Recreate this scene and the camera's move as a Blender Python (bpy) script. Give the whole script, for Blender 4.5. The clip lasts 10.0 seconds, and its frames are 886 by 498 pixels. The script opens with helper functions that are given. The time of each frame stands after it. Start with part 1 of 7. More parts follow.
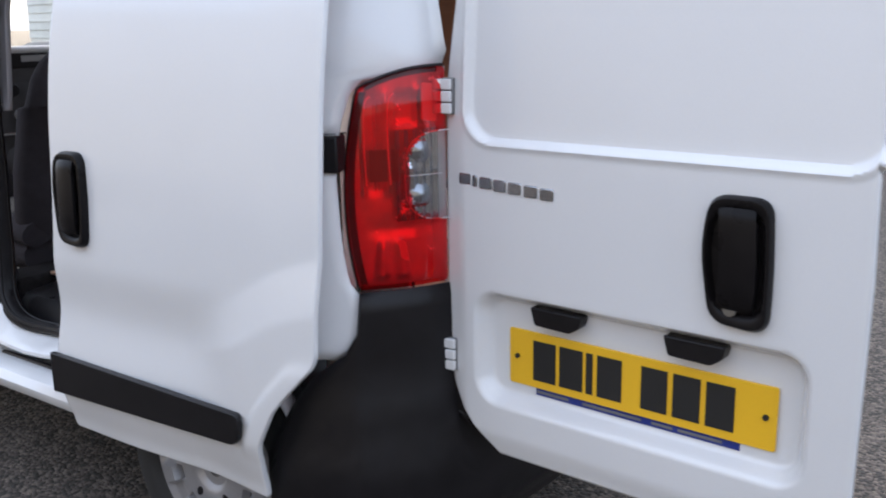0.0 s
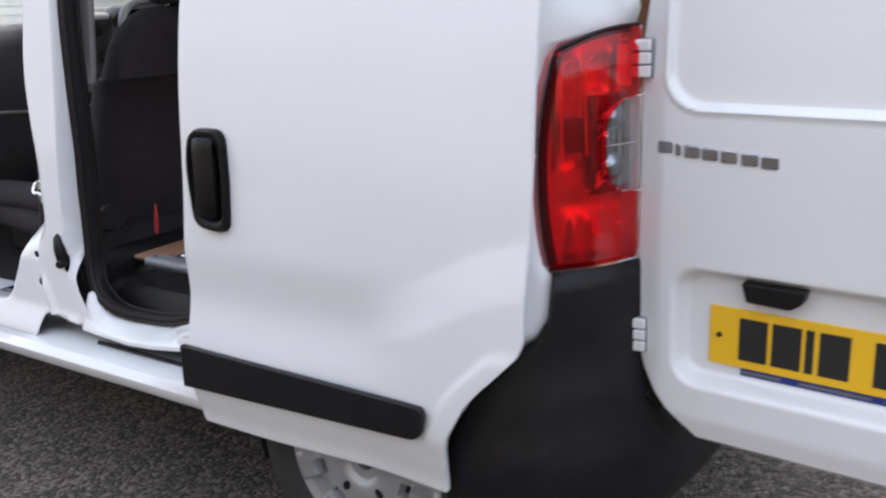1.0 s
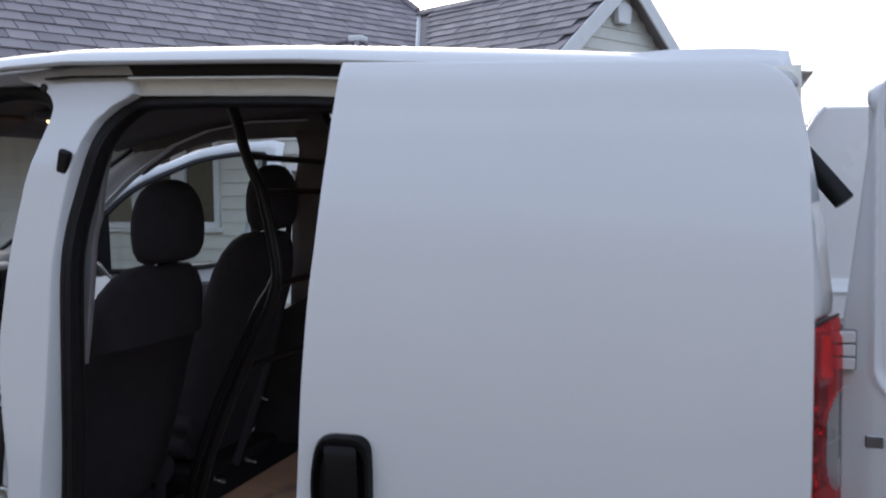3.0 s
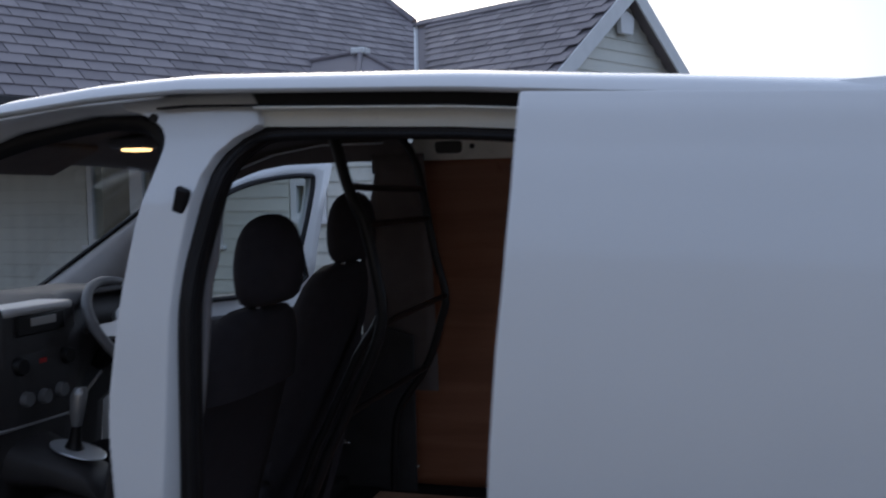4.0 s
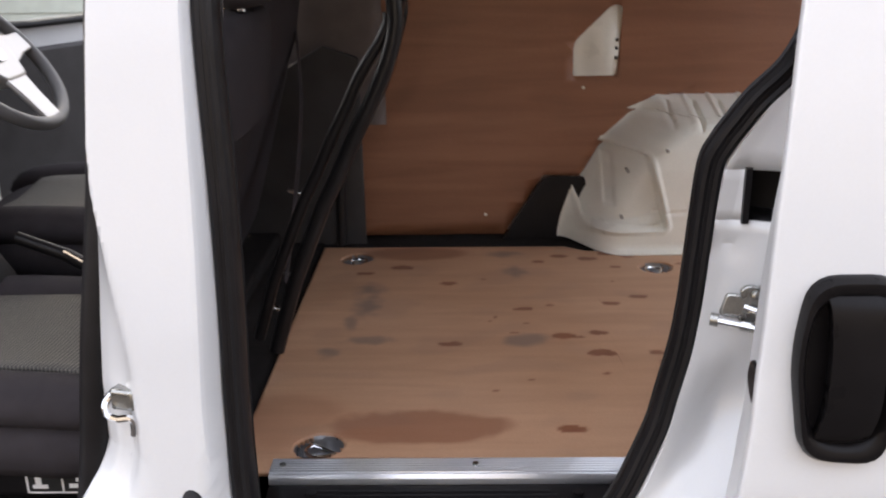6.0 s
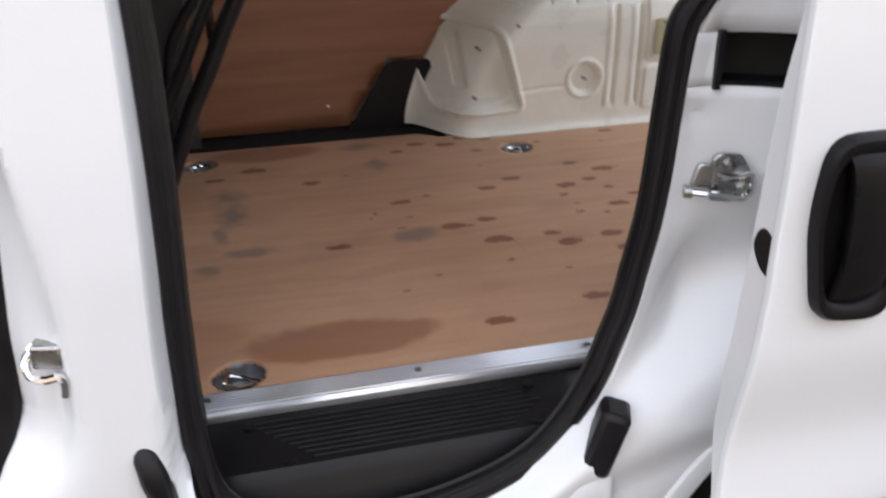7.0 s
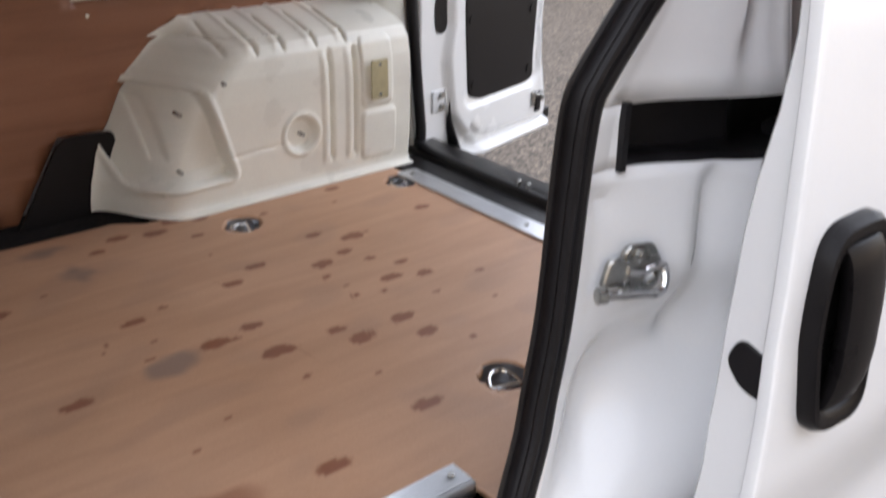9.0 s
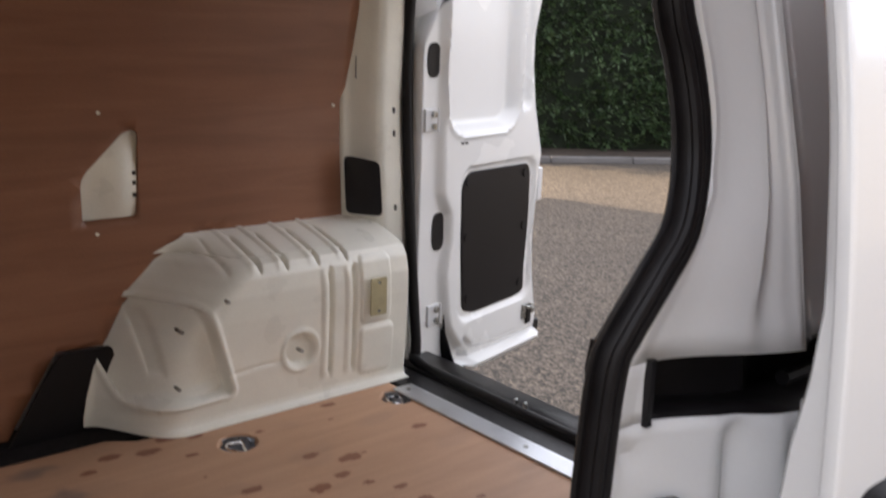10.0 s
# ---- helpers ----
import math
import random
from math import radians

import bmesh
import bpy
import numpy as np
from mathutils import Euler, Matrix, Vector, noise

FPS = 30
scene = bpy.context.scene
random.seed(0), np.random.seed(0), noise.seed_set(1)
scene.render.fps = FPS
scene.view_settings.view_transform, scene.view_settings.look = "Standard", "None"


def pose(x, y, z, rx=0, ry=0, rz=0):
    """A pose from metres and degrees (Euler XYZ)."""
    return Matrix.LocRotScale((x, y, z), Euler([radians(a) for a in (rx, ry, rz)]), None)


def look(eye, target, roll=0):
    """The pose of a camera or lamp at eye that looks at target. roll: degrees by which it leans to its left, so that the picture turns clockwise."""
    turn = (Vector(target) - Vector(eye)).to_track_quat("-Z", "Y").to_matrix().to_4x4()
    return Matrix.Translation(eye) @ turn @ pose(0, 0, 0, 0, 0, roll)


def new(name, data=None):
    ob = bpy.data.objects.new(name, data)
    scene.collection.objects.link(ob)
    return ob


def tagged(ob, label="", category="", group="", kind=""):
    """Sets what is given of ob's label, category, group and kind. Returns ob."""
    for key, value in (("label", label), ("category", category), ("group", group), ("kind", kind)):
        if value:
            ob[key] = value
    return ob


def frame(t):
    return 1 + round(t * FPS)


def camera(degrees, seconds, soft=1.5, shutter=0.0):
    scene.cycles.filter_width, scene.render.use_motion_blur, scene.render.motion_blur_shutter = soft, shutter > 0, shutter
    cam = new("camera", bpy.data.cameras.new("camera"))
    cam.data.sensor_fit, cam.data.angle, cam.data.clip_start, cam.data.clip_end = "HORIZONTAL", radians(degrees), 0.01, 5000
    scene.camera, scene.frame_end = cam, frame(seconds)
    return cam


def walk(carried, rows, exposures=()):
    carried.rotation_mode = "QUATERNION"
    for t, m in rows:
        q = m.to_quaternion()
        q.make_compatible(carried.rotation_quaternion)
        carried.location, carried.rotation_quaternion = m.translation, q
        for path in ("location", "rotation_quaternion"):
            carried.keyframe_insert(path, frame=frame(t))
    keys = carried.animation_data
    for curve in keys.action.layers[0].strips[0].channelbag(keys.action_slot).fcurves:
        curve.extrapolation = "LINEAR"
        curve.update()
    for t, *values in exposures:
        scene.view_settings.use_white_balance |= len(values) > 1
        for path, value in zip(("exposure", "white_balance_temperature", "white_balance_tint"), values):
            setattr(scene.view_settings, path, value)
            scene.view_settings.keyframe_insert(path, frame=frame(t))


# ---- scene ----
cam = camera(50.4, 10.0, soft=1.9, shutter=0.4)
PATH = [
    (0, (2.516, -1.352, 1.285), (1.372, 0.218, 0.811), -1.1),
    (0.5, (2.317, -1.48, 1.314), (1.266, 0.155, 0.846), -1.4),
    (1, (2.094, -1.479, 1.294), (1.026, 0.118, 0.738), -2.3),
    (1.5, (1.891, -1.512, 1.308), (0.914, 0.109, 0.66), -1.9),
    (2, (1.613, -1.606, 1.325), (0.793, 0.122, 0.74), -1.7),
    (2.5, (1.436, -1.643, 1.395), (0.769, 0.219, 1.096), -0.6),
    (2.7, (1.375, -1.629, 1.403), (0.754, 0.262, 1.208), -0.3),
    (3.8, (1.01, -1.517, 1.474), (0.475, 0.408, 1.397), -1.4),
    (4, (0.917, -1.512, 1.478), (0.38, 0.412, 1.373), -1.2),
    (4.5, (0.674, -1.463, 1.468), (0.196, 0.464, 1.23), -1.4),
    (5, (0.559, -1.372, 1.42), (0.164, 0.549, 1.031), -0.4),
    (5.2, (0.504, -1.298, 1.399), (0.154, 0.618, 0.944), -0.7),
    (6.3, (0.206, -1.032, 1.363), (0.307, 0.831, 0.644), -0.9),
    (6.5, (0.136, -1.0, 1.358), (0.346, 0.837, 0.595), -0.7),
    (7, (0.059, -0.946, 1.331), (0.504, 0.797, 0.457), -0.6),
    (7.5, (0.039, -0.857, 1.297), (0.632, 0.778, 0.311), -1.4),
    (8, (0.033, -0.707, 1.278), (0.73, 0.828, 0.202), -2.9),
    (8.5, (0.0, -0.61, 1.292), (0.938, 0.83, 0.269), -1.0),
    (9, (-0.046, -0.541, 1.329), (1.109, 0.859, 0.488), 0.7),
    (9.5, (-0.07, -0.523, 1.364), (1.202, 0.887, 0.737), 2.0),
    (10, (-0.086, -0.501, 1.391), (1.191, 0.969, 0.93), 2.0),
]
walk(cam, [(t, look(eye, target, roll)) for t, eye, target, roll in PATH],
     exposures=[(0, 1.84, 5840, 11), (0.7, 1.90, 6040, 12), (1.5, 2.12, 6090, 12), (2, 2.16, 6120, 12), (2.6, 1.60, 5890, 11), (3.8, 0.12, 5190, 11), (4.2, 0.38, 5290, 11), (4.6, 1.33, 5890, 12), (5, 1.88, 6240, 13), (5.3, 2.12, 6440, 13), (6.3, 2.33, 6590, 14), (7, 2.33, 6520, 12), (7.5, 2.28, 6440, 12), (8.5, 2.46, 6490, 12), (9.2, 2.51, 6640, 13), (10, 2.08, 6840, 14)])

# ---- world, sun ----
world = bpy.data.worlds.new("sky")
scene.world = world
world.use_nodes = True
wn = world.node_tree
sky = wn.nodes.new("ShaderNodeTexSky")
sky.sky_type, sky.sun_disc = "NISHITA", False
sky.sun_elevation, sky.sun_rotation = radians(15), radians(-28.7)
sky.air_density, sky.dust_density, sky.ozone_density = 0.8, 5.0, 0.6
veil = wn.nodes.new("ShaderNodeMix")
veil.data_type, veil.blend_type = "RGBA", "ADD"
veil.inputs[0].default_value, veil.inputs[7].default_value = 1.0, (5.0, 5.1, 5.4, 1)
wn.links.new(sky.outputs[0], veil.inputs[6])
wn.links.new(veil.outputs[2], wn.nodes["Background"].inputs[0])
wn.nodes["Background"].inputs[1].default_value = 0.075
sun = new("sun", bpy.data.lights.new("sun", "SUN"))
sun.data.energy, sun.data.angle, sun.data.color = 5.0, radians(0.6), (1, 0.80, 0.56)
sun.matrix_basis = look((-4.8, 8.77, 2.68), (0, 0, 0))


# ---- materials ----
def mat(name, color, rough=0.5, metal=0.0, var=0.08, scale=6.0, bump=0.0, bscale=300.0, coat=0.0, second=None, rvar=0.1, spec=0.5):
    """A surface with cloudy and fine variation of its colour, gloss and relief."""
    m = bpy.data.materials.new(name)
    m.use_nodes = True
    t = m.node_tree
    b = t.nodes["Principled BSDF"]
    co = t.nodes.new("ShaderNodeTexCoord")
    n1, n2 = t.nodes.new("ShaderNodeTexNoise"), t.nodes.new("ShaderNodeTexNoise")
    for n, sc, det in ((n1, scale, 6), (n2, bscale, 3)):
        t.links.new(co.outputs["Object"], n.inputs["Vector"])
        n.inputs["Scale"].default_value, n.inputs["Detail"].default_value = sc, det
    mix = t.nodes.new("ShaderNodeMix")
    mix.data_type = "RGBA"
    dark = second or tuple(c * (1 - var * 2) for c in color)
    light = color if second else tuple(min(1, c * (1 + var)) for c in color)
    mix.inputs[6].default_value, mix.inputs[7].default_value = (*dark, 1), (*light, 1)
    ramp = t.nodes.new("ShaderNodeMapRange")
    ramp.inputs[1].default_value, ramp.inputs[2].default_value = 0.3, 0.7
    add = t.nodes.new("ShaderNodeMath")
    add.operation = "MULTIPLY_ADD"
    t.links.new(n2.outputs[0], add.inputs[0])
    add.inputs[1].default_value = 0.35
    sub = t.nodes.new("ShaderNodeMath")
    sub.operation = "MULTIPLY_ADD"
    t.links.new(n1.outputs[0], sub.inputs[0])
    sub.inputs[1].default_value, sub.inputs[2].default_value = 0.65, 0.0
    t.links.new(sub.outputs[0], add.inputs[2])
    t.links.new(add.outputs[0], ramp.inputs[0])
    t.links.new(ramp.outputs[0], mix.inputs[0])
    t.links.new(mix.outputs[2], b.inputs["Base Color"])
    rr = t.nodes.new("ShaderNodeMapRange")
    rr.inputs[3].default_value, rr.inputs[4].default_value = max(0.02, rough - rvar), min(1, rough + rvar)
    t.links.new(n1.outputs[0], rr.inputs[0])
    t.links.new(rr.outputs[0], b.inputs["Roughness"])
    b.inputs["Metallic"].default_value = metal
    b.inputs["Specular IOR Level"].default_value = spec
    b.inputs["Coat Weight"].default_value = coat
    b.inputs["Coat Roughness"].default_value = 0.06
    if bump:
        bu = t.nodes.new("ShaderNodeBump")
        bu.inputs["Strength"].default_value, bu.inputs["Distance"].default_value = bump, 0.002
        t.links.new(n2.outputs[0], bu.inputs["Height"])
        t.links.new(bu.outputs[0], b.inputs["Normal"])
    return m


WHITE = mat("white_paint", (0.72, 0.73, 0.74), 0.22, var=0.015, scale=3, coat=0.5, rvar=0.05)
# Paler copy of the white paint: extra brightness put into the colour.
LITWHITE = mat("lit_white_paint", (0.84, 0.845, 0.84), 0.26, var=0.015, scale=4, coat=0.4, rvar=0.05)
CREAM = mat("inner_white_paint", (0.87, 0.85, 0.76), 0.3, var=0.05, scale=9, coat=0.3)
BLACKP = mat("black_plastic", (0.011, 0.010, 0.011), 0.34, var=0.15, scale=20, bump=0.2, bscale=900, spec=0.22)
HANDLE = mat("handle_black", (0.009, 0.008, 0.0085), 0.3, var=0.15, scale=20, bump=0.1, bscale=900, spec=0.13)
DARKP = mat("dark_grey_plastic", (0.052, 0.049, 0.05), 0.5, var=0.15, scale=14, bump=0.25, bscale=800, spec=0.3)
GREYP = mat("grey_plastic", (0.16, 0.16, 0.165), 0.5, var=0.08, scale=12, bump=0.2, bscale=700)
SILVERP = mat("silver_plastic", (0.40, 0.395, 0.39), 0.32, metal=0.6, var=0.05)
RUBBER = mat("rubber", (0.009, 0.008, 0.009), 0.45, var=0.2, scale=25, bump=0.15, bscale=400, spec=0.28)
TUBEP = mat("black_gloss_paint", (0.012, 0.011, 0.012), 0.34, var=0.15, scale=20, spec=0.35)
TYRE = mat("tyre_rubber", (0.02, 0.02, 0.02), 0.75, var=0.2, scale=18, bump=0.4)
ALU = mat("aluminium", (0.78, 0.80, 0.84), 0.38, metal=0.75, var=0.05, scale=15, bump=0.05)
CUP = mat("pressed_steel", (0.36, 0.36, 0.37), 0.3, metal=0.85, var=0.1, scale=40)
STEEL = mat("zinc_steel", (0.42, 0.42, 0.40), 0.28, metal=1, var=0.15, scale=40, bump=0.1)
CHROME = mat("chrome", (0.75, 0.75, 0.76), 0.08, metal=1, var=0.03, rvar=0.03)
WHEELS = mat("wheel_trim_silver", (0.36, 0.36, 0.37), 0.35, metal=0.4, var=0.08, scale=10)
LAMPIN = mat("lamp_reflector", (0.85, 0.84, 0.84), 0.24, metal=0.6, var=0.1, scale=30)
LAMPDK = mat("lamp_chrome", (0.42, 0.43, 0.46), 0.16, metal=0.95, var=0.15, scale=40)
FABRIC = mat("seat_fabric_black", (0.042, 0.037, 0.041), 0.9, var=0.12, scale=30, bump=0.5, bscale=1400, spec=0.2)
FABRIC2 = mat("seat_fabric_grey", (0.20, 0.185, 0.162), 0.9, var=0.25, scale=300, bump=0.6, bscale=900)
t_, b_ = FABRIC2.node_tree, FABRIC2.node_tree.nodes["Principled BSDF"]
wv_ = t_.nodes.new("ShaderNodeTexWave")
wv_.wave_type, wv_.bands_direction = "BANDS", "X"
wv_.inputs["Scale"].default_value, wv_.inputs["Distortion"].default_value, wv_.inputs["Detail Scale"].default_value = 49.0, 0.5, 6.0
co_ = t_.nodes.new("ShaderNodeTexCoord")
t_.links.new(co_.outputs["Object"], wv_.inputs["Vector"])
mx_ = t_.nodes.new("ShaderNodeMix")
mx_.data_type, mx_.blend_type = "RGBA", "MULTIPLY"
mx_.inputs[0].default_value = 0.75
t_.links.new(b_.inputs["Base Color"].links[0].from_socket, mx_.inputs[6])
t_.links.new(wv_.outputs["Color"], mx_.inputs[7])
t_.links.new(mx_.outputs[2], b_.inputs["Base Color"])
TRIMG = mat("pale_trim_plastic", (0.6, 0.595, 0.6), 0.45, var=0.06, scale=12, bump=0.2, bscale=700)
TRIMD = mat("mid_trim_plastic", (0.30, 0.285, 0.29), 0.5, var=0.06, scale=12, bump=0.2, bscale=700)
LINER = mat("headliner_felt", (0.15, 0.125, 0.118), 0.95, var=0.1, scale=20, bump=0.4, bscale=900)
CARPET = mat("carpet_black", (0.022, 0.019, 0.019), 0.95, var=0.3, scale=60, bump=0.6, bscale=900, spec=0.2)
YELLOW = mat("plate_yellow", (0.85, 0.5, 0.015), 0.35, var=0.03, coat=0.3)
INK = mat("plate_black", (0.02, 0.02, 0.02), 0.4)
BLUE = mat("strip_blue", (0.02, 0.035, 0.22), 0.35, var=0.1, scale=60)
REDTAG = mat("red_webbing", (0.55, 0.04, 0.04), 0.7, bump=0.3)
BRASSP = mat("plated_steel", (0.6, 0.53, 0.33), 0.35, metal=0.7, var=0.1, scale=30)
UPVC = mat("white_upvc", (0.8, 0.8, 0.8), 0.35, var=0.02)
CLAD = mat("painted_cladding", (0.74, 0.73, 0.66), 0.6, var=0.06, scale=5, bump=0.2, bscale=120)
FASCIA = mat("fascia_white", (0.75, 0.75, 0.74), 0.45, var=0.04)
OAK = mat("oak_door", (0.45, 0.24, 0.06), 0.45, var=0.2, scale=12)
BEIGE = mat("beige_render", (0.66, 0.58, 0.44), 0.9, var=0.08, scale=2, bump=0.5, bscale=90)
BROWNP = mat("brown_paint", (0.14, 0.075, 0.045), 0.5, var=0.12, scale=6)
KERB = mat("concrete_kerb", (0.15, 0.145, 0.145), 0.85, var=0.15, scale=5, bump=0.6, bscale=150)
RENDERED = mat("grey_render", (0.12, 0.12, 0.122), 0.9, var=0.15, scale=2, bump=0.5, bscale=90)
# Near-black green that paints the shade between the hedge leaves.
HEDGEIN = mat("hedge_shade_core", (0.012, 0.02, 0.009), 0.95, var=0.3, scale=12, bump=0.6, bscale=60)
SOIL = mat("soil", (0.05, 0.035, 0.025), 0.95, var=0.3, scale=8, bump=0.6, bscale=60)


def tree_of(m):
    return m.node_tree, m.node_tree.nodes["Principled BSDF"]


def glass_mat(name, color, gloss=0.12, rough=0.03):
    """A thin pane or lens: mostly clear in its colour, with a reflection."""
    m = bpy.data.materials.new(name)
    m.use_nodes = True
    t = m.node_tree
    t.nodes.remove(t.nodes["Principled BSDF"])
    tr, gl, mx, fr = (t.nodes.new("ShaderNode" + k) for k in ("BsdfTransparent", "BsdfGlossy", "MixShader", "LayerWeight"))
    pw = t.nodes.new("ShaderNodeMath")
    pw.operation = "POWER"
    pw.inputs[1].default_value = 4.5
    tr.inputs[0].default_value = (*color, 1)
    gl.inputs["Roughness"].default_value = rough
    fr.inputs[0].default_value = 0.5
    sc = t.nodes.new("ShaderNodeMath")
    sc.operation = "MULTIPLY_ADD"
    sc.inputs[1].default_value, sc.inputs[2].default_value = 0.8, gloss * 0.3
    t.links.new(fr.outputs["Facing"], pw.inputs[0])
    t.links.new(pw.outputs[0], sc.inputs[0])
    t.links.new(sc.outputs[0], mx.inputs[0])
    t.links.new(tr.outputs[0], mx.inputs[1])
    t.links.new(gl.outputs[0], mx.inputs[2])
    t.links.new(mx.outputs[0], t.nodes["Material Output"].inputs[0])
    return m


GLASS = glass_mat("window_glass", (0.92, 0.945, 0.93))
SCREEN = glass_mat("windscreen_glass", (0.96, 0.975, 0.965), 0.03)
REDLENS = glass_mat("red_lens", (0.95, 0.03, 0.04), 0.12)
CLEARLENS = glass_mat("clear_lens", (0.85, 0.88, 0.9), 0.2)


def wood_mat(name, a, b, rough, axis_scale, stain=False):
    """Plywood: stretched grain, blotches and fine pores; stain reads the wear attribute."""
    m = mat(name, a, rough, var=0.1, scale=3, second=b, bump=0.15, bscale=250)
    t, p = tree_of(m)
    co = t.nodes.new("ShaderNodeTexCoord")
    mp = t.nodes.new("ShaderNodeMapping")
    mp.inputs["Scale"].default_value = axis_scale
    nz = t.nodes.new("ShaderNodeTexNoise")
    nz.inputs["Scale"].default_value, nz.inputs["Detail"].default_value, nz.inputs["Distortion"].default_value = 3, 8, 0.6
    t.links.new(co.outputs["Object"], mp.inputs[0])
    t.links.new(mp.outputs[0], nz.inputs["Vector"])
    old = p.inputs["Base Color"].links[0].from_socket
    mx = t.nodes.new("ShaderNodeMix")
    mx.data_type, mx.blend_type = "RGBA", "MULTIPLY"
    mx.inputs[0].default_value = 0.22 if stain else 0.4
    cr = t.nodes.new("ShaderNodeValToRGB")
    cr.color_ramp.elements[0].position, cr.color_ramp.elements[1].position = 0.35, 0.65
    cr.color_ramp.elements[0].color, cr.color_ramp.elements[1].color = (0.55, 0.5, 0.45, 1), (1.1, 1.1, 1.1, 1)
    t.links.new(nz.outputs[0], cr.inputs[0])
    t.links.new(old, mx.inputs[6])
    t.links.new(cr.outputs[0], mx.inputs[7])
    out = mx.outputs[2]
    if stain:
        for attr, col in (("wet", (0.21, 0.066, 0.030, 1)), ("scuff", (0.11, 0.105, 0.112, 1))):
            at = t.nodes.new("ShaderNodeAttribute")
            at.attribute_name = attr
            m2 = t.nodes.new("ShaderNodeMix")
            m2.data_type = "RGBA"
            m2.inputs[7].default_value = col
            t.links.new(at.outputs["Fac"], m2.inputs[0])
            t.links.new(out, m2.inputs[6])
            out = m2.outputs[2]
    t.links.new(out, p.inputs["Base Color"])
    return m


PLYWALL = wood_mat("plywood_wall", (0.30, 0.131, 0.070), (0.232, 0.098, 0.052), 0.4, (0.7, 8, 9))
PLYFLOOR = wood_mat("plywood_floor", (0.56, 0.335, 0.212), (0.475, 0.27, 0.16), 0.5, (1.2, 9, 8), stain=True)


def asphalt_mat():
    m = mat("asphalt", (0.064, 0.057, 0.050), 0.9, var=0.15, scale=1.2, bump=0.0)
    t, p = tree_of(m)
    co = t.nodes.new("ShaderNodeTexCoord")
    vo = t.nodes.new("ShaderNodeTexVoronoi")
    vo.inputs["Scale"].default_value = 85
    t.links.new(co.outputs["Object"], vo.inputs["Vector"])
    hs = t.nodes.new("ShaderNodeValToRGB")
    hs.color_ramp.elements[0].color, hs.color_ramp.elements[1].color = (0.4, 0.38, 0.36, 1), (3.3, 3.0, 2.7, 1)
    hs.color_ramp.elements[0].position = 0.3
    sp = t.nodes.new("ShaderNodeSeparateColor")
    t.links.new(vo.outputs["Color"], sp.inputs[0])
    t.links.new(sp.outputs[0], hs.inputs[0])
    mx = t.nodes.new("ShaderNodeMix")
    mx.data_type, mx.blend_type = "RGBA", "MULTIPLY"
    mx.inputs[0].default_value = 0.75
    t.links.new(p.inputs["Base Color"].links[0].from_socket, mx.inputs[6])
    t.links.new(hs.outputs[0], mx.inputs[7])
    t.links.new(mx.outputs[2], p.inputs["Base Color"])
    bu = t.nodes.new("ShaderNodeBump")
    bu.inputs["Strength"].default_value, bu.inputs["Distance"].default_value = 0.9, 0.006
    bu.invert = True
    t.links.new(vo.outputs["Distance"], bu.inputs["Height"])
    t.links.new(bu.outputs[0], p.inputs["Normal"])
    return m


ASPHALT = asphalt_mat()


def random_mat(name, a, b, rough, bump=0.3, bscale=60.0, source="Object Info", out="Random", transl=0.0):
    """A surface whose tone differs from piece to piece."""
    m = mat(name, a, rough, var=0.12, scale=7, bump=bump, bscale=bscale)
    t, p = tree_of(m)
    inf = t.nodes.new("ShaderNodeObjectInfo" if source == "Object Info" else "ShaderNodeNewGeometry")
    mx = t.nodes.new("ShaderNodeMix")
    mx.data_type = "RGBA"
    mx.inputs[7].default_value = (*b, 1)
    t.links.new(inf.outputs[out], mx.inputs[0])
    t.links.new(p.inputs["Base Color"].links[0].from_socket, mx.inputs[6])
    t.links.new(mx.outputs[2], p.inputs["Base Color"])
    return m


SLATE = random_mat("roof_slate", (0.17, 0.15, 0.162), (0.27, 0.24, 0.25), 0.55)
SLATES = random_mat("roof_slate_far", (0.17, 0.15, 0.162), (0.27, 0.24, 0.25), 0.55, source="Geometry", out="Random Per Island")
LEAF = random_mat("hedge_leaf", (0.02, 0.045, 0.016), (0.052, 0.09, 0.032), 0.5, source="Geometry", out="Random Per Island")


# ---- mesh helpers ----
def lerp(a, b, f):
    return a + (b - a) * f


def smooth(f):
    f = min(1, max(0, f))
    return f * f * (3 - 2 * f)


def table(*pairs):
    """A curve through (key, value) pairs."""
    ks, vs = [p[0] for p in pairs], [p[1] for p in pairs]
    return lambda k: float(np.interp(k, ks, vs))


def add_grid(bm, rows, ring=False):
    vs = [[bm.verts.new(p) for p in row] for row in rows]
    for a, b in zip(vs, vs[1:]):
        n = len(a)
        for i in range(n if ring else n - 1):
            j = (i + 1) % n
            if len({a[i], a[j], b[j], b[i]}) == 4:
                bm.faces.new((a[i], a[j], b[j], b[i]))
    return vs


def add_prism(bm, outline, shift):
    """A plate: its outline in space and the shift to its other face."""
    shift = Vector(shift)
    a = [bm.verts.new(Vector(p)) for p in outline]
    b = [bm.verts.new(Vector(p) + shift) for p in outline]
    fs = [bm.faces.new(a), bm.faces.new(b[::-1])]
    n = len(a)
    for i in range(n):
        fs.append(bm.faces.new((a[i], b[i], b[(i + 1) % n], a[(i + 1) % n])))
    bmesh.ops.recalc_face_normals(bm, faces=fs)


def add_box(bm, c, s, m=None):
    base = Matrix.Translation(c) if m is None else m
    r = bmesh.ops.create_cube(bm, size=1, matrix=base @ Matrix.Diagonal((*s, 1)))
    return r["verts"]


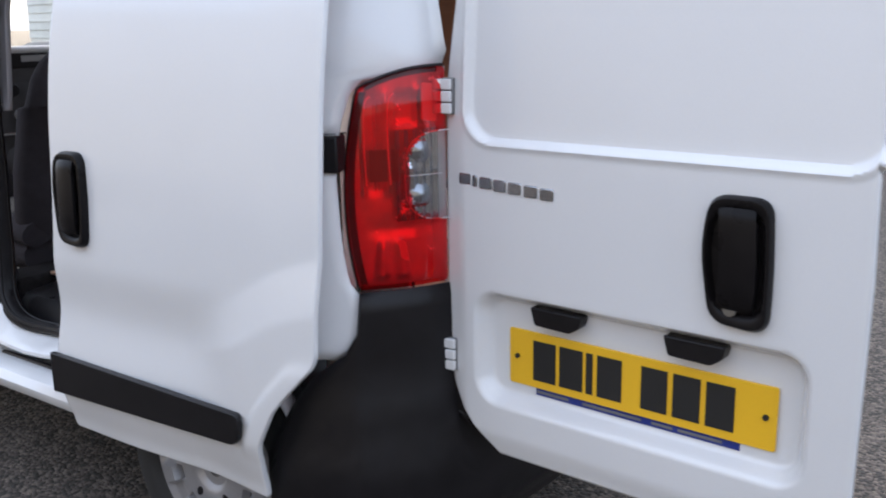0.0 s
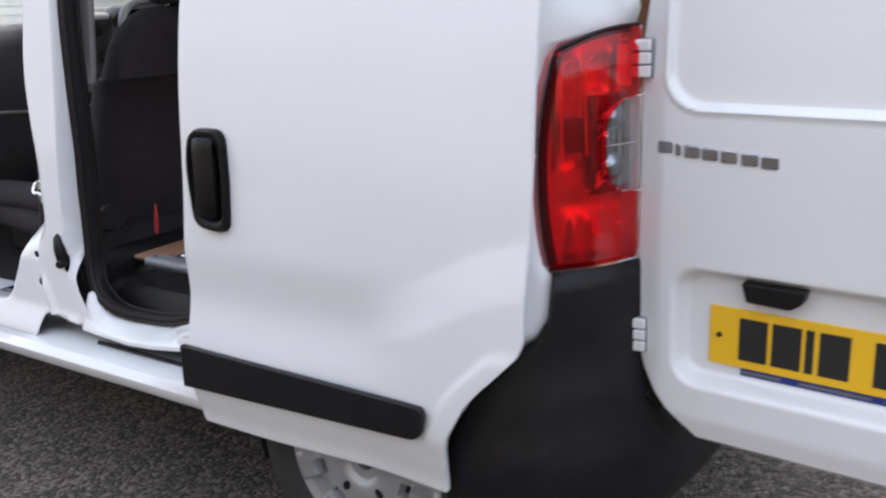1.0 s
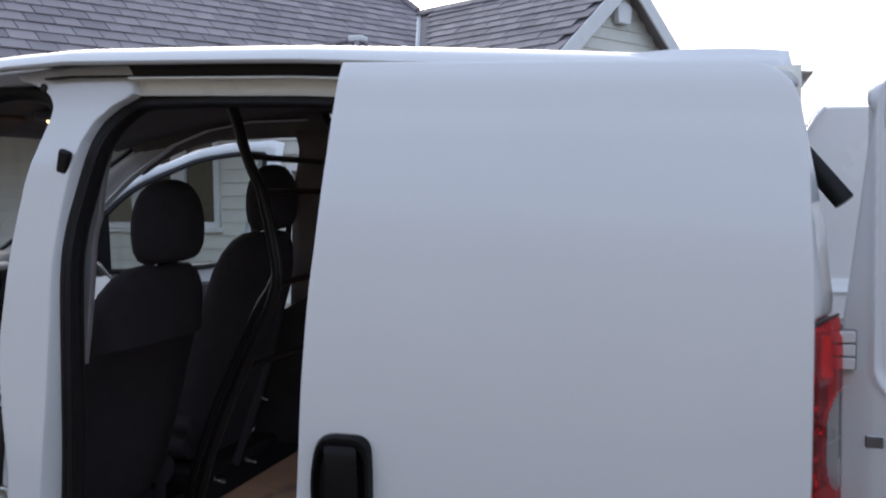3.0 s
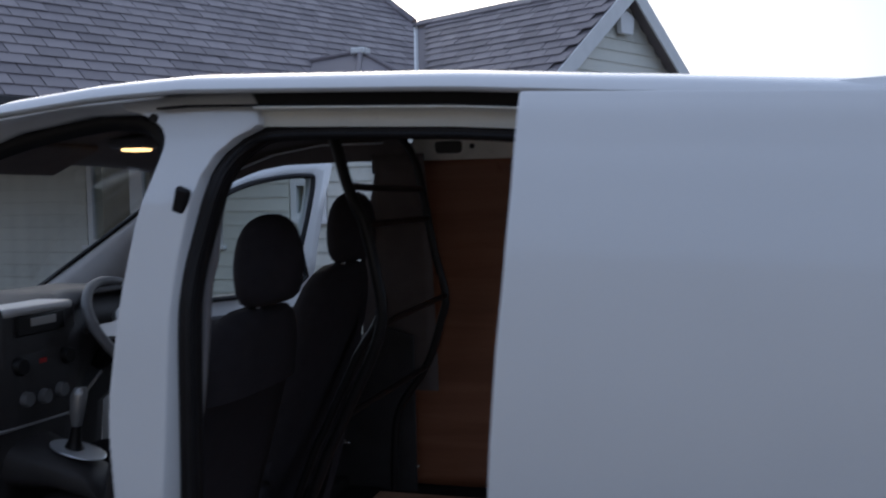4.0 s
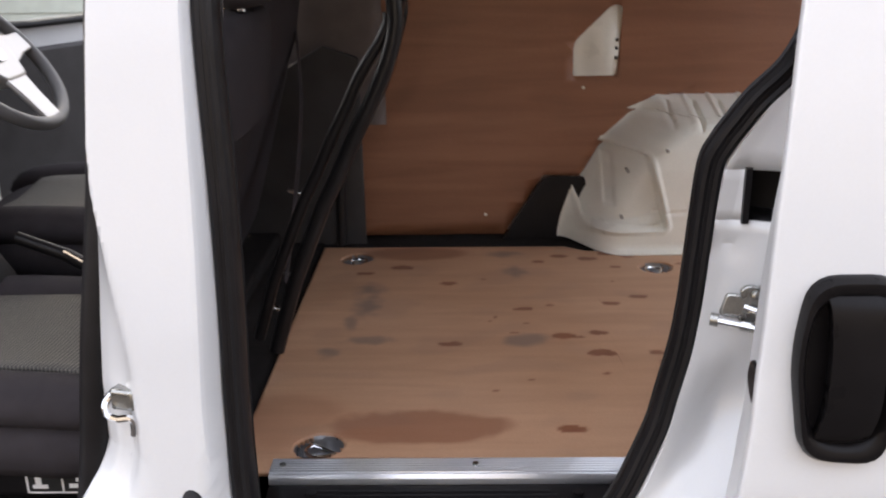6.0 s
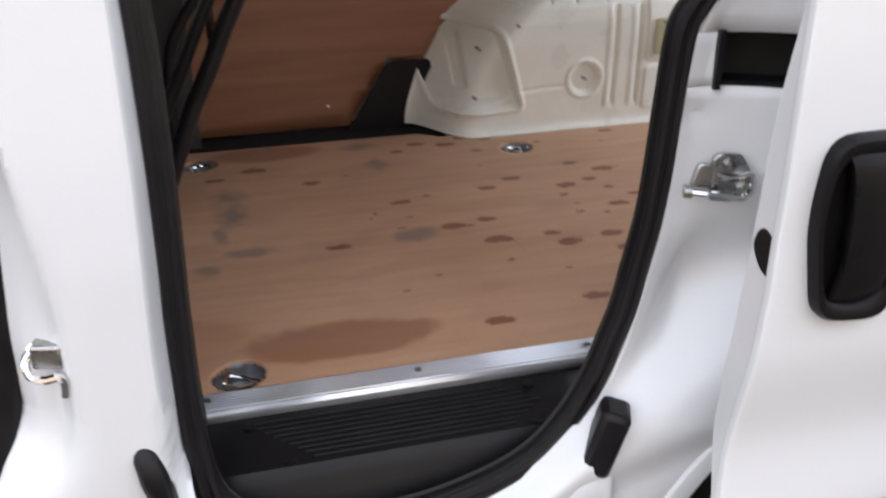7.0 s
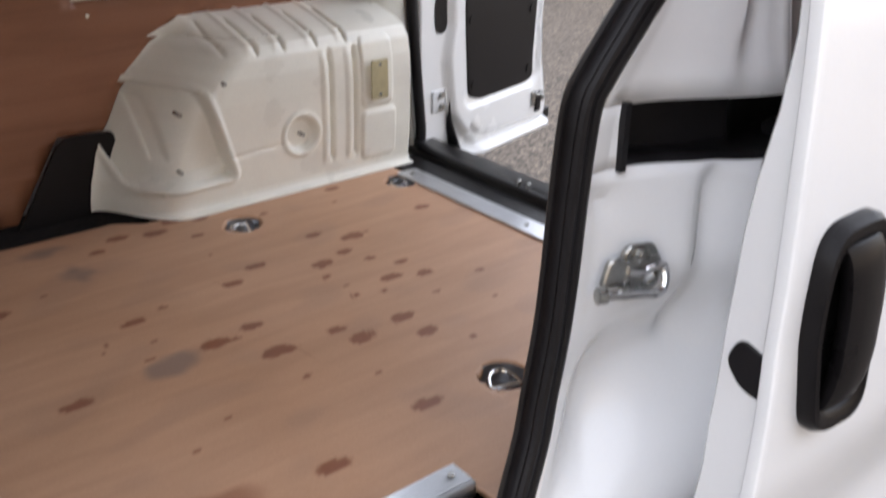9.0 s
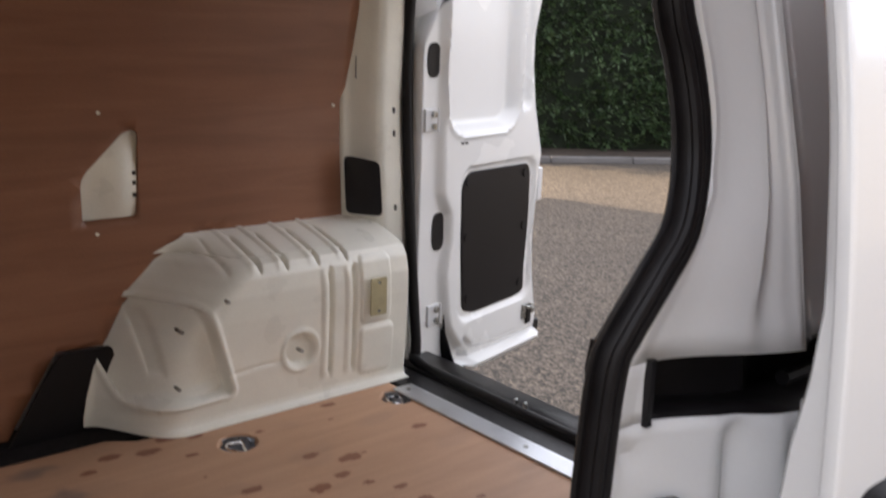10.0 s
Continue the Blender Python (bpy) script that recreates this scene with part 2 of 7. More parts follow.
def add_tube(bm, pts, r, n=8, ring=False, flat=1.0, up=(0, 1, 0)):
    """A bar of round or oval section along a line; flat: the section's depth along up over its width."""
    pts = [Vector(p) for p in pts]
    up = Vector(up)
    rows = []
    m = len(pts)
    for i, p in enumerate(pts):
        a, b = (pts[i - 1], pts[(i + 1) % m]) if ring else (pts[max(0, i - 1)], pts[min(m - 1, i + 1)])
        d = (b - a).normalized()
        side = d.cross(up)
        side = side.normalized() if side.length > 1e-4 else d.orthogonal().normalized()
        w = side.cross(d).normalized()
        rr = r[i] if isinstance(r, (list, tuple)) else r
        ff = flat[i] if isinstance(flat, (list, tuple)) else flat
        rows.append([p + side * rr * math.cos(k * math.tau / n) + w * rr * ff * math.sin(k * math.tau / n) for k in range(n)])
    if ring:
        rows.append(rows[0])
    vs = [[bm.verts.new(p) for p in row] for row in (rows[:-1] if ring else rows)]
    if ring:
        vs.append(vs[0])
    for a, b in zip(vs, vs[1:]):
        for k in range(n):
            bm.faces.new((a[k], a[(k + 1) % n], b[(k + 1) % n], b[k]))
    if not ring:
        bm.faces.new(vs[0][::-1])
        bm.faces.new(vs[-1])
    bmesh.ops.recalc_face_normals(bm, faces=bm.faces[:])


def rounded(pts, r, n=5):
    """A flat outline with its corners rounded."""
    out, m = [], len(pts)
    for i in range(m):
        p = Vector(pts[i])
        a, b = Vector(pts[i - 1]) - p, Vector(pts[(i + 1) % m]) - p
        rr = r[i] if isinstance(r, (list, tuple)) else r
        k = min(rr, a.length * 0.49, b.length * 0.49)
        s, e = p + a.normalized() * k, p + b.normalized() * k
        for j in range(n + 1):
            f = j / n
            out.append((1 - f) ** 2 * s + 2 * f * (1 - f) * p + f * f * e)
    return out


def spline(pts, n=6, ring=False):
    """A smooth line through points."""
    P = [Vector(p) for p in pts]
    m, out = len(P), []
    for i in range(m if ring else m - 1):
        p0, p1, p2, p3 = (P[(i - 1) % m], P[i], P[(i + 1) % m], P[(i + 2) % m]) if ring else (P[max(0, i - 1)], P[i], P[i + 1], P[min(m - 1, i + 2)])
        for k in range(n):
            f = k / n
            out.append(0.5 * (2 * p1 + (p2 - p0) * f + (2 * p0 - 5 * p1 + 4 * p2 - p3) * f * f + (3 * p1 - p0 - 3 * p2 + p3) * f ** 3))
    if not ring:
        out.append(P[-1])
    return out


def part(name, bm, material, parent=None, label="", bevel=0.0, thick=0.0, sharp=40, seg=2):
    """Links a bmesh as one mesh object, under its thing or part."""
    me = bpy.data.meshes.new(name)
    if bevel or thick or parent is None:
        bmesh.ops.recalc_face_normals(bm, faces=bm.faces[:])
    bm.to_mesh(me)
    bm.free()
    me.materials.append(material)
    me.shade_smooth()
    me.set_sharp_from_angle(angle=radians(sharp))
    ob = new(name, me)
    if parent is not None:
        ob.parent = parent
        if parent.type == "EMPTY":
            ob.matrix_parent_inverse = parent.matrix_basis.inverted()
    if thick:
        s = ob.modifiers.new("thickness", "SOLIDIFY")
        s.thickness, s.offset = thick, 0
    if bevel:
        b = ob.modifiers.new("edge", "BEVEL")
        b.width, b.segments, b.limit_method, b.angle_limit = bevel, seg, "ANGLE", radians(35)
        b.harden_normals = False
    if label:
        ob["label"] = label
    return ob


def plate(name, outline, shift, material, parent, label="", bevel=0.0):
    bm = bmesh.new()
    add_prism(bm, outline, shift)
    return part(name, bm, material, parent, label, bevel)


def box(name, c, s, material, parent, label="", bevel=0.004, m=None):
    bm = bmesh.new()
    add_box(bm, c, s, m)
    return part(name, bm, material, parent, label, bevel)


def bar(name, pts, r, material, parent, label="", n=10, ring=False, flat=1.0, up=(0, 1, 0)):
    bm = bmesh.new()
    add_tube(bm, pts, r, n, ring, flat, up)
    return part(name, bm, material, parent, label)


def thing(name, at, label, category, group="", kind=""):
    e = new(name)
    e.matrix_basis = Matrix.Translation(at)
    e.empty_display_size = 0.1
    return tagged(e, label, category, group, kind)

# ---- ground ----
YC = 0.70  # the van's middle line
bm = bmesh.new()
add_grid(bm, [[(x, y, 0) for x in (-400, -30, -8, -2, 0, 2, 4, 8, 30, 400)] for y in (-400, -30, -8, -3, 0, 3, 8, 30, 400)])
tagged(part("ground", bm, ASPHALT), "dark grey tarmac driveway with coarse pale chippings", "driveway", kind="structure")

# Added wall, never in view: blocks low sky so the van side dims.
bm = bmesh.new()
for x0 in range(-24, 24, 4):
    add_box(bm, (x0 + 2.0, -7.9, 2.2), (3.99, 0.3, 4.4))
add_box(bm, (0, -7.9, 4.44), (48, 0.42, 0.08))
tagged(part("wall_south", bm, RENDERED), "added grey wall out of view that blocks low sky", "wall", kind="structure")

# ---- van: body shell ----
van = thing("van", (0.3, YC, 0), "small white panel van with its doors open on a tarmac drive", "van")
skin_y = table((0.2, -0.07), (0.35, -0.10), (0.45, -0.12), (0.6, -0.128), (0.9, -0.13), (1.05, -0.122), (1.25, -0.088), (1.45, -0.04), (1.6, 0.008), (1.66, 0.05))
jamb_y = table((0.4, -0.075), (0.65, -0.064), (0.9, -0.05), (1.25, -0.012), (1.486, 0.026), (1.6, 0.062), (1.68, 0.075))
rear_in = table((1.1, 0.0), (1.2, 0.01), (1.3, 0.035), (1.36, 0.075), (1.41, 0.13), (1.44, 0.18), (1.465, 0.24))
roof_z = table((-0.8, 1.595), (-0.53, 1.655), (-0.4, 1.682), (-0.18, 1.703), (0.0, 1.708), (0.5, 1.688), (0.88, 1.66), (1.28, 1.628), (1.47, 1.6))
WHEEL_X, WHEEL_Z = 0.925, 0.298


def arch_x(z):
    """The front edge of the rear wheel arch."""
    k = 0.345 ** 2 - (z - 0.30) ** 2
    return WHEEL_X - math.sqrt(max(0, k))


bm = bmesh.new()
# B-pillar
pil_f = table((0.47, -0.33), (0.5, -0.29), (0.58, -0.245), (0.66, -0.208), (0.69, -0.19), (0.73, -0.176), (0.82, -0.178), (1.07, -0.155), (1.32, -0.13), (1.45, -0.108), (1.52, -0.086), (1.56, -0.074), (1.585, -0.069), (1.605, -0.071), (1.625, -0.084), (1.64, -0.102), (1.652, -0.128), (1.66, -0.165), (1.672, -0.18))
pil_r = table((0.45, 0.03), (0.55, -0.004), (0.65, -0.016), (0.8, -0.016), (0.9, -0.012), (1.0, -0.009), (1.28, -0.01), (1.36, -0.002), (1.42, 0.008), (1.48, 0.02), (1.53, 0.034), (1.57, 0.06), (1.60, 0.10), (1.62, 0.15), (1.67, 0.15))
pillar_turn = table((0.5, 0.03), (0.62, 0.055), (0.9, 0.05), (1.1, 0.03), (1.3, 0.022), (1.42, 0.03), (1.6, 0.032))  # how deep its rear edge turns in
# sill below both doors
sec = [(0.10, 0.46), (-0.02, 0.462), (-0.06, 0.458), (-0.085, 0.44), (-0.10, 0.405), (-0.122, 0.392), (-0.135, 0.375), (-0.13, 0.352), (-0.11, 0.335), (-0.06, 0.315), (0.05, 0.3)]
add_grid(bm, [[(x, y, z) for y, z in sec] for x in (-1.15, -0.8, -0.46)])
low = [(0.02, 0.404), (-0.06, 0.402), (-0.10, 0.399), (-0.122, 0.394), (-0.135, 0.375), (-0.13, 0.352), (-0.11, 0.335), (-0.06, 0.315), (0.05, 0.3)]
add_grid(bm, [[(x, y, z) for y, z in low] for x in (-0.46, -0.1, 0.3, 0.565)])
# C-pillar jamb behind the sliding door's opening
open_x = table((0.36, 0.2), (0.45, 0.26), (0.475, 0.30), (0.49, 0.345), (0.51, 0.39), (0.54, 0.432), (0.58, 0.478), (0.60, 0.505), (0.64, 0.532), (0.68, 0.549), (0.73, 0.5655), (0.78, 0.576), (0.84, 0.588), (0.9, 0.594), (1.0, 0.602), (1.08, 0.613), (1.11, 0.626), (1.14, 0.643), (1.17, 0.662), (1.2, 0.69), (1.235, 0.722), (1.3, 0.737), (1.36, 0.735), (1.42, 0.722), (1.5, 0.71), (1.64, 0.66))
open_y = table((0.36, -0.045), (0.45, -0.03), (0.6, 0.0), (0.7, 0.014), (0.8, 0.022), (0.95, 0.026), (1.07, 0.025), (1.11, 0.018), (1.16, 0.010), (1.2, 0.014), (1.25, 0.029), (1.32, 0.04), (1.4, 0.056), (1.6, 0.085))


def jamb(x, z, a, b):
    s = (x - a) / (b - a)
    y = lerp(open_y(z), skin_y(z) + 0.065, 0.5 * smooth((s - 0.2) / 0.8) + 0.5 * max(0, (s - 0.1) / 0.9))
    dent = 0.046 * smooth(1 - abs(z - 0.74 - (x - 0.6) * 0.5) / 0.11) * smooth(s / 0.3) * smooth((1.05 - s) / 0.3)
    bulge = -0.036 * smooth(1 - abs(z - 0.60 - (x - 0.6) * 0.45) / 0.088) * smooth(s / 0.2)
    fold = 0.008 * smooth((s - 0.66) / 0.08) * smooth((1.0 - s) / 0.06) * smooth((z - 1.09) / 0.04) + 0.005 * smooth(1 - abs(s - 0.80) / 0.1) * smooth((z - 1.09) / 0.04)
    mid = smooth((z - 0.78) / 0.06) * smooth((1.02 - z) / 0.03)
    chan = 0.018 * smooth(1 - abs(x - 0.735) / 0.022) * mid - 0.008 * smooth(1 - abs(x - 0.77) / 0.016) * mid
    chan += 0.008 * smooth(1 - abs(z - 0.985 + (x - 0.62) * 0.3) / 0.02) * smooth((0.66 - x) / 0.03) - 0.004 * smooth(1 - abs(z - 0.845) / 0.012) * smooth((x - 0.63) / 0.01) * smooth((0.70 - x) / 0.01)
    return y + dent + bulge + fold + chan


def jamb_sheet(z0, z1, n, a_of, b_of):
    out = []
    for z in np.linspace(z0, z1, n):
        a, b = a_of(z), b_of(z)
        out.append([(x, jamb(x, z, open_x(z), max(b, 0.80) if z > 0.6 else b), z) for x in np.linspace(a, b, 31)])
    add_grid(bm, [[(r[0][0] - 0.012, r[0][1] + 0.012, r[0][2])] + r for r in out])


ox = open_x(0.476)
us = [u for u in np.linspace(0, 1, 31) if lerp(ox, arch_x(0.476), u) > 0.505]
add_grid(bm, [[(x, jamb(x, z, open_x(z), arch_x(z)), z) for x in (lerp(ox, arch_x(z), u) for u in us)] for z in np.linspace(0.36, 0.476, 9)])
jamb_sheet(0.476, 1.016, 34, open_x, lambda z: arch_x(z) if z < 0.61 else 0.80)
bmesh.ops.remove_doubles(bm, verts=bm.verts[:], dist=0.0001)
jamb_sheet(1.016, 1.08, 5, open_x, lambda z: 0.64)
jamb_sheet(1.08, 1.63, 22, open_x, lambda z: 0.80)
# outer quarter panel, its rear edge cut for the lamp and the bumper
end_x = table((0.62, 1.33), (0.645, 1.335), (0.67, 1.362), (0.70, 1.372), (0.74, 1.374), (0.79, 1.362), (0.80, 1.352), (0.86, 1.345), (1.0, 1.336), (1.1, 1.34), (1.17, 1.355), (1.19, 1.38), (1.205, 1.458), (1.35, 1.44), (1.5, 1.412), (1.66, 1.38))


def quarter_y(x, z):
    return skin_y(z) + rear_in(x) + 0.065 * smooth((1.22 - x) / 0.2) + 0.016 * smooth((x - 0.80) / 0.03) * smooth((1.1 - x) / 0.2)


def quarter(z0, z1, n):
    out = []
    for z in np.linspace(z0, z1, n):
        out.append([(x, quarter_y(x, z), z) for x in np.linspace(0.80, end_x(z), 26)])
    add_grid(bm, out)


quarter(0.645, 1.016, 18)
quarter(1.08, 1.65, 24)
# wheel arch lip and liner
arc = [(WHEEL_X - 0.345 * math.cos(a), WHEEL_Z + 0.345 * math.sin(a)) for a in np.linspace(radians(69), math.pi, 21)]
add_grid(bm, [[(x, y, z) for x, z in arc] for y in (-0.10, -0.085, -0.06)])
add_grid(bm, [[(arch_x(z) - 0.034, jamb(arch_x(z) - 0.034, z, open_x(z), arch_x(z)) - 0.001, z), (arch_x(z) - 0.026, jamb(arch_x(z) - 0.03, z, open_x(z), arch_x(z)) - 0.005, z), (arch_x(z) - 0.002, jamb(arch_x(z), z, open_x(z), arch_x(z)) - 0.005, z), (arch_x(z), jamb(arch_x(z), z, open_x(z), arch_x(z)) + 0.03, z)] for z in np.linspace(0.36, 0.60, 16)])
# top rail over the doors
top = []
for x in np.linspace(-0.05, 1.38, 30):
    z = roof_z(x)
    top.append([(x, 0.13, z - 0.095), (x, 0.092, z - 0.09), (x, 0.088, z - 0.045)])
part("body_side", bm, WHITE, van, thick=0.004)

# Cream colour stands for warm bounced light on the white header.
bm = bmesh.new()
add_grid(bm, top)
part("door_header", bm, CREAM, van, "header over the side door, coloured for warm bounced light", thick=0.004)

# B-pillar: its foot flared to the sill, pierced, running back as a ledge under the seal
FOOT = [(-0.52, 0.405), (-0.30, 0.402), (-0.168, 0.400), (-0.158, 0.41), (-0.15, 0.44), (-0.143, 0.457), (-0.125, 0.467), (-0.09, 0.466), (-0.04, 0.459), (0.03, 0.45),
        (0.05, 0.47), (0.03, 0.50), (0.008, 0.54), (-0.006, 0.58)]
FZ = [float(v) for v in np.linspace(0.74, 0.5, 26)]
FOOT += [(pil_r(z), z) for z in (0.61, 0.645, 0.68, 0.71)] + [(lerp(pil_f(0.74), pil_r(0.74), c), 0.74) for c in (1, 0.98, 0.96, 0.94, 0.92, 0.9, 0.87, 0.5, 0.42, 0.38, 0.34, 0.3, 0.26, 0.23, 0.2, 0.17, 0.14, 0.11, 0.09, 0.07, 0.05, 0.025, 0)]
FOOT += [(pil_f(z), z) for z in FZ[1:]] + [(-0.315, 0.478), (-0.35, 0.464), (-0.40, 0.458), (-0.52, 0.456)]
SLOTS = [(-0.043, 0.630, 0.0135, 0.041, -0.2), (-0.160, 0.622, 0.0125, 0.0085, -0.15), (-0.151, 0.548, 0.009, 0.0115, 0.15)]


facet_w = table((0.6, 0.36), (0.84, 0.40), (0.90, 0.34), (1.0, 0.2), (1.07, 0.1), (1.12, 0.07), (1.7, 0.07))


def foot_y(x, z):
    y = jamb_y(z)
    if z < 0.5 and x < 0.0:
        y = lerp(-0.10, jamb_y(0.5), smooth((z - 0.40) / 0.09))
    f = (x - pil_f(z)) / (pil_r(z) - pil_f(z))
    wf = facet_w(z)
    y += (0.062 * max(0.0, 1 - f / wf) * smooth((z - 0.60) / 0.12) + 0.012 * smooth(1 - abs(f - 0.3) / 0.2) * smooth((1.0 - z) / 0.3) * smooth((z - 0.6) / 0.12))
    fold = 0.010 * smooth(1 - abs(x + 0.115 + (z - 0.5) * 0.35) / 0.02) * smooth((0.58 - z) / 0.05)
    y -= fold
    y += pillar_turn(z) * smooth((f - 0.89) / 0.11) * smooth((z - 0.56) / 0.1)
    return y


bm = bmesh.new()
loops = [FOOT] + [[(cx + rx * math.cos(a) + lean * rz * math.sin(a), cz + rz * math.sin(a)) for a in np.linspace(0, math.tau, 18, endpoint=False)] for cx, cz, rx, rz, lean in SLOTS]
es = []
for lp in loops:
    vs = [bm.verts.new((x, 0, z)) for x, z in lp]
    es += [bm.edges.new((vs[k], vs[(k + 1) % len(vs)])) for k in range(len(vs))]
bmesh.ops.triangle_fill(bm, use_beauty=True, use_dissolve=False, edges=es)
for z in np.linspace(0.41, 0.73, 27):
    bmesh.ops.bisect_plane(bm, geom=bm.verts[:] + bm.edges[:] + bm.faces[:], plane_co=(0, 0, float(z)), plane_no=(0, 0, 1))
for x in list(np.linspace(-0.45, -0.26, 7)) + list(np.linspace(-0.245, 0.14, 44)):
    bmesh.ops.bisect_plane(bm, geom=bm.verts[:] + bm.edges[:] + bm.faces[:], plane_co=(float(x), 0, 0), plane_no=(1, 0, 0))
for k in range(1, 10):
    bmesh.ops.bisect_plane(bm, geom=bm.verts[:] + bm.edges[:] + bm.faces[:], plane_co=(-0.245 + 0.0045 * k, 0, 0.58), plane_no=(0.9, 0, -0.42))
for v in bm.verts:
    v.co.y = foot_y(v.co.x, v.co.z)
# the post above the foot
PZ = [float(v) for v in np.linspace(0.74, 1.46, 40)] + [float(v) for v in np.linspace(1.475, 1.685, 28)]
FC = sorted((v.co.x - pil_f(0.74)) / (pil_r(0.74) - pil_f(0.74)) for v in bm.verts if v.co.z > 0.7399)
FC = [0.0] + FC[1:-1] + [1.0]
add_grid(bm, [[(x, foot_y(x, z), z) for x in (lerp(pil_f(z), pil_r(z), c) for c in FC)] for z in PZ])
bmesh.ops.remove_doubles(bm, verts=bm.verts[:], dist=0.00015)
bmesh.ops.recalc_face_normals(bm, faces=bm.faces[:])
FZ = PZ[::-1] + FZ[1:]
# front return of the flare and the wall behind the recess
fe = [(pil_f(z), z) for z in FZ] + [(-0.315, 0.478), (-0.35, 0.464), (-0.40, 0.458), (-0.52, 0.456)]
add_grid(bm, [[(x, foot_y(x, z), z), (x, foot_y(x, z) + 0.03, z), (x + 0.004, foot_y(x, z) + 0.09, z)] for x, z in fe])
add_grid(bm, [[(x, 0.0, z) for z in (0.40, 0.44, 0.47)] for x in (-0.17, -0.06, 0.05)])
led_in = table((0.03, 0.535), (0.07, 0.495), (0.15, 0.476), (0.24, 0.472), (0.30, 0.478), (0.52, 0.478))
led_y = table((0.28, -0.082), (0.36, -0.07), (0.42, -0.063), (0.515, -0.058))
led_out = table((0.03, 0.452), (0.19, 0.443), (0.34, 0.453), (0.515, 0.468))
rows = []
for x in np.linspace(0.02, 0.515, 70):
    zi, zo = led_in(x), led_out(x)
    yi = lerp(-0.05, -0.012, smooth((x - 0.02) / 0.08)) if x < 0.3 else lerp(-0.012, jamb(x, 0.478, open_x(0.478), arch_x(0.478)), smooth((x - 0.3) / 0.06))
    yo, k = led_y(x), smooth((x - 0.34) / 0.14)
    wall = jamb(x, zi + 0.055 * k, open_x(zi + 0.055 * k), arch_x(zi + 0.055 * k)) if k > 0 else yi
    head = (x, lerp(yi, wall + 0.004, k), zi + 0.055 * k) if k > 0 else (x, yi + 0.02, zi + 0.004)
    rows.append([head, (x, lerp(yi, lerp(wall, yo, 0.25), k), zi + 0.022 * k), (x, lerp(lerp(yi, yo + 0.002, 0.45), lerp(wall, yo, 0.6), k), lerp(zi, zo, 0.35)), (x, yo + 0.008 * (1 - 0.7 * k), lerp(zi, zo, 0.8)), (x, yo, zo), (x, yo - 0.001, zo - 0.008), (x, yo + 0.004, zo - 0.012)])
add_grid(bm, rows)
foot = part("centre_pillar", bm, WHITE, van, "white centre pillar with a pierced foot", thick=0.003)
# Black plate in place of the shade inside the pillar foot.
plate("slot_backing", [(-0.175, -0.03, 0.53), (-0.031, -0.03, 0.53), (-0.031, -0.03, 0.68), (-0.175, -0.03, 0.68)], (0, 0.006, 0), CARPET, foot, "dark plate standing for the shade behind the holes")

bm = bmesh.new()
add_grid(bm, [[(WHEEL_X - 0.352 * math.cos(a), y, WHEEL_Z + 0.352 * math.sin(a)) for a in np.linspace(-0.3, math.pi + 0.3, 26)] for y in (-0.03, 0.08, 0.2)])
part("wheel_liner", bm, RUBBER, van, "dark wheel arch liner", thick=0.004)
# roof skin
bm = bmesh.new()
rows = []
for x in np.linspace(-0.8, 1.395, 34):
    z, i = roof_z(x), rear_in(x) * 0.5
    half = [(0.028, -0.027), (0.025, -0.020), (0.035, -0.006), (0.075, 0.008), (0.13, 0.018), (0.25, 0.03), (0.45, 0.04)]
    left = [(x, y + i, z + d) for y, d in half]
    rows.append(left + [(x, YC, z + 0.046)] + [(px, 2 * YC - py, pz) for px, py, pz in left[::-1]])
add_grid(bm, rows)
part("roof", bm, WHITE, van, thick=0.004)

# black runners: roof slot, waist rail, sill rail
bm = bmesh.new()
add_grid(bm, [[(x, y, roof_z(x) + d) for y, d in ((0.032, -0.024), (0.075, -0.022), (0.078, -0.046), (0.052, -0.047))] for x in np.linspace(-0.07, 1.35, 24)])
part("roof_runner", bm, RUBBER, van, "black runner channel", thick=0.004)
bm = bmesh.new()
rows = []
for x in np.linspace(0.636, 1.335, 22):
    y0 = jamb(x, 1.05, open_x(1.05), 0.80) if x < 0.8 else quarter_y(x, 1.05)
    rows.append([(x, y0 + 0.003, 1.082), (x, y0 + 0.07, 1.082), (x, y0 + 0.075, 1.05), (x, y0 + 0.07, 1.014), (x, y0 + 0.003, 1.014)])
add_grid(bm, rows)
add_box(bm, (0.638, 0.05, 1.048), (0.006, 0.07, 0.068))
add_tube(bm, [(x, quarter_y(x, 1.05) + 0.035, 1.024) for x in np.linspace(0.85, 1.33, 12)], 0.008, 8)
waist = part("waist_runner", bm, BLACKP, van, "black runner channel", thick=0.003)
bm = bmesh.new()
add_grid(bm, [[(x, y, z) for y, z in ((-0.06, 0.440), (-0.02, 0.436), (-0.01, 0.42), (-0.02, 0.398), (-0.10, 0.397))] for x in np.linspace(0.03, 0.52, 8)])
add_tube(bm, [(x, -0.06, 0.405) for x in (0.05, 0.3, 0.52)], 0.006, 8)
add_box(bm, (0.505, -0.06, 0.415), (0.03, 0.05, 0.024))
part("sill_runner", bm, BLACKP, van, "black runner channel", thick=0.003)
bm = bmesh.new()
add_grid(bm, [[(x, y, roof_z(x) + d) for y, d in ((0.05, -0.051), (0.078, -0.054), (0.084, -0.066), (0.08, -0.084))] for x in np.linspace(0.13, 0.66, 14)])
part("header_panel", bm, CREAM, van, "cream painted header", thick=0.004)

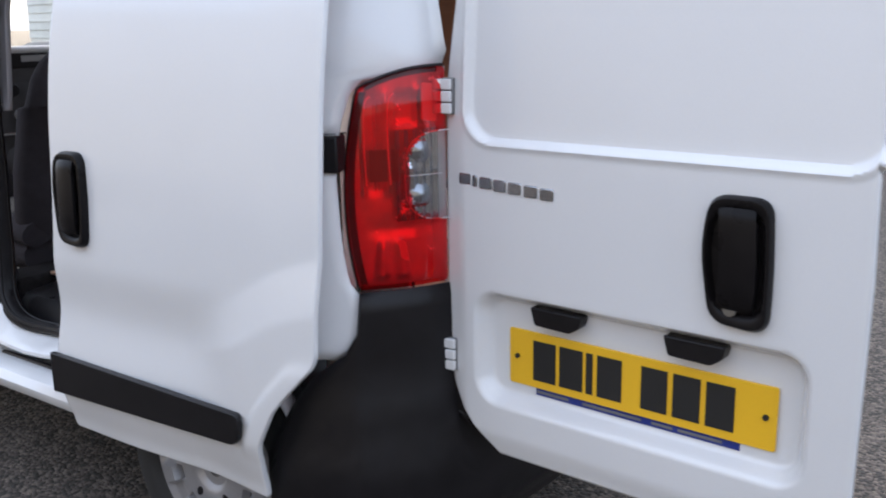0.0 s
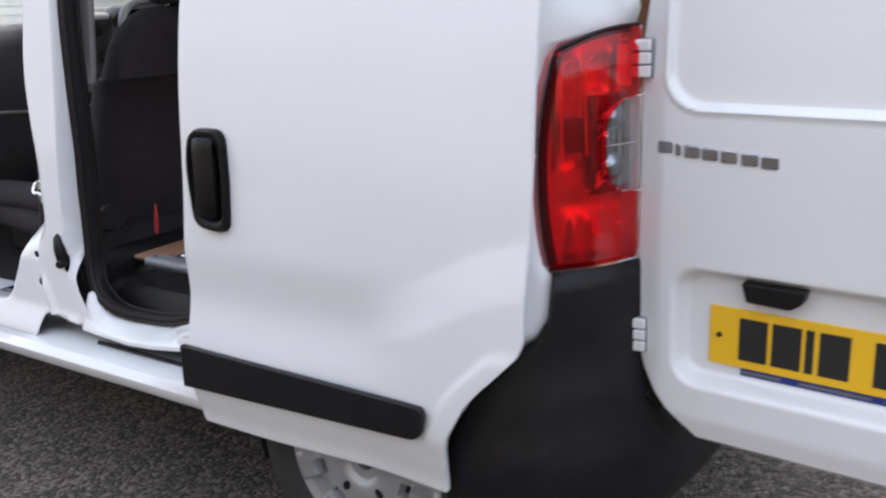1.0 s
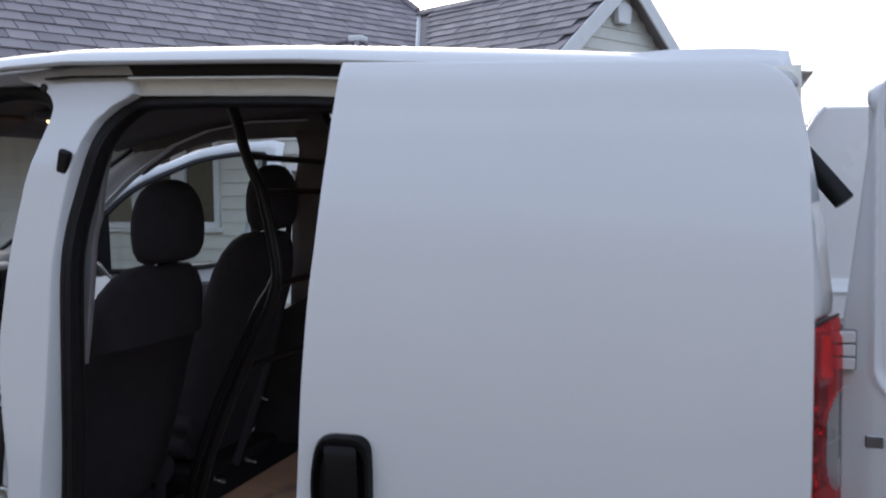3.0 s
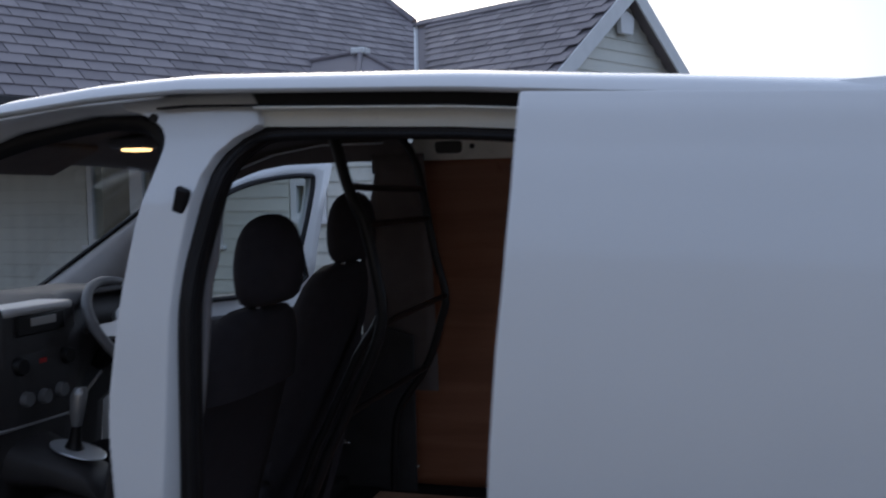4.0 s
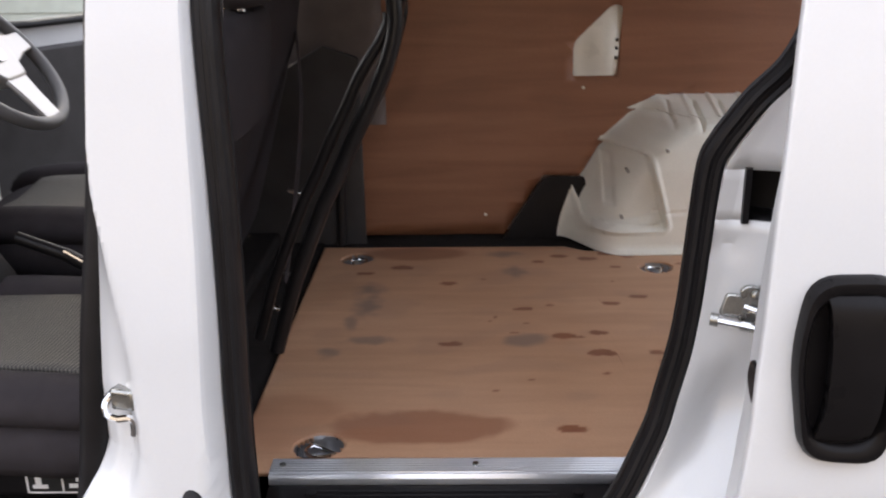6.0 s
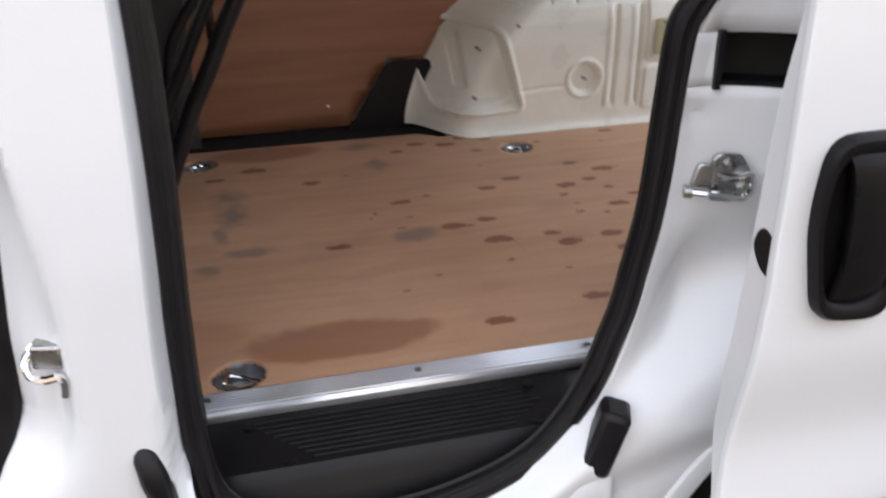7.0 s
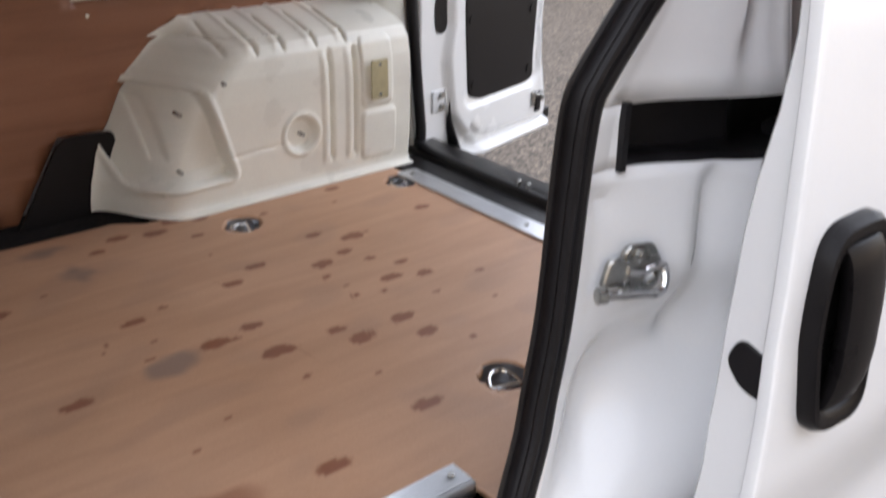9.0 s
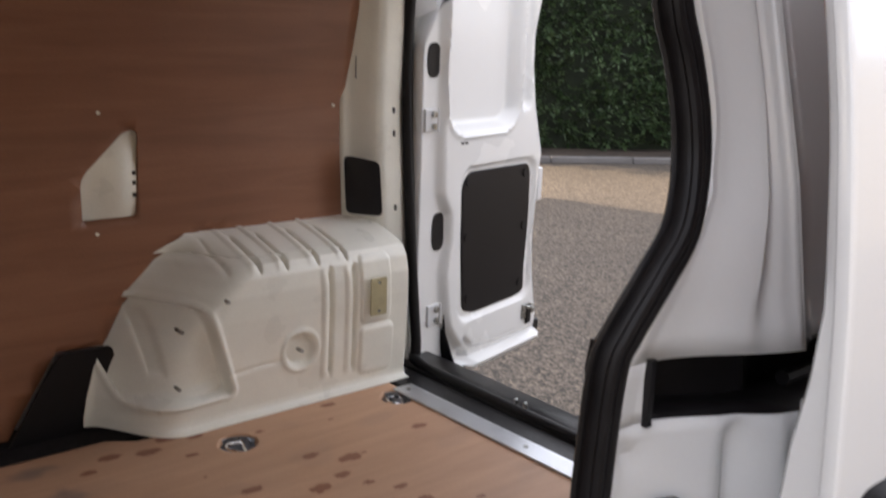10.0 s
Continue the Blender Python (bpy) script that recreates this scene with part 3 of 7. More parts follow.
box("runner_cap", (1.307, quarter_y(1.307, 1.046) + 0.02, 1.046), (0.07, 0.06, 0.068), BLACKP, waist, "black end cap", 0.004, pose(1.307, quarter_y(1.307, 1.046) + 0.02, 1.046, 0, 0, 22))
# door seals
loop = [(0.004, 0.585), (-0.003, 0.68), (-0.003, 0.8), (0.0, 0.9), (0.003, 1.05), (0.001, 1.25), (0.004, 1.34), (0.018, 1.42), (0.038, 1.5), (0.058, 1.55), (0.10, 1.592), (0.16, 1.608), (0.35, 1.604), (0.55, 1.594), (0.65, 1.575), (0.69, 1.51),
        (0.697, 1.42), (0.709, 1.37), (0.715, 1.315), (0.712, 1.26), (0.683, 1.205), (0.643, 1.165), (0.624, 1.138), (0.607, 1.11), (0.597, 1.08), (0.591, 1.0), (0.584, 0.9), (0.576, 0.84), (0.561, 0.775), (0.55, 0.73), (0.53, 0.68), (0.512, 0.64), (0.488, 0.6), (0.452, 0.56), (0.412, 0.531), (0.36, 0.51), (0.29, 0.493), (0.22, 0.487), (0.14, 0.49), (0.08, 0.507), (0.03, 0.54)]


def seal_y(x, z):
    front = jamb_y(z) + 0.018 + pillar_turn(z)
    return front if x < 0.06 else lerp(front, open_y(z) + 0.014, smooth((x - 0.06) / 0.2))


seal_line = spline([(x, seal_y(x, z), z) for x, z in loop], 5, True)
deep = [lerp(1.9, 1.1, smooth((p.x - 0.03) / 0.2)) for p in seal_line]
bar("door_seal", seal_line, 0.0142, RUBBER, van, "black rubber opening seal", 14, True, deep)
bar("seal_lip", [p + Vector((0, 0.013, 0)) for p in seal_line], 0.0145, RUBBER, van, "black rubber seal lip", 10, True, 0.4)
for sgn in (-1, 1):  # two ridges with a groove between them
    ridge = []
    for i, p in enumerate(seal_line):
        run = seal_line[(i + 1) % len(seal_line)] - seal_line[i - 1]
        ridge.append(p + Vector((run.z, 0, -run.x)).normalized() * sgn * 0.0072 - Vector((0, 0.0142 * deep[i] - 0.0042, 0)))
    bar("seal_bead", ridge, 0.0064, RUBBER, van, "black rubber seal bead", 8, True)
floop = [(-0.275, 0.45), (-0.235, 0.54), (-0.205, 0.68), (-0.182, 0.86), (-0.152, 1.07), (-0.132, 1.3), (-0.104, 1.5), (-0.092, 1.57), (-0.098, 1.603), (-0.124, 1.632), (-0.17, 1.646), (-0.25, 1.648), (-0.42, 1.62), (-0.56, 1.575), (-0.75, 1.47), (-1.0, 1.28), (-1.1, 1.1), (-1.12, 0.8), (-1.08, 0.55), (-0.95, 0.46), (-0.6, 0.44)]
bar("door_seal", spline([(x, jamb_y(z) + 0.07, z) for x, z in floop], 5, True), 0.022, RUBBER, van, "black rubber opening seal", 10, True, 0.8)
# front door surround above the opening: rail and A-pillar on both sides
for side in (0, 1):
    bm = bmesh.new()
    rows = []
    for x, z in ((-0.05, 1.668), (-0.25, 1.668), (-0.42, 1.642), (-0.56, 1.595), (-0.75, 1.49), (-1.0, 1.30), (-1.3, 1.10), (-1.42, 1.02)):
        zt = max(z + 0.05, roof_z(x) - 0.03) if x > -0.8 else z + 0.085 + 0.02 * (x + 1.4)
        yj = jamb_y(min(z, 1.6))
        last = (x, 0.03, roof_z(x) - 0.03) if x > -0.7 else (x - 0.02, yj + 0.045, zt)
        row = [(x, yj + 0.08, z - 0.012), (x, yj + 0.035, z - 0.006), (x, yj + 0.01, lerp(z, zt, 0.4)), last]
        rows.append([(px, 2 * YC - py, pz) if side else (px, py, pz) for px, py, pz in row])
    add_grid(bm, rows)
    part("windscreen_pillar", bm, WHITE, van, thick=0.006)

# trim inside the B-pillar, its rear edge running down to a point
trim_x = table((1.06, -0.021), (1.13, -0.012), (1.24, -0.003), (1.32, 0.002), (1.345, 0.007), (1.37, 0.015), (1.41, 0.018), (1.46, 0.023), (1.53, 0.037), (1.60, 0.06))
trim_y = table((1.06, 0.08), (1.25, 0.09), (1.4, 0.10), (1.6, 0.125))
bm = bmesh.new()
rows = []
for z in np.linspace(1.06, 1.60, 50):
    wd = 0.006 + 0.085 * smooth((z - 1.055) / 0.14)
    rows.append([(trim_x(z) - wd * f + 0.001, trim_y(z) + 0.012 * (f < 0.01) - 0.012 * f, z) for f in (0, 0.03, 0.35, 1)])
add_grid(bm, rows)
part("pillar_trim", bm, TRIMD, van, "grey plastic pillar trim", thick=0.004)

# fittings on the pillars
m = pose(-0.007, jamb_y(1.486) - 0.003, 1.486, 12, 21, 0)
box("pillar_plug", (0, 0, 0), (0.028, 0.016, 0.052), BLACKP, van, "black rubber buffer", 0.006, m)
bm = bmesh.new()
add_prism(bm, [(-0.085 + 0.0085 * math.cos(a), 0.064, 1.643 + 0.0085 * math.sin(a)) for a in np.linspace(0, math.tau, 12, endpoint=False)], (0, 0.02, 0))
part("pillar_screw", bm, BLACKP, van, "black plug")


def striker(x, y, z):
    """A latch striker: an eight-sided plate, a tab behind it and a loop bent round a bar with a round head."""
    bm = bmesh.new()
    add_prism(bm, rounded([(x - 0.018, y + 0.003, z - 0.030), (x + 0.010, y - 0.004, z - 0.032), (x + 0.026, y - 0.007, z - 0.016), (x + 0.027, y - 0.008, z + 0.008), (x + 0.014, y - 0.005, z + 0.030), (x - 0.012, y + 0.002, z + 0.031), (x - 0.019, y + 0.004, z + 0.024)], 0.005), (0, -0.008, 0))
    add_prism(bm, rounded([(x - 0.042, y + 0.010, z - 0.012), (x - 0.015, y + 0.002, z - 0.014), (x - 0.015, y + 0.002, z + 0.018), (x - 0.034, y + 0.008, z + 0.018)], 0.006), (0, -0.007, 0))
    plate_ob = part("door_striker", bm, STEEL, van, "zinc plated striker", bevel=0.002)
    bm = bmesh.new()
    add_tube(bm, [(x + 0.0, y - 0.004, z + 0.018), (x + 0.0, y - 0.013, z + 0.018), (x + 0.0, y - 0.015, z + 0.018)], [0.009, 0.0085, 0.006], 12, up=(0, 0, 1))
    part("bolt", bm, STEEL, plate_ob, "plated bolt head")
    bar("loop", spline([(x - 0.014, y - 0.006, z + 0.004), (x + 0.000, y - 0.012, z + 0.001), (x + 0.014, y - 0.016, z + 0.004), (x + 0.026, y - 0.018, z + 0.004), (x + 0.024, y - 0.024, z - 0.012), (x + 0.012, y - 0.026, z - 0.020), (x - 0.010, y - 0.018, z - 0.018), (x - 0.046, y - 0.004, z - 0.015)], 4), 0.0046, CHROME, plate_ob, "bright striker loop", 8)
    bar("loop_tip", [(x - 0.044, y - 0.0045, z - 0.015), (x - 0.053, y - 0.001, z - 0.0145)], 0.0085, STEEL, plate_ob, "", 12)
    return plate_ob


striker(0.655, jamb(0.664, 0.9, open_x(0.9), 0.80) - 0.006, 0.908)
bm = bmesh.new()
add_box(bm, (-0.131, -0.026, 0.808), (0.034, 0.036, 0.028), pose(-0.131, -0.026, 0.808, 0, 0, -14))
front_st = part("front_striker", bm, STEEL, van, "zinc plated striker", bevel=0.004)
bar("loop", spline([(-0.146, -0.030, 0.818), (-0.156, -0.040, 0.806), (-0.153, -0.048, 0.793), (-0.140, -0.052, 0.788), (-0.127, -0.052, 0.789), (-0.121, -0.050, 0.783), (-0.123, -0.048, 0.763)], 4), 0.0048, CHROME, front_st, "bright striker loop", 8)
box("door_stop", (0, 0, 0), (0.040, 0.05, 0.102), BLACKP, van, "black rubber door stop", 0.009, pose(0.507, -0.034, 0.573, 0, 15, -22))
bm = bmesh.new()
add_tube(bm, [(-0.058, -0.048, 0.692), (-0.054, -0.063, 0.678), (-0.048, -0.068, 0.652), (-0.043, -0.068, 0.625), (-0.040, -0.055, 0.603)], [0.008, 0.0135, 0.016, 0.015, 0.010], 12, up=(1, 0, 0))
buffer = part("door_buffer", bm, BLACKP, van, "black rubber buffer")
bm = bmesh.new()
add_tube(bm, [(-0.041, -0.064, 0.618), (-0.036, -0.084, 0.614), (-0.035, -0.088, 0.614)], [0.012, 0.0115, 0.009], 14, up=(0, 0, 1))
part("knob", bm, BLACKP, buffer, "round rubber knob")

# ---- rear lamp and bumper ----


def rear_plan(s, z=1.0, out=0.0):
    """The rear corner in plan, from the side (0) to the back (1)."""
    x = table((0, 1.336), (0.25, 1.372), (0.5, 1.408), (0.75, 1.436), (1, 1.456))(s)
    y = table((0, -0.062), (0.25, -0.028), (0.5, 0.012), (0.75, 0.058), (1, 0.106))(s)
    nx, ny = table((0, 0.5), (1, 0.95))(s), table((0, -0.87), (1, -0.3))(s)
    return Vector((x + nx * out, y + ny * out, z))


def lamp_top(s):
    return 1.203 - 0.038 * (1 - s) ** 2.5


bm = bmesh.new()
rows = []
for v in np.linspace(0, 1, 70):
    row = []
    for s in np.linspace(0, 1, 40):
        z0, z1 = 0.782, lamp_top(s)
        s0 = 0.07 + 0.12 * (2 * v - 0.9) ** 2
        edge = min(1, 7 * min(v, 1 - v), 7 * min(s, 1 - s) + 0.15)
        row.append(rear_plan(lerp(s0, 1, s), lerp(z0, z1, v), 0.004 + 0.02 * math.sqrt(edge)))
    rows.append(row)


def in_clear(p):
    return p[1] > 0.02 and abs((p[1] - 0.10) / 0.078) ** 3.2 + abs((p[2] - 0.998) / 0.085) ** 3.2 < 1


red, clear = bmesh.new(), bmesh.new()
for a, b in zip(rows, rows[1:]):
    for i in range(len(a) - 1):
        q = [a[i], a[i + 1], b[i + 1], b[i]]
        c = sum(q, Vector()) / 4
        t = clear if in_clear(c) else red
        t.faces.new([t.verts.new(p) for p in q])
for t in (red, clear):
    bmesh.ops.remove_doubles(t, verts=t.verts[:], dist=1e-5)
# housing behind the lenses: ridges, a pocket and two cones
def lamp_depth(q, z):
    def bump(c, w):
        return smooth(1 - abs(c) / w)
    up = smooth((z - 0.955) / 0.02) * smooth((1.165 - z) / 0.03)
    d = 0.024 - up * (0.013 * bump(q - 0.24, 0.03) + 0.013 * bump(q - 0.47, 0.035) - 0.006 * bump(q - 0.355, 0.1))
    d += 0.002 * math.sin(q * 150) * up * bump(q - 0.36, 0.09)
    d += 0.012 * smooth((q - 0.55) / 0.03) * smooth((0.93 - q) / 0.03) * smooth((z - 1.085) / 0.012) * smooth((1.16 - z) / 0.02) - 0.012 * bump(q - 0.80, 0.06) * smooth((z - 1.08) / 0.02) * smooth((1.17 - z) / 0.02)
    for c, k in ((0.40, 0.3), (0.58, -0.5)):
        d -= 0.014 * bump(q - c - k * (z - 0.84), 0.075 + 0.5 * (0.86 - z)) * smooth((z - 0.79) / 0.015) * smooth((0.875 - z) / 0.012)
    d += 0.008 * smooth((0.93 - z) / 0.06) * smooth((z - 0.87) / 0.03) * smooth((q - 0.2) / 0.2)
    return (d + 0.012) * smooth((1 - q) / 0.05) - 0.012


house_bm = bmesh.new()
add_grid(house_bm, [[rear_plan(q, z, -lamp_depth(q, z)) for q in np.linspace(0, 1, 64)] for z in np.linspace(0.782, 1.2, 60)])
tail = part("tail_lamp", house_bm, LAMPIN, van, "red and clear rear lamp cluster")
o = part("red_lens", red, REDLENS, tail, "glossy red lens")
o.visible_shadow = False
o = part("clear_lens", clear, CLEARLENS, tail, "clear lens")
o.visible_shadow = False
rim = []
for a in np.linspace(math.pi / 2, 1.5 * math.pi, 19):
    py, pz = 0.10 - 0.078 * abs(math.cos(a)) ** (2 / 3.2), 0.998 + 0.085 * math.copysign(abs(math.sin(a)) ** (2 / 3.2), math.sin(a))
    sp = table((-0.062, 0), (-0.028, 0.25), (0.012, 0.5), (0.058, 0.75), (0.106, 1))(max(0.02, py) + 0.006)
    rim.append(rear_plan(sp, pz, 0.0225))
bar("lens_rim", rim, 0.001, LAMPIN, tail, "pale moulded rim", 6)
bar("lens_divide", [rear_plan(sp, 1.001, 0.022) for sp in (0.58, 0.75, 0.92)], 0.0011, LAMPIN, tail, "pale moulded rim", 6)
bar("lens_edge", spline([rear_plan(lerp(0.07 + 0.12 * (2 * v - 0.9) ** 2, 1, 0.0), lerp(0.782, 1.165, v), 0.008) for v in np.linspace(0, 1, 12)] + [rear_plan(lerp(0.215, 1, q), lamp_top(q), 0.008) for q in (0.15, 0.3, 0.5, 0.75, 1.0)], 2), 0.003, RUBBER, tail, "black lamp edge", 6)
bm = bmesh.new()
add_grid(bm, [[rear_plan(q, z, -0.004 - 0.004 * (k % 2)) for k, q in enumerate(np.linspace(0.54, 1.0, 12))] for z in np.linspace(0.91, 1.085, 10)])
part("clear_reflector", bm, LAMPDK, tail, "pale faceted reflector")
for z in (0.957, 1.043):
    bm = bmesh.new()
    p, nrm = rear_plan(0.78, z, -0.02), (rear_plan(0.78, z, 1) - rear_plan(0.78, z, 0)).normalized()
    add_tube(bm, [p, p + nrm * 0.02], [0.040, 0.014], 16, up=(0, 0, 1))
    part("reflector_bowl", bm, LAMPDK, tail, "chrome reflector")
bm = bmesh.new()
rows = []
for v in np.linspace(0, 1, 24):
    s0 = 0.07 + 0.12 * (2 * v - 0.9) ** 2
    rows.append([rear_plan(q, lerp(0.79, 1.158, v), -0.007) for q in (s0 + 0.01, s0 + 0.045, s0 + 0.08)])
add_grid(bm, rows)
add_grid(bm, [[rear_plan(lerp(0.215, 1, q), lamp_top(q) - d, -0.007) for d in (0.004, 0.009, 0.014)] for q in np.linspace(0.08, 0.98, 14)])
part("lamp_band", bm, DARKP, tail, "dark band behind the lens edge")
rng = random.Random(8)
bm = bmesh.new()
for zc in (0.94, 1.026):
    for k in range(34):
        q, z, r = 0.575 + abs(rng.gauss(0, 0.045)), zc + abs(rng.gauss(0, 0.014)) - 0.012, rng.uniform(0.003, 0.007)
        q = min(q, 0.72)
        bm.faces.new([bm.verts.new(rear_plan(q + r * 4 * math.cos(a), z + r * math.sin(a), 0.004 + rng.uniform(0, 0.006))) for a in (0.3, 2.4, 4.5)])
tagged(part("reflector_facets", bm, CHROME, tail, "small bright reflector facets"), kind="stuff")
# White plates added under the lens to paint its two bright patches.
plate("amber_shield", rounded([rear_plan(0.80, 1.10, -0.008), rear_plan(0.93, 1.098, 0.002), rear_plan(0.93, 1.168, 0.002), rear_plan(0.80, 1.172, -0.006)], 0.006), rear_plan(0.86, 0, 0.004) - rear_plan(0.86, 0, 0), LITWHITE, tail, "white plate painting a bright patch in the lens")
plate("lower_shield", rounded([rear_plan(0.56, 0.838, -0.006), rear_plan(0.63, 0.832, 0.0), rear_plan(0.60, 0.874, 0.0), rear_plan(0.54, 0.876, -0.006)], 0.006), rear_plan(0.6, 0, 0.004) - rear_plan(0.6, 0, 0), LITWHITE, tail, "white plate painting a bright patch in the lens")
for q0, z0, z1 in ((0.27, 0.985, 1.15), (0.47, 0.985, 1.155)):
    bar("lens_rib", spline([rear_plan(q0, z0, 0.012), rear_plan(q0 - 0.012, (z0 + z1) / 2, 0.012), rear_plan(q0, z1 - 0.015, 0.012), rear_plan(q0 + 0.05, z1, 0.012)], 3), 0.0018, LITWHITE, tail, "bright moulded rib", 6)
# grey plates behind the lens, between its ribs
for q0, q1 in ((0.30, 0.455), (0.50, 0.56)):
    plate("smoked_panel", [rear_plan(q0, 0.99, -0.002), rear_plan(q1, 0.99, -0.002), rear_plan(q1, 1.05, -0.004), rear_plan(q0, 1.05, -0.004)], rear_plan(q0, 0, 0.002) - rear_plan(q0, 0, 0), GREYP, tail, "grey plate behind the red lens")
bm = bmesh.new()
add_grid(bm, [[rear_plan(1.0, z, o2) for o2 in (0.006, -0.03)] for z in np.linspace(0.78, 1.2, 8)])
part("lamp_gasket", bm, RUBBER, van, "black gasket", thick=0.003)

bm = bmesh.new()
rows = []
for k, (x, y, zt, o2) in enumerate([(1.18, -0.112, 0.44, 0), (1.215, -0.113, 0.50, 0), (1.25, -0.113, 0.56, 0), (1.29, -0.108, 0.61, 0), (1.328, -0.094, 0.642, 0), (1.352, -0.08, 0.66, 0), (1.37, -0.064, 0.70, 0), (1.374, -0.056, 0.782, 0), (1.42, 0.0, 0.782, 0), (1.45, 0.05, 0.782, 0), (1.472, 0.10, 0.782, 0), (1.478, 0.12, 0.6, 0), (1.485, 0.14, 0.5, 0), (1.50, 0.2, 0.485, 0), (1.52, 0.4, 0.485, 0), (1.53, YC, 0.485, 0)]):
    row = []
    for v in np.linspace(0, 1, 14):
        z = lerp(0.21, zt, v)
        out = 0.02 * smooth((0.62 - z) / 0.12) + 0.015 * smooth((0.47 - z) / 0.03) - 0.05 * smooth((0.3 - z) / 0.1)
        nx, ny = (0.3, -0.95) if x < 1.35 else (0.75, -0.65) if x < 1.48 else (1, 0)
        row.append((x + nx * out, y + ny * out, z))
    rows.append(row)
rows += [[(x, 2 * YC - y, z) for x, y, z in r] for r in rows[-2::-1]]
add_grid(bm, rows)
part("rear_bumper", bm, BLACKP, van, "black textured plastic bumper", thick=0.004)
bm = bmesh.new()
add_grid(bm, [[(x, y, z) for x, z in ((1.30, 0.566), (1.42, 0.56), (1.46, 0.53), (1.52, 0.49))] for y in (0.1, YC, 1.3)])
part("bumper_step", bm, BLACKP, van, "black ribbed sill", thick=0.006)


# ---- wheels ----
def wheel(x, y, sgn):
    bm = bmesh.new()
    prof = [(0.20, 0.0), (0.215, -0.012), (0.25, -0.016), (0.28, -0.008), (0.292, 0.01), (0.296, 0.05), (0.296, 0.13), (0.285, 0.17), (0.25, 0.185), (0.2, 0.17)]
    rows = [[(x + r * math.cos(a), y + sgn * d, WHEEL_Z + r * math.sin(a)) for r, d in prof] for a in np.linspace(0, math.tau, 41)]
    add_grid(bm, rows)
    w = part("wheel", bm, TYRE, van, "black tyre with silver plastic trim")
    bm = bmesh.new()
    rows = []
    for a in np.linspace(0, math.tau, 201):
        row = []
        block = smooth((0.27 - abs((a * 10 / math.tau) % 1 - 0.5)) / 0.05)
        for r in (0.0, 0.012, 0.017, 0.021, 0.03, 0.04, 0.05, 0.056, 0.075, 0.09, 0.104, 0.108, 0.112, 0.126, 0.13, 0.135, 0.15, 0.168, 0.176, 0.182, 0.19, 0.2, 0.205):
            d = -0.014 + 0.014 * smooth((0.056 - r) / 0.02) + 0.02 * smooth((0.021 - r) / 0.004) + 0.012 * (r / 0.2) ** 2
            d -= 0.011 * block * smooth((r - 0.128) / 0.006) * smooth((0.184 - r) / 0.01)
            d += 0.010 * (1 - block) * smooth((r - 0.118) / 0.03) * smooth((0.2 - r) / 0.02)
            d += 0.024 * smooth((block - 0.3) / 0.4) * smooth((r - 0.106) / 0.004) * smooth((0.131 - r) / 0.004) + (0.012 if r > 0.2 else 0)
            row.append((x + r * math.cos(a), y + sgn * d, WHEEL_Z + r * math.sin(a)))
        rows.append(row)
    add_grid(bm, rows)
    part("rim", bm, WHEELS, w, "silver wheel trim", sharp=35)
    bm = bmesh.new()
    for k in range(10):
        a = (k + 0.5) * math.tau / 10
        c = Vector((x + 0.119 * math.cos(a), y + sgn * 0.009, WHEEL_Z + 0.119 * math.sin(a)))
        er, et = Vector((math.cos(a), 0, math.sin(a))), Vector((-math.sin(a), 0, math.cos(a)))
        add_prism(bm, rounded([c + er * 0.0105 + et * 0.017, c + er * 0.0105 - et * 0.017, c - er * 0.0105 - et * 0.015, c - er * 0.0105 + et * 0.015], 0.004), (0, sgn * 0.012, 0))
    for k in range(5):
        a = k * math.tau / 5 + 0.35
        er, et = Vector((math.cos(a), 0, math.sin(a))), Vector((-math.sin(a), 0, math.cos(a)))
        c = Vector((x, y - sgn * 0.0135, WHEEL_Z)) + er * 0.075
        add_prism(bm, [c + er * 0.013 * math.cos(u) + et * 0.009 * math.sin(u) for u in np.linspace(0, math.tau, 14, endpoint=False)], (0, sgn * 0.01, 0))
    add_prism(bm, [Vector((x + 0.017 * math.cos(u), y + sgn * 0.012, WHEEL_Z + 0.017 * math.sin(u))) for u in np.linspace(0, math.tau, 16, endpoint=False)], (0, sgn * 0.01, 0))
    tagged(part("trim_opening", bm, BLACKP, w, "dark opening of the trim"), kind="stuff")


wheel(WHEEL_X, -0.07, 1)
wheel(WHEEL_X, 2 * YC + 0.07, -1)
wheel(WHEEL_X - 2.513, -0.07, 1)
wheel(WHEEL_X - 2.513, 2 * YC + 0.07, -1)
bm = bmesh.new()
add_grid(bm, [[(x, y, z) for x, z in arc] for y in (-0.06, 0.2)])
part("arch_liner", bm, RUBBER, van, "black wheel arch liner", thick=0.004)
box("underbody", (-0.3, YC, 0.30), (3.2, 1.34, 0.16), CARPET, van, "black underside", 0.02)

# ---- sliding door, slid open along the side ----


def rrect(w, z, cw, cz, hw, hz, r):
    """Distance outside a rounded rectangle (negative inside)."""
    dx, dz = abs(w - cw) - hw + r, abs(z - cz) - hz + r
    return math.hypot(max(dx, 0), max(dz, 0)) + min(max(dx, dz), 0) - r


door_f = table((0.35, 0.566), (0.365, 0.560), (0.45, 0.562), (0.555, 0.57), (0.69, 0.585), (0.756, 0.59), (0.85, 0.599), (0.98, 0.605), (1.09, 0.609), (1.26, 0.619), (1.34, 0.626), (1.49, 0.635), (1.645, 0.640))
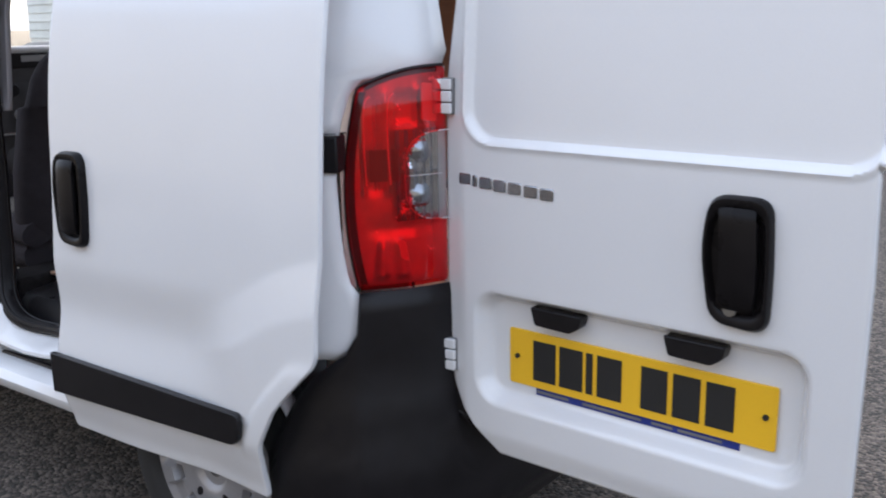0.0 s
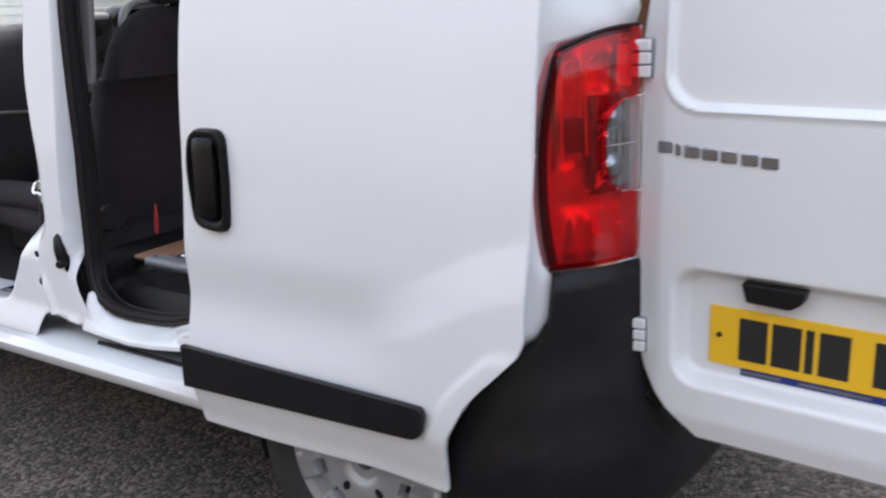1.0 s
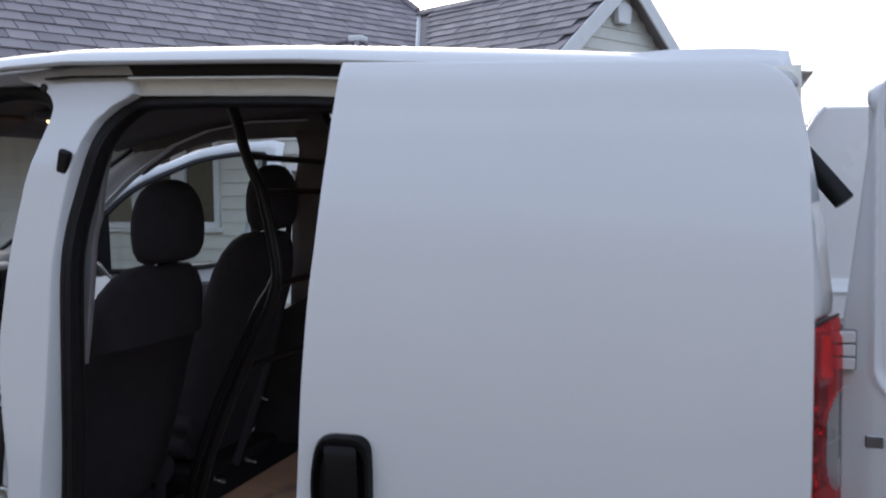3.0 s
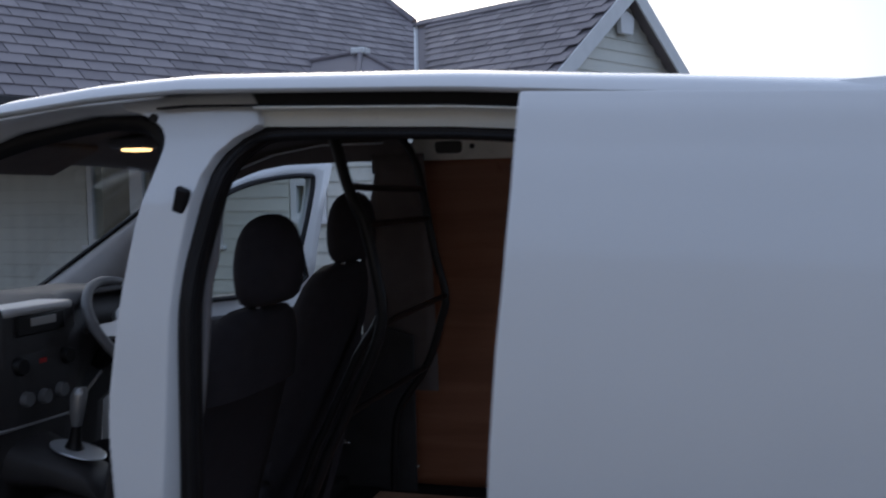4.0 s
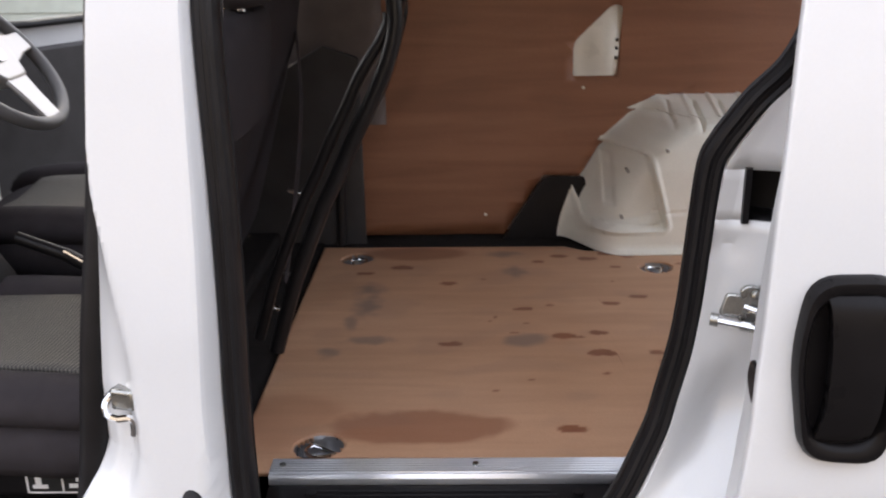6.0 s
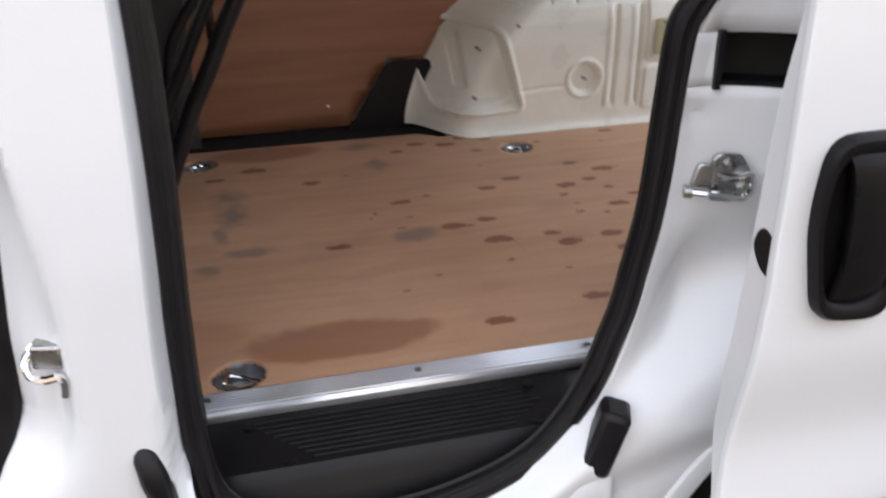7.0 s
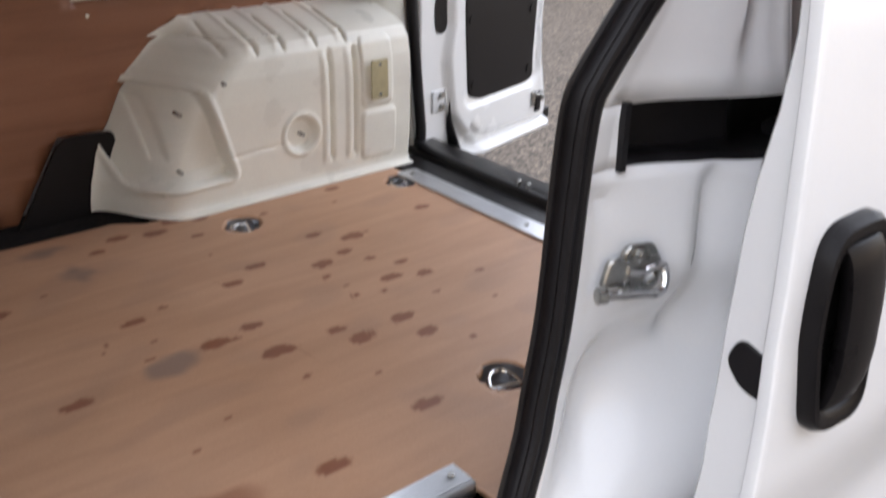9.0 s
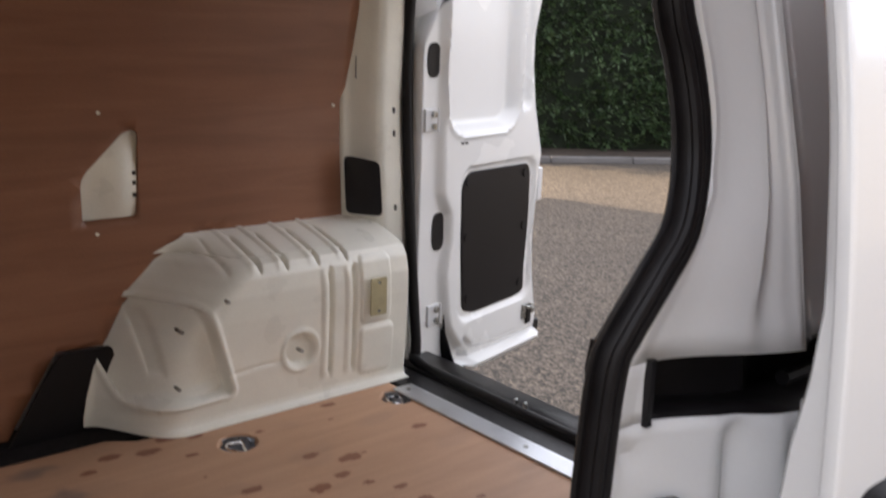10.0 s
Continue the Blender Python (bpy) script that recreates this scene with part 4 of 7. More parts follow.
door_r = table((0.35, 1.204), (0.40, 1.212), (0.45, 1.222), (0.49, 1.233), (0.53, 1.256), (0.566, 1.277), (0.603, 1.31), (0.64, 1.347), (0.678, 1.381), (0.70, 1.389), (0.79, 1.394), (1.0, 1.402), (1.25, 1.405), (1.47, 1.40), (1.58, 1.39), (1.61, 1.378), (1.635, 1.352), (1.645, 1.31))


haunch_z = table((0.9, 0.72), (1.0, 0.735), (1.09, 0.751), (1.17, 0.779), (1.225, 0.807), (1.276, 0.8385), (1.325, 0.857), (1.40, 0.88))
out_high = table((1.05, 0.0), (1.12, 0.008), (1.21, 0.014), (1.3, 0.018), (1.38, 0.023), (1.645, 0.026))
out_low = table((0.367, 0.02), (0.5, 0.018), (0.6, 0.014), (0.7, 0.011), (0.8, 0.006), (0.92, 0.0))


def eased(f, z):
    """A profile with its corners smoothed, true at the door's top and foot."""
    h = max(0.0, min(0.085, 1.645 - z, z - 0.354))
    return sum(f(z + h * k / 5) for k in range(-5, 6)) / 11


def door_y(x, z):
    """The skin of the open sliding door, with its tuck above the strip and the flare of the arch."""
    y = eased(skin_y, z) - 0.068
    flare = min(1, max(0, (haunch_z(x) - z) / 0.10)) * smooth((x - 1.0) / 0.22)
    lip = 0.006 * smooth((x - door_r(z) + 0.055) / 0.012) * smooth((0.69 - z) / 0.04) * smooth((z - 0.44) / 0.05)
    tuck = 0.014 * smooth(1 - abs(z - 0.66) / 0.13) * (1 - flare) * smooth((1.3 - x) / 0.25)
    low = 0.014 * smooth((0.47 - z) / 0.1) - out_low(z) * smooth((1.15 - x) / 0.45)
    return y - eased(out_high, z) + tuck + low - 0.015 * flare - lip + 0.01 * smooth((x - 1.25) / 0.2)


bm = bmesh.new()
rows = []
for z in np.linspace(0.354, 1.645, 150):
    rows.append([(x, door_y(x, z), z - 0.034 * smooth((z - 1.2) / 0.4) * (x - 0.64) / 0.75) for x in np.linspace(door_f(z), door_r(z), 80)])
add_grid(bm, rows)
sliding = part("sliding_door", bm, WHITE, van, "white sliding door, slid open")
sm = sliding.modifiers.new("thickness", "SOLIDIFY")
sm.thickness, sm.offset = 0.014, -1
bv = sliding.modifiers.new("edge", "BEVEL")
bv.width, bv.segments, bv.limit_method, bv.angle_limit = 0.006, 3, "ANGLE", radians(50)
# inner frame of the door, seen on its front edge
bm = bmesh.new()
rows = []
edge_d = table((0.42, 0.02), (0.58, 0.03), (0.66, 0.048), (0.74, 0.06), (0.82, 0.062), (0.9, 0.058), (1.0, 0.053), (1.06, 0.046), (1.12, 0.034), (1.18, 0.026), (1.3, 0.024), (1.6, 0.024))
for z in np.linspace(0.42, 1.60, 60):
    x0, y0, d = door_f(z), door_y(door_f(z), z), edge_d(z)
    rows.append([(x0 + 0.006, y0 + 0.010, z), (x0 + 0.007, y0 + 0.014, z), (x0 + 0.009, y0 + d - 0.003, z), (x0 + 0.013, y0 + d, z), (x0 + 0.12, y0 + d + 0.002, z), (x0 + 0.55, y0 + 0.046, z)])
add_grid(bm, rows)
part("inner_frame", bm, WHITE, sliding, thick=0.004)
bm = bmesh.new()
add_grid(bm, [[(x, door_y(x, z) + 0.062 - 0.03 * smooth((0.72 - x) / 0.05), z) for x in np.linspace(0.66, 1.32, 24)] for z in np.linspace(1.08, 1.54, 14)])
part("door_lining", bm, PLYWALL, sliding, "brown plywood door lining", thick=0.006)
bm = bmesh.new()
px = door_f(0.89) + 0.004
plug = rounded([(px, -0.146, 0.892), (px, -0.158, 0.919), (px, -0.186, 0.910), (px, -0.186, 0.866), (px, -0.165, 0.870)], [0.012, 0.012, 0.003, 0.003, 0.012])
add_prism(bm, plug, (0.014, 0, 0))
part("edge_plug", bm, BLACKP, sliding, "black rubber plug", bevel=0.002)


def pull_handle(parent, at, w, h, frame, lean=0.0):
    """An upright bowl handle: bezel, bowl and grip; frame turns (across, out, up) into space."""
    cx, cz = at

    def ring(k, off, tilt=0.0):
        pts = rounded([(-w / 2 * k + 0.012 * k, h / 2 * k, 0), (w / 2 * k - 0.006, h / 2 * k, 0), (w / 2 * k, 0, 0), (w / 2 * k - 0.002, -h / 2 * k, 0), (-w / 2 * k + 0.02 * k, -h / 2 * k + 0.006, 0), (-w / 2 * k, 0.02, 0)], [0.03, 0.03, 0.05, 0.03, 0.03, 0.05], 5)
        return [frame(cx + p[0] + lean * p[1], off, cz + p[1]) for p in pts]

    bm = bmesh.new()
    levels = [(1.0, -0.004), (1.0, 0.009), (0.96, 0.017), (0.87, 0.018), (0.80, 0.012), (0.76, 0.005), (0.5, 0.004)]
    vs = [[bm.verts.new(p) for p in ring(k, o2)] for k, o2 in levels]
    for a, b in zip(vs, vs[1:]):
        for i in range(len(a)):
            bm.faces.new((a[i], a[(i + 1) % len(a)], b[(i + 1) % len(a)], b[i]))
    bm.faces.new(vs[-1])
    bm.faces.new(vs[0][::-1])
    hd = part("handle", bm, HANDLE, parent, "black plastic bowl handle", sharp=50)
    bm = bmesh.new()
    g = [(0.0, h * 0.42, 0.014), (0.004, h * 0.33, 0.022), (0.008, h * 0.1, 0.025), (0.008, -h * 0.15, 0.024), (0.004, -h * 0.3, 0.018), (0.002, -h * 0.36, 0.008)]
    rows = []
    for dx, dz, off in spline([Vector(p) for p in g], 4):
        rows.append([frame(cx + dx + lean * dz + k, off + o2, cz + dz) for k, o2 in ((-w * 0.24, -0.01), (-w * 0.24, 0.0), (-w * 0.12, 0.003), (w * 0.12, 0.003), (w * 0.24, 0.0), (w * 0.24, -0.01))])
    add_grid(bm, rows)
    part("grip", bm, HANDLE, parent, "black grip", thick=0.004)
    return hd


pull_handle(sliding, (0.685, 0.921), 0.11, 0.208, lambda a, o2, c: Vector((a, door_y(a, c) - o2, c)), 0.02)
# rubbing strip
bm = bmesh.new()
ends = rounded([(0.562, 0.554, 0), (1.2, 0.546, 0), (1.18, 0.476, 0), (0.560, 0.458, 0)], [0.004, 0.022, 0.03, 0.004])
add_prism(bm, [Vector((p[0], 0, p[1])) for p in ends], (0, -0.014, 0))
for v in bm.verts:
    v.co.y += door_y(v.co.x, 0.5) - 0.002
part("rubbing_strip", bm, BLACKP, sliding, "black plastic rubbing strip", bevel=0.006)

# ---- left rear door, swung right round ----
HX, HY, TURN = 1.464, 0.104, radians(-3.6)
DW, DN = Vector((math.cos(TURN), math.sin(TURN), 0)), Vector((math.sin(TURN), -math.cos(TURN), 0))


def ld(w, off, z):
    return Vector((HX, HY, z)) + DW * w + DN * off


ld_l = table((0.45, 0.13), (0.474, 0.10), (0.50, 0.07), (0.528, 0.047), (0.57, 0.022), (0.616, 0.008), (0.66, 0.004), (1.18, 0.006), (1.32, 0.024), (1.5, 0.045), (1.58, 0.06), (1.62, 0.085), (1.645, 0.13))
ld_r = table((0.45, 0.77), (0.48, 0.785), (0.9, 0.79), (1.1, 0.785), (1.645, 0.76))


def ld_off(w, z):
    base = 0.012 * smooth((w) / 0.06) - 0.055 * smooth((z - 1.0) / 0.9)
    rec = 0.036 * smooth((0.004 - rrect(w, z, 0.397, 0.668, 0.318, 0.112, 0.05)) / 0.026)
    pan = 0.013 * smooth((0.006 - rrect(w, z, 0.43, 1.36, 0.37, 0.295, 0.06)) / 0.016)
    lipline = 0.01 * smooth((0.5 - z) / 0.06)
    ridge = 0.004 * smooth(1 - abs(rrect(w, z, 0.43, 1.36, 0.37, 0.295, 0.06) - 0.004) / 0.012)
    return base - rec - pan - lipline + ridge


bm = bmesh.new()
add_grid(bm, [[ld(w, ld_off(w, z), z) for w in np.linspace(ld_l(z), ld_r(z), 190)] for z in np.linspace(0.45, 1.645, 260)])
rear_left = part("rear_door", bm, WHITE, van, "white rear door with number plate, swung open")
sm = rear_left.modifiers.new("thickness", "SOLIDIFY")
sm.thickness, sm.offset = 0.02, -1
bm = bmesh.new()
add_grid(bm, [[ld(w, -0.045 - 0.02 * smooth((w - 0.05) / 0.05), z) for w in np.linspace(ld_l(z) + 0.012, ld_r(z) - 0.03, 10)] for z in np.linspace(0.48, 1.61, 24)])
part("inner_frame", bm, WHITE, rear_left, thick=0.03)
pull_handle(rear_left, (0.593, 0.91), 0.116, 0.212, lambda a, o2, c: ld(a, ld_off(a, c) + o2, c))
bm = bmesh.new()
add_tube(bm, [ld(0.59, 0.02, 0.838), ld(0.59, 0.03, 0.838)], 0.011, 14, up=(0, 0, 1))
part("lock_barrel", bm, STEEL, rear_left, "steel lock barrel")
pl = plate("number_plate", rounded([ld(0.139, -0.022, 0.598), ld(0.660, -0.022, 0.598), ld(0.660, -0.022, 0.709), ld(0.139, -0.022, 0.709)], 0.006), DN * 0.004, YELLOW, rear_left, "yellow number plate", 0.001)
for w0, wd in ((0.194, 0.05), (0.252, 0.05), (0.309, 0.014), (0.332, 0.05), (0.420, 0.05), (0.480, 0.05), (0.540, 0.05)):
    plate("plate_bar", [ld(w0, -0.017, 0.614), ld(w0 + wd, -0.017, 0.614), ld(w0 + wd, -0.017, 0.693), ld(w0, -0.017, 0.693)], DN * 0.0006, INK, pl, "black bar")
for w0 in (0.158, 0.642):
    bm = bmesh.new()
    add_tube(bm, [ld(w0, -0.018, 0.655), ld(w0, -0.014, 0.655)], 0.005, 10, up=(0, 0, 1))
    part("plate_screw", bm, INK, pl, "dark screw cap")
st = plate("plate_surround", [ld(0.197, -0.026, 0.582), ld(0.600, -0.026, 0.582), ld(0.600, -0.026, 0.604), ld(0.197, -0.026, 0.604)], DN * 0.0035, BLUE, rear_left, "blue strip below the number plate", 0.001)
for w0, wd in ((0.20, 0.07), (0.30, 0.12), (0.44, 0.04), (0.49, 0.08)):
    plate("strip_bar", [ld(w0, -0.022, 0.587), ld(w0 + wd, -0.022, 0.587), ld(w0 + wd, -0.022, 0.592), ld(w0, -0.022, 0.592)], DN * 0.0006, GREYP, st, "pale bar")
for w0 in (0.199, 0.467):
    bm = bmesh.new()
    add_prism(bm, rounded([ld(w0, -0.03, 0.765), ld(w0 + 0.11, -0.03, 0.765), ld(w0 + 0.105, -0.03, 0.742), ld(w0 + 0.085, -0.03, 0.728), ld(w0 + 0.01, -0.03, 0.73)], 0.006), DN * 0.034)
    part("plate_lamp", bm, BLACKP, rear_left, "black plate lamp housing", bevel=0.004)
bx = [0.043, 0.076, 0.092, 0.124, 0.157, 0.192, 0.226]
for k, w0 in enumerate(bx):
    wd = 0.011 if k == 1 else 0.029
    bm = bmesh.new()
    cz = 0.993 - 0.002 * k
    add_prism(bm, rounded([ld(w0, ld_off(w0, cz) - 0.001, cz - 0.011), ld(w0 + wd, ld_off(w0, cz) - 0.001, cz - 0.011), ld(w0 + wd, ld_off(w0, cz) - 0.001, cz + 0.011), ld(w0, ld_off(w0, cz) - 0.001, cz + 0.011)], 0.004), DN * 0.004)
    part("badge_block", bm, LAMPDK, rear_left, "small chrome badge block", bevel=0.002)
for z in (1.145, 0.635):
    bm = bmesh.new()
    for k in range(3):
        add_tube(bm, [ld(-0.004, 0.014, z - 0.032 + k * 0.0225), ld(-0.004, 0.014, z - 0.013 + k * 0.0225)], 0.010, 12, up=(1, 0, 0))
        add_box(bm, ld(0.011, 0.009, z + (k - 1) * 0.0225), (0.03, 0.016, 0.0195))
    hg = part("hinge", bm, WHITE, rear_left, "white painted hinge", bevel=0.002)
    box("hinge_gap", ld(0.012, 0.004, z), (0.032, 0.012, 0.0675), GREYP, hg, "dark gap round the hinge", 0.002)
bar("check_strap", [(1.37, 0.20, 1.525), (1.41, 0.175, 1.475), (1.445, 0.15, 1.43), (1.474, 0.13, 1.392)], 0.018, BLACKP, van, "black rubber check strap", 8, flat=0.4)

# ---- right rear door, inner face to the van ----
RX, RY, RT = 1.395, 1.256, radians(14)


def rd(w, off, z):
    """Across the door from its hinge, out of its inner face, up."""
    return Vector((RX + w * math.cos(RT) + off * math.sin(RT), RY + w * math.sin(RT) - off * math.cos(RT), z))


rd_l = table((0.48, 0.11), (0.49, 0.06), (0.506, 0.032), (0.545, -0.012), (0.596, -0.02), (0.7, -0.02), (1.34, -0.02), (1.42, 0.03), (1.48, 0.07), (1.53, 0.10), (1.60, 0.13), (1.645, 0.165))
rd_r = table((0.48, 0.573), (0.5, 0.571), (0.532, 0.581), (0.6, 0.565), (0.683, 0.547), (0.789, 0.538), (0.907, 0.548), (0.99, 0.556), (1.04, 0.566), (1.074, 0.552), (1.174, 0.517), (1.286, 0.495), (1.379, 0.493), (1.472, 0.52), (1.6, 0.55))
step_w = table((0.515, 0.198), (0.54, 0.16), (0.564, 0.136), (0.61, 0.10), (0.653, 0.087), (0.76, 0.074), (0.80, 0.08), (0.846, 0.093), (0.919, 0.089), (0.95, 0.068), (0.98, 0.052), (1.12, 0.044), (1.255, 0.052), (1.45, 0.046), (1.6, 0.05))
foot_z = table((0.16, 0.60), (0.175, 0.575), (0.21, 0.542), (0.27, 0.53), (0.55, 0.515))


def rd_off(w, z):
    raised = -0.022 + 0.022 * smooth((w - step_w(z) + 0.012) / 0.024) + 0.022 * smooth((0.505 - z) / 0.02)
    pane = 0.034 * smooth((0.004 - rrect(w, z, 0.232, 1.50, 0.168, 0.375, 0.075)) / 0.03)
    groove = 0.022 * smooth((0.004 - rrect(w, z, 0.445, 1.47, 0.028, 0.30, 0.028)) / 0.018)
    rib = 0.006 * smooth(1 - abs(rrect(w, z, 0.232, 1.50, 0.168, 0.375, 0.075) - 0.008) / 0.008)
    lower = 0.012 * smooth((0.004 - rrect(w, z, 0.325, 0.825, 0.19, 0.212, 0.05)) / 0.012)
    foot = 0.012 * smooth((foot_z(w) - z) / 0.012) * smooth((z - 0.49) / 0.015) * smooth((w - 0.165) / 0.012)
    edge = 0.016 * smooth((w - rd_r(z) + 0.03) / 0.025)
    return raised - pane - groove + rib - lower - foot - edge


bm = bmesh.new()
add_grid(bm, [[rd(w, rd_off(w, z), z) for w in np.linspace(rd_l(z), rd_r(z), 90)] for z in np.linspace(0.48, 1.645, 155)])
# Inner face in the paler white, standing for stronger light at the rear.
rear_right = part("rear_door", bm, LITWHITE, van, "white rear door with black inner panel, swung open", thick=0.004)
bm = bmesh.new()
add_grid(bm, [[rd(w, -0.07, z) for w in (rd_l(z) - 0.004, 0.2, rd_r(z) + 0.004)] for z in np.linspace(0.48, 1.645, 40)])
add_grid(bm, [[rd(rd_l(z), o2, z) for o2 in (-0.02, -0.07)] for z in np.linspace(0.48, 1.645, 40)])
add_grid(bm, [[rd(rd_r(z), o2, z) for o2 in (-0.014, -0.07)] for z in np.linspace(0.48, 1.645, 60)])
add_grid(bm, [[rd(w, o2, 0.481) for o2 in (0.0, -0.07)] for w in (0.11, 0.57)])
part("outer_skin", bm, WHITE, rear_right, thick=0.005)
pts = rounded([(0.168, 0.645, 0), (0.22, 0.626, 0), (0.45, 0.626, 0), (0.492, 0.637, 0), (0.487, 0.69, 0), (0.50, 0.86, 0), (0.496, 0.99, 0), (0.48, 1.017, 0), (0.18, 1.022, 0), (0.148, 0.99, 0), (0.151, 0.85, 0)], [0.02, 0.03, 0.02, 0.02, 0.03, 0.1, 0.03, 0.02, 0.02, 0.03, 0.1])
plate("inner_panel", [rd(p[0], -0.014, p[1]) for p in pts], rd(0, 0.008, 0) - rd(0, 0, 0), BLACKP, rear_right, "black plastic inner panel", 0.003)
for w0, z in ((0.175, 0.995), (0.465, 0.99), (0.175, 0.845), (0.47, 0.835), (0.19, 0.672), (0.462, 0.665)):
    bm = bmesh.new()
    add_tube(bm, [rd(w0, -0.008, z), rd(w0, -0.003, z)], 0.012, 12, up=(0, 0, 1))
    part("panel_clip", bm, RUBBER, rear_right, "black clip")
for w0, z, h in ((0.021, 1.31, 0.042), (0.060, 0.878, 0.05)):
    bm = bmesh.new()
    add_prism(bm, [rd(w0 + 0.026 * math.copysign(abs(math.cos(a)) ** 0.8, math.cos(a)), -0.021, z + h * math.copysign(abs(math.sin(a)) ** 0.7, math.sin(a))) for a in np.linspace(0, math.tau, 24, endpoint=False)], rd(0, 0.004, 0) - rd(0, 0, 0))
    part("grommet", bm, BLACKP, rear_right, "black rubber grommet")
for w0, z in ((0.012, 1.165), (0.047, 0.658)):
    bm = bmesh.new()
    add_box(bm, (0, 0, 0), (0.05, 0.008, 0.056), Matrix.Translation(rd(w0, -0.017, z)) @ Matrix.Rotation(RT, 4, "Z"))
    add_box(bm, (0, 0, 0), (0.006, 0.012, 0.056), Matrix.Translation(rd(w0 + 0.026, -0.015, z)) @ Matrix.Rotation(RT, 4, "Z"))
    hg = part("hinge", bm, WHITE, rear_right, "white bolted hinge plate", bevel=0.002)
    for dz in (-0.015, 0.015):
        bm = bmesh.new()
        add_tube(bm, [rd(w0 + 0.006, -0.014, z + dz), rd(w0 + 0.006, -0.005, z + dz)], 0.0085, 6, up=(0, 0, 1))
        part("bolt", bm, STEEL, rear_right, "plated bolt")
RZ = Matrix.Rotation(RT, 4, "Z")
bm = bmesh.new()
add_box(bm, (0, 0, 0), (0.02, 0.012, 0.046), Matrix.Translation(rd(0.482, 0.002, 0.572)) @ RZ)
add_box(bm, (0, 0, 0), (0.016, 0.012, 0.03), Matrix.Translation(rd(0.535, 0.0, 0.572)) @ RZ)
add_tube(bm, [rd(0.49, 0.006, 0.585), rd(0.53, 0.012, 0.575)], 0.005, 8)
part("latch", bm, STEEL, rear_right, "zinc plated latch", bevel=0.003)
box("latch_body", (0, 0, 0), (0.026, 0.018, 0.06), BLACKP, rear_right, "black latch body", 0.003, Matrix.Translation(rd(0.508, 0.0, 0.56)) @ RZ)
for w0, off, z, sz, mt, lb in ((0.565, -0.03, 0.945, (0.03, 0.04, 0.10), WHITE, "white edge bracket"), (0.556, -0.04, 0.745, (0.028, 0.03, 0.06), BLACKP, "black edge block"), (0.595, -0.03, 0.50, (0.04, 0.03, 0.036), BLACKP, "black edge block")):
    box("edge_block", (0, 0, 0), sz, mt, rear_right, lb, 0.006, Matrix.Translation(rd(w0, off, z)) @ RZ)
for w0 in (0.121, 0.14):
    plate("drain_slot", rounded([rd(w0, 0.001, 1.098), rd(w0 + 0.013, 0.001, 1.098), rd(w0 + 0.013, 0.001, 1.104), rd(w0, 0.001, 1.104)], 0.002), rd(0, 0.002, 0) - rd(0, 0, 0), INK, rear_right, "dark slot")

# ---- load space ----
# plywood floor with worn stains
bm = bmesh.new()
NX, NY = 210, 176
far_y = table((-0.075, 1.245), (0.55, 1.235), (0.6, 1.20), (0.7, 1.185), (1.25, 1.165))
near_y = table((-0.075, 0.18), (0.59, 0.18), (0.595, 0.06), (0.70, 0.06), (0.735, 0.15), (0.76, 0.235), (1.25, 0.235))
RINGS = [(0.021, 1.154), (0.757, 1.074), (0.055, 0.252), (1.163, 1.078), (0.79, 0.327)]
grid = [[(x, lerp(near_y(x), far_y(x), v)) for v in np.linspace(0, 1, NY)] for x in np.linspace(-0.075, 1.20, NX)]
vs = [[bm.verts.new((x, y, 0.56)) for x, y in row] for row in grid]
for row in vs:
    for v in row:
        for a, b in RINGS:
            d = math.hypot(v.co.x - a, v.co.y - b)
            if 0.0355 < d < 0.0435:
                v.co.x, v.co.y = a + (v.co.x - a) * 0.041 / d, b + (v.co.y - b) * 0.041 / d
for i in range(NX - 1):
    for j in range(NY - 1):
        c = (vs[i][j].co + vs[i + 1][j + 1].co) / 2
        if min(math.hypot(c.x - a, c.y - b) for a, b in RINGS) > 0.0402:
            bm.faces.new((vs[i][j], vs[i + 1][j], vs[i + 1][j + 1], vs[i][j + 1]))
floor = part("load_floor", bm, PLYFLOOR, van, "worn plywood load floor with water stains and scuffs", thick=0.01)
SPOTS = [(0.137, 1.087, 1.3), (0.053, 1.048, 1), (0.254, 0.977, 1), (0.475, 1.12, 0.8), (0.531, 1.159, 1), (0.60, 1.139, 1.2), (0.66, 1.177, 1.3), (0.70, 1.155, 0.9), (0.66, 1.08, 0.7), (0.684, 0.886, 1), (0.614, 0.846, 1), (0.42, 0.82, 0.9),
         (0.495, 0.676, 1.25), (0.565, 0.597, 1.3), (0.566, 0.692, 0.9), (0.842, 0.94, 0.9), (0.90, 0.889, 1.2), (0.846, 0.838, 0.8), (0.787, 0.819, 1), (0.869, 0.784, 0.6), (0.908, 0.737, 0.7), (0.854, 0.696, 1), (0.912, 0.672, 0.9),
         (0.78, 0.565, 1.1), (0.669, 0.594, 0.9), (0.69, 0.55, 1.2), (0.784, 0.502, 1), (0.266, 0.641, 1.1), (0.655, 0.339, 1.1), (0.474, 0.301, 1.15), (1.102, 0.925, 0.9), (1.01, 1.13, 0.9)]
SCUFFS = [(0.08, 0.845, 0.05, 0.09), (0.09, 0.66, 0.06, 0.025), (0.022, 0.607, 0.03, 0.03), (0.414, 0.659, 0.06, 0.035), (0.414, 1.05, 0.045, 0.05), (0.395, 1.177, 0.06, 0.03), (0.074, 0.94, 0.04, 0.05), (0.05, 0.75, 0.02, 0.06)]
rng = random.Random(7)
SPOTS += [(rng.uniform(0.3, 1.1), rng.uniform(0.4, 1.1), rng.uniform(0.2, 0.5)) for _ in range(26)]
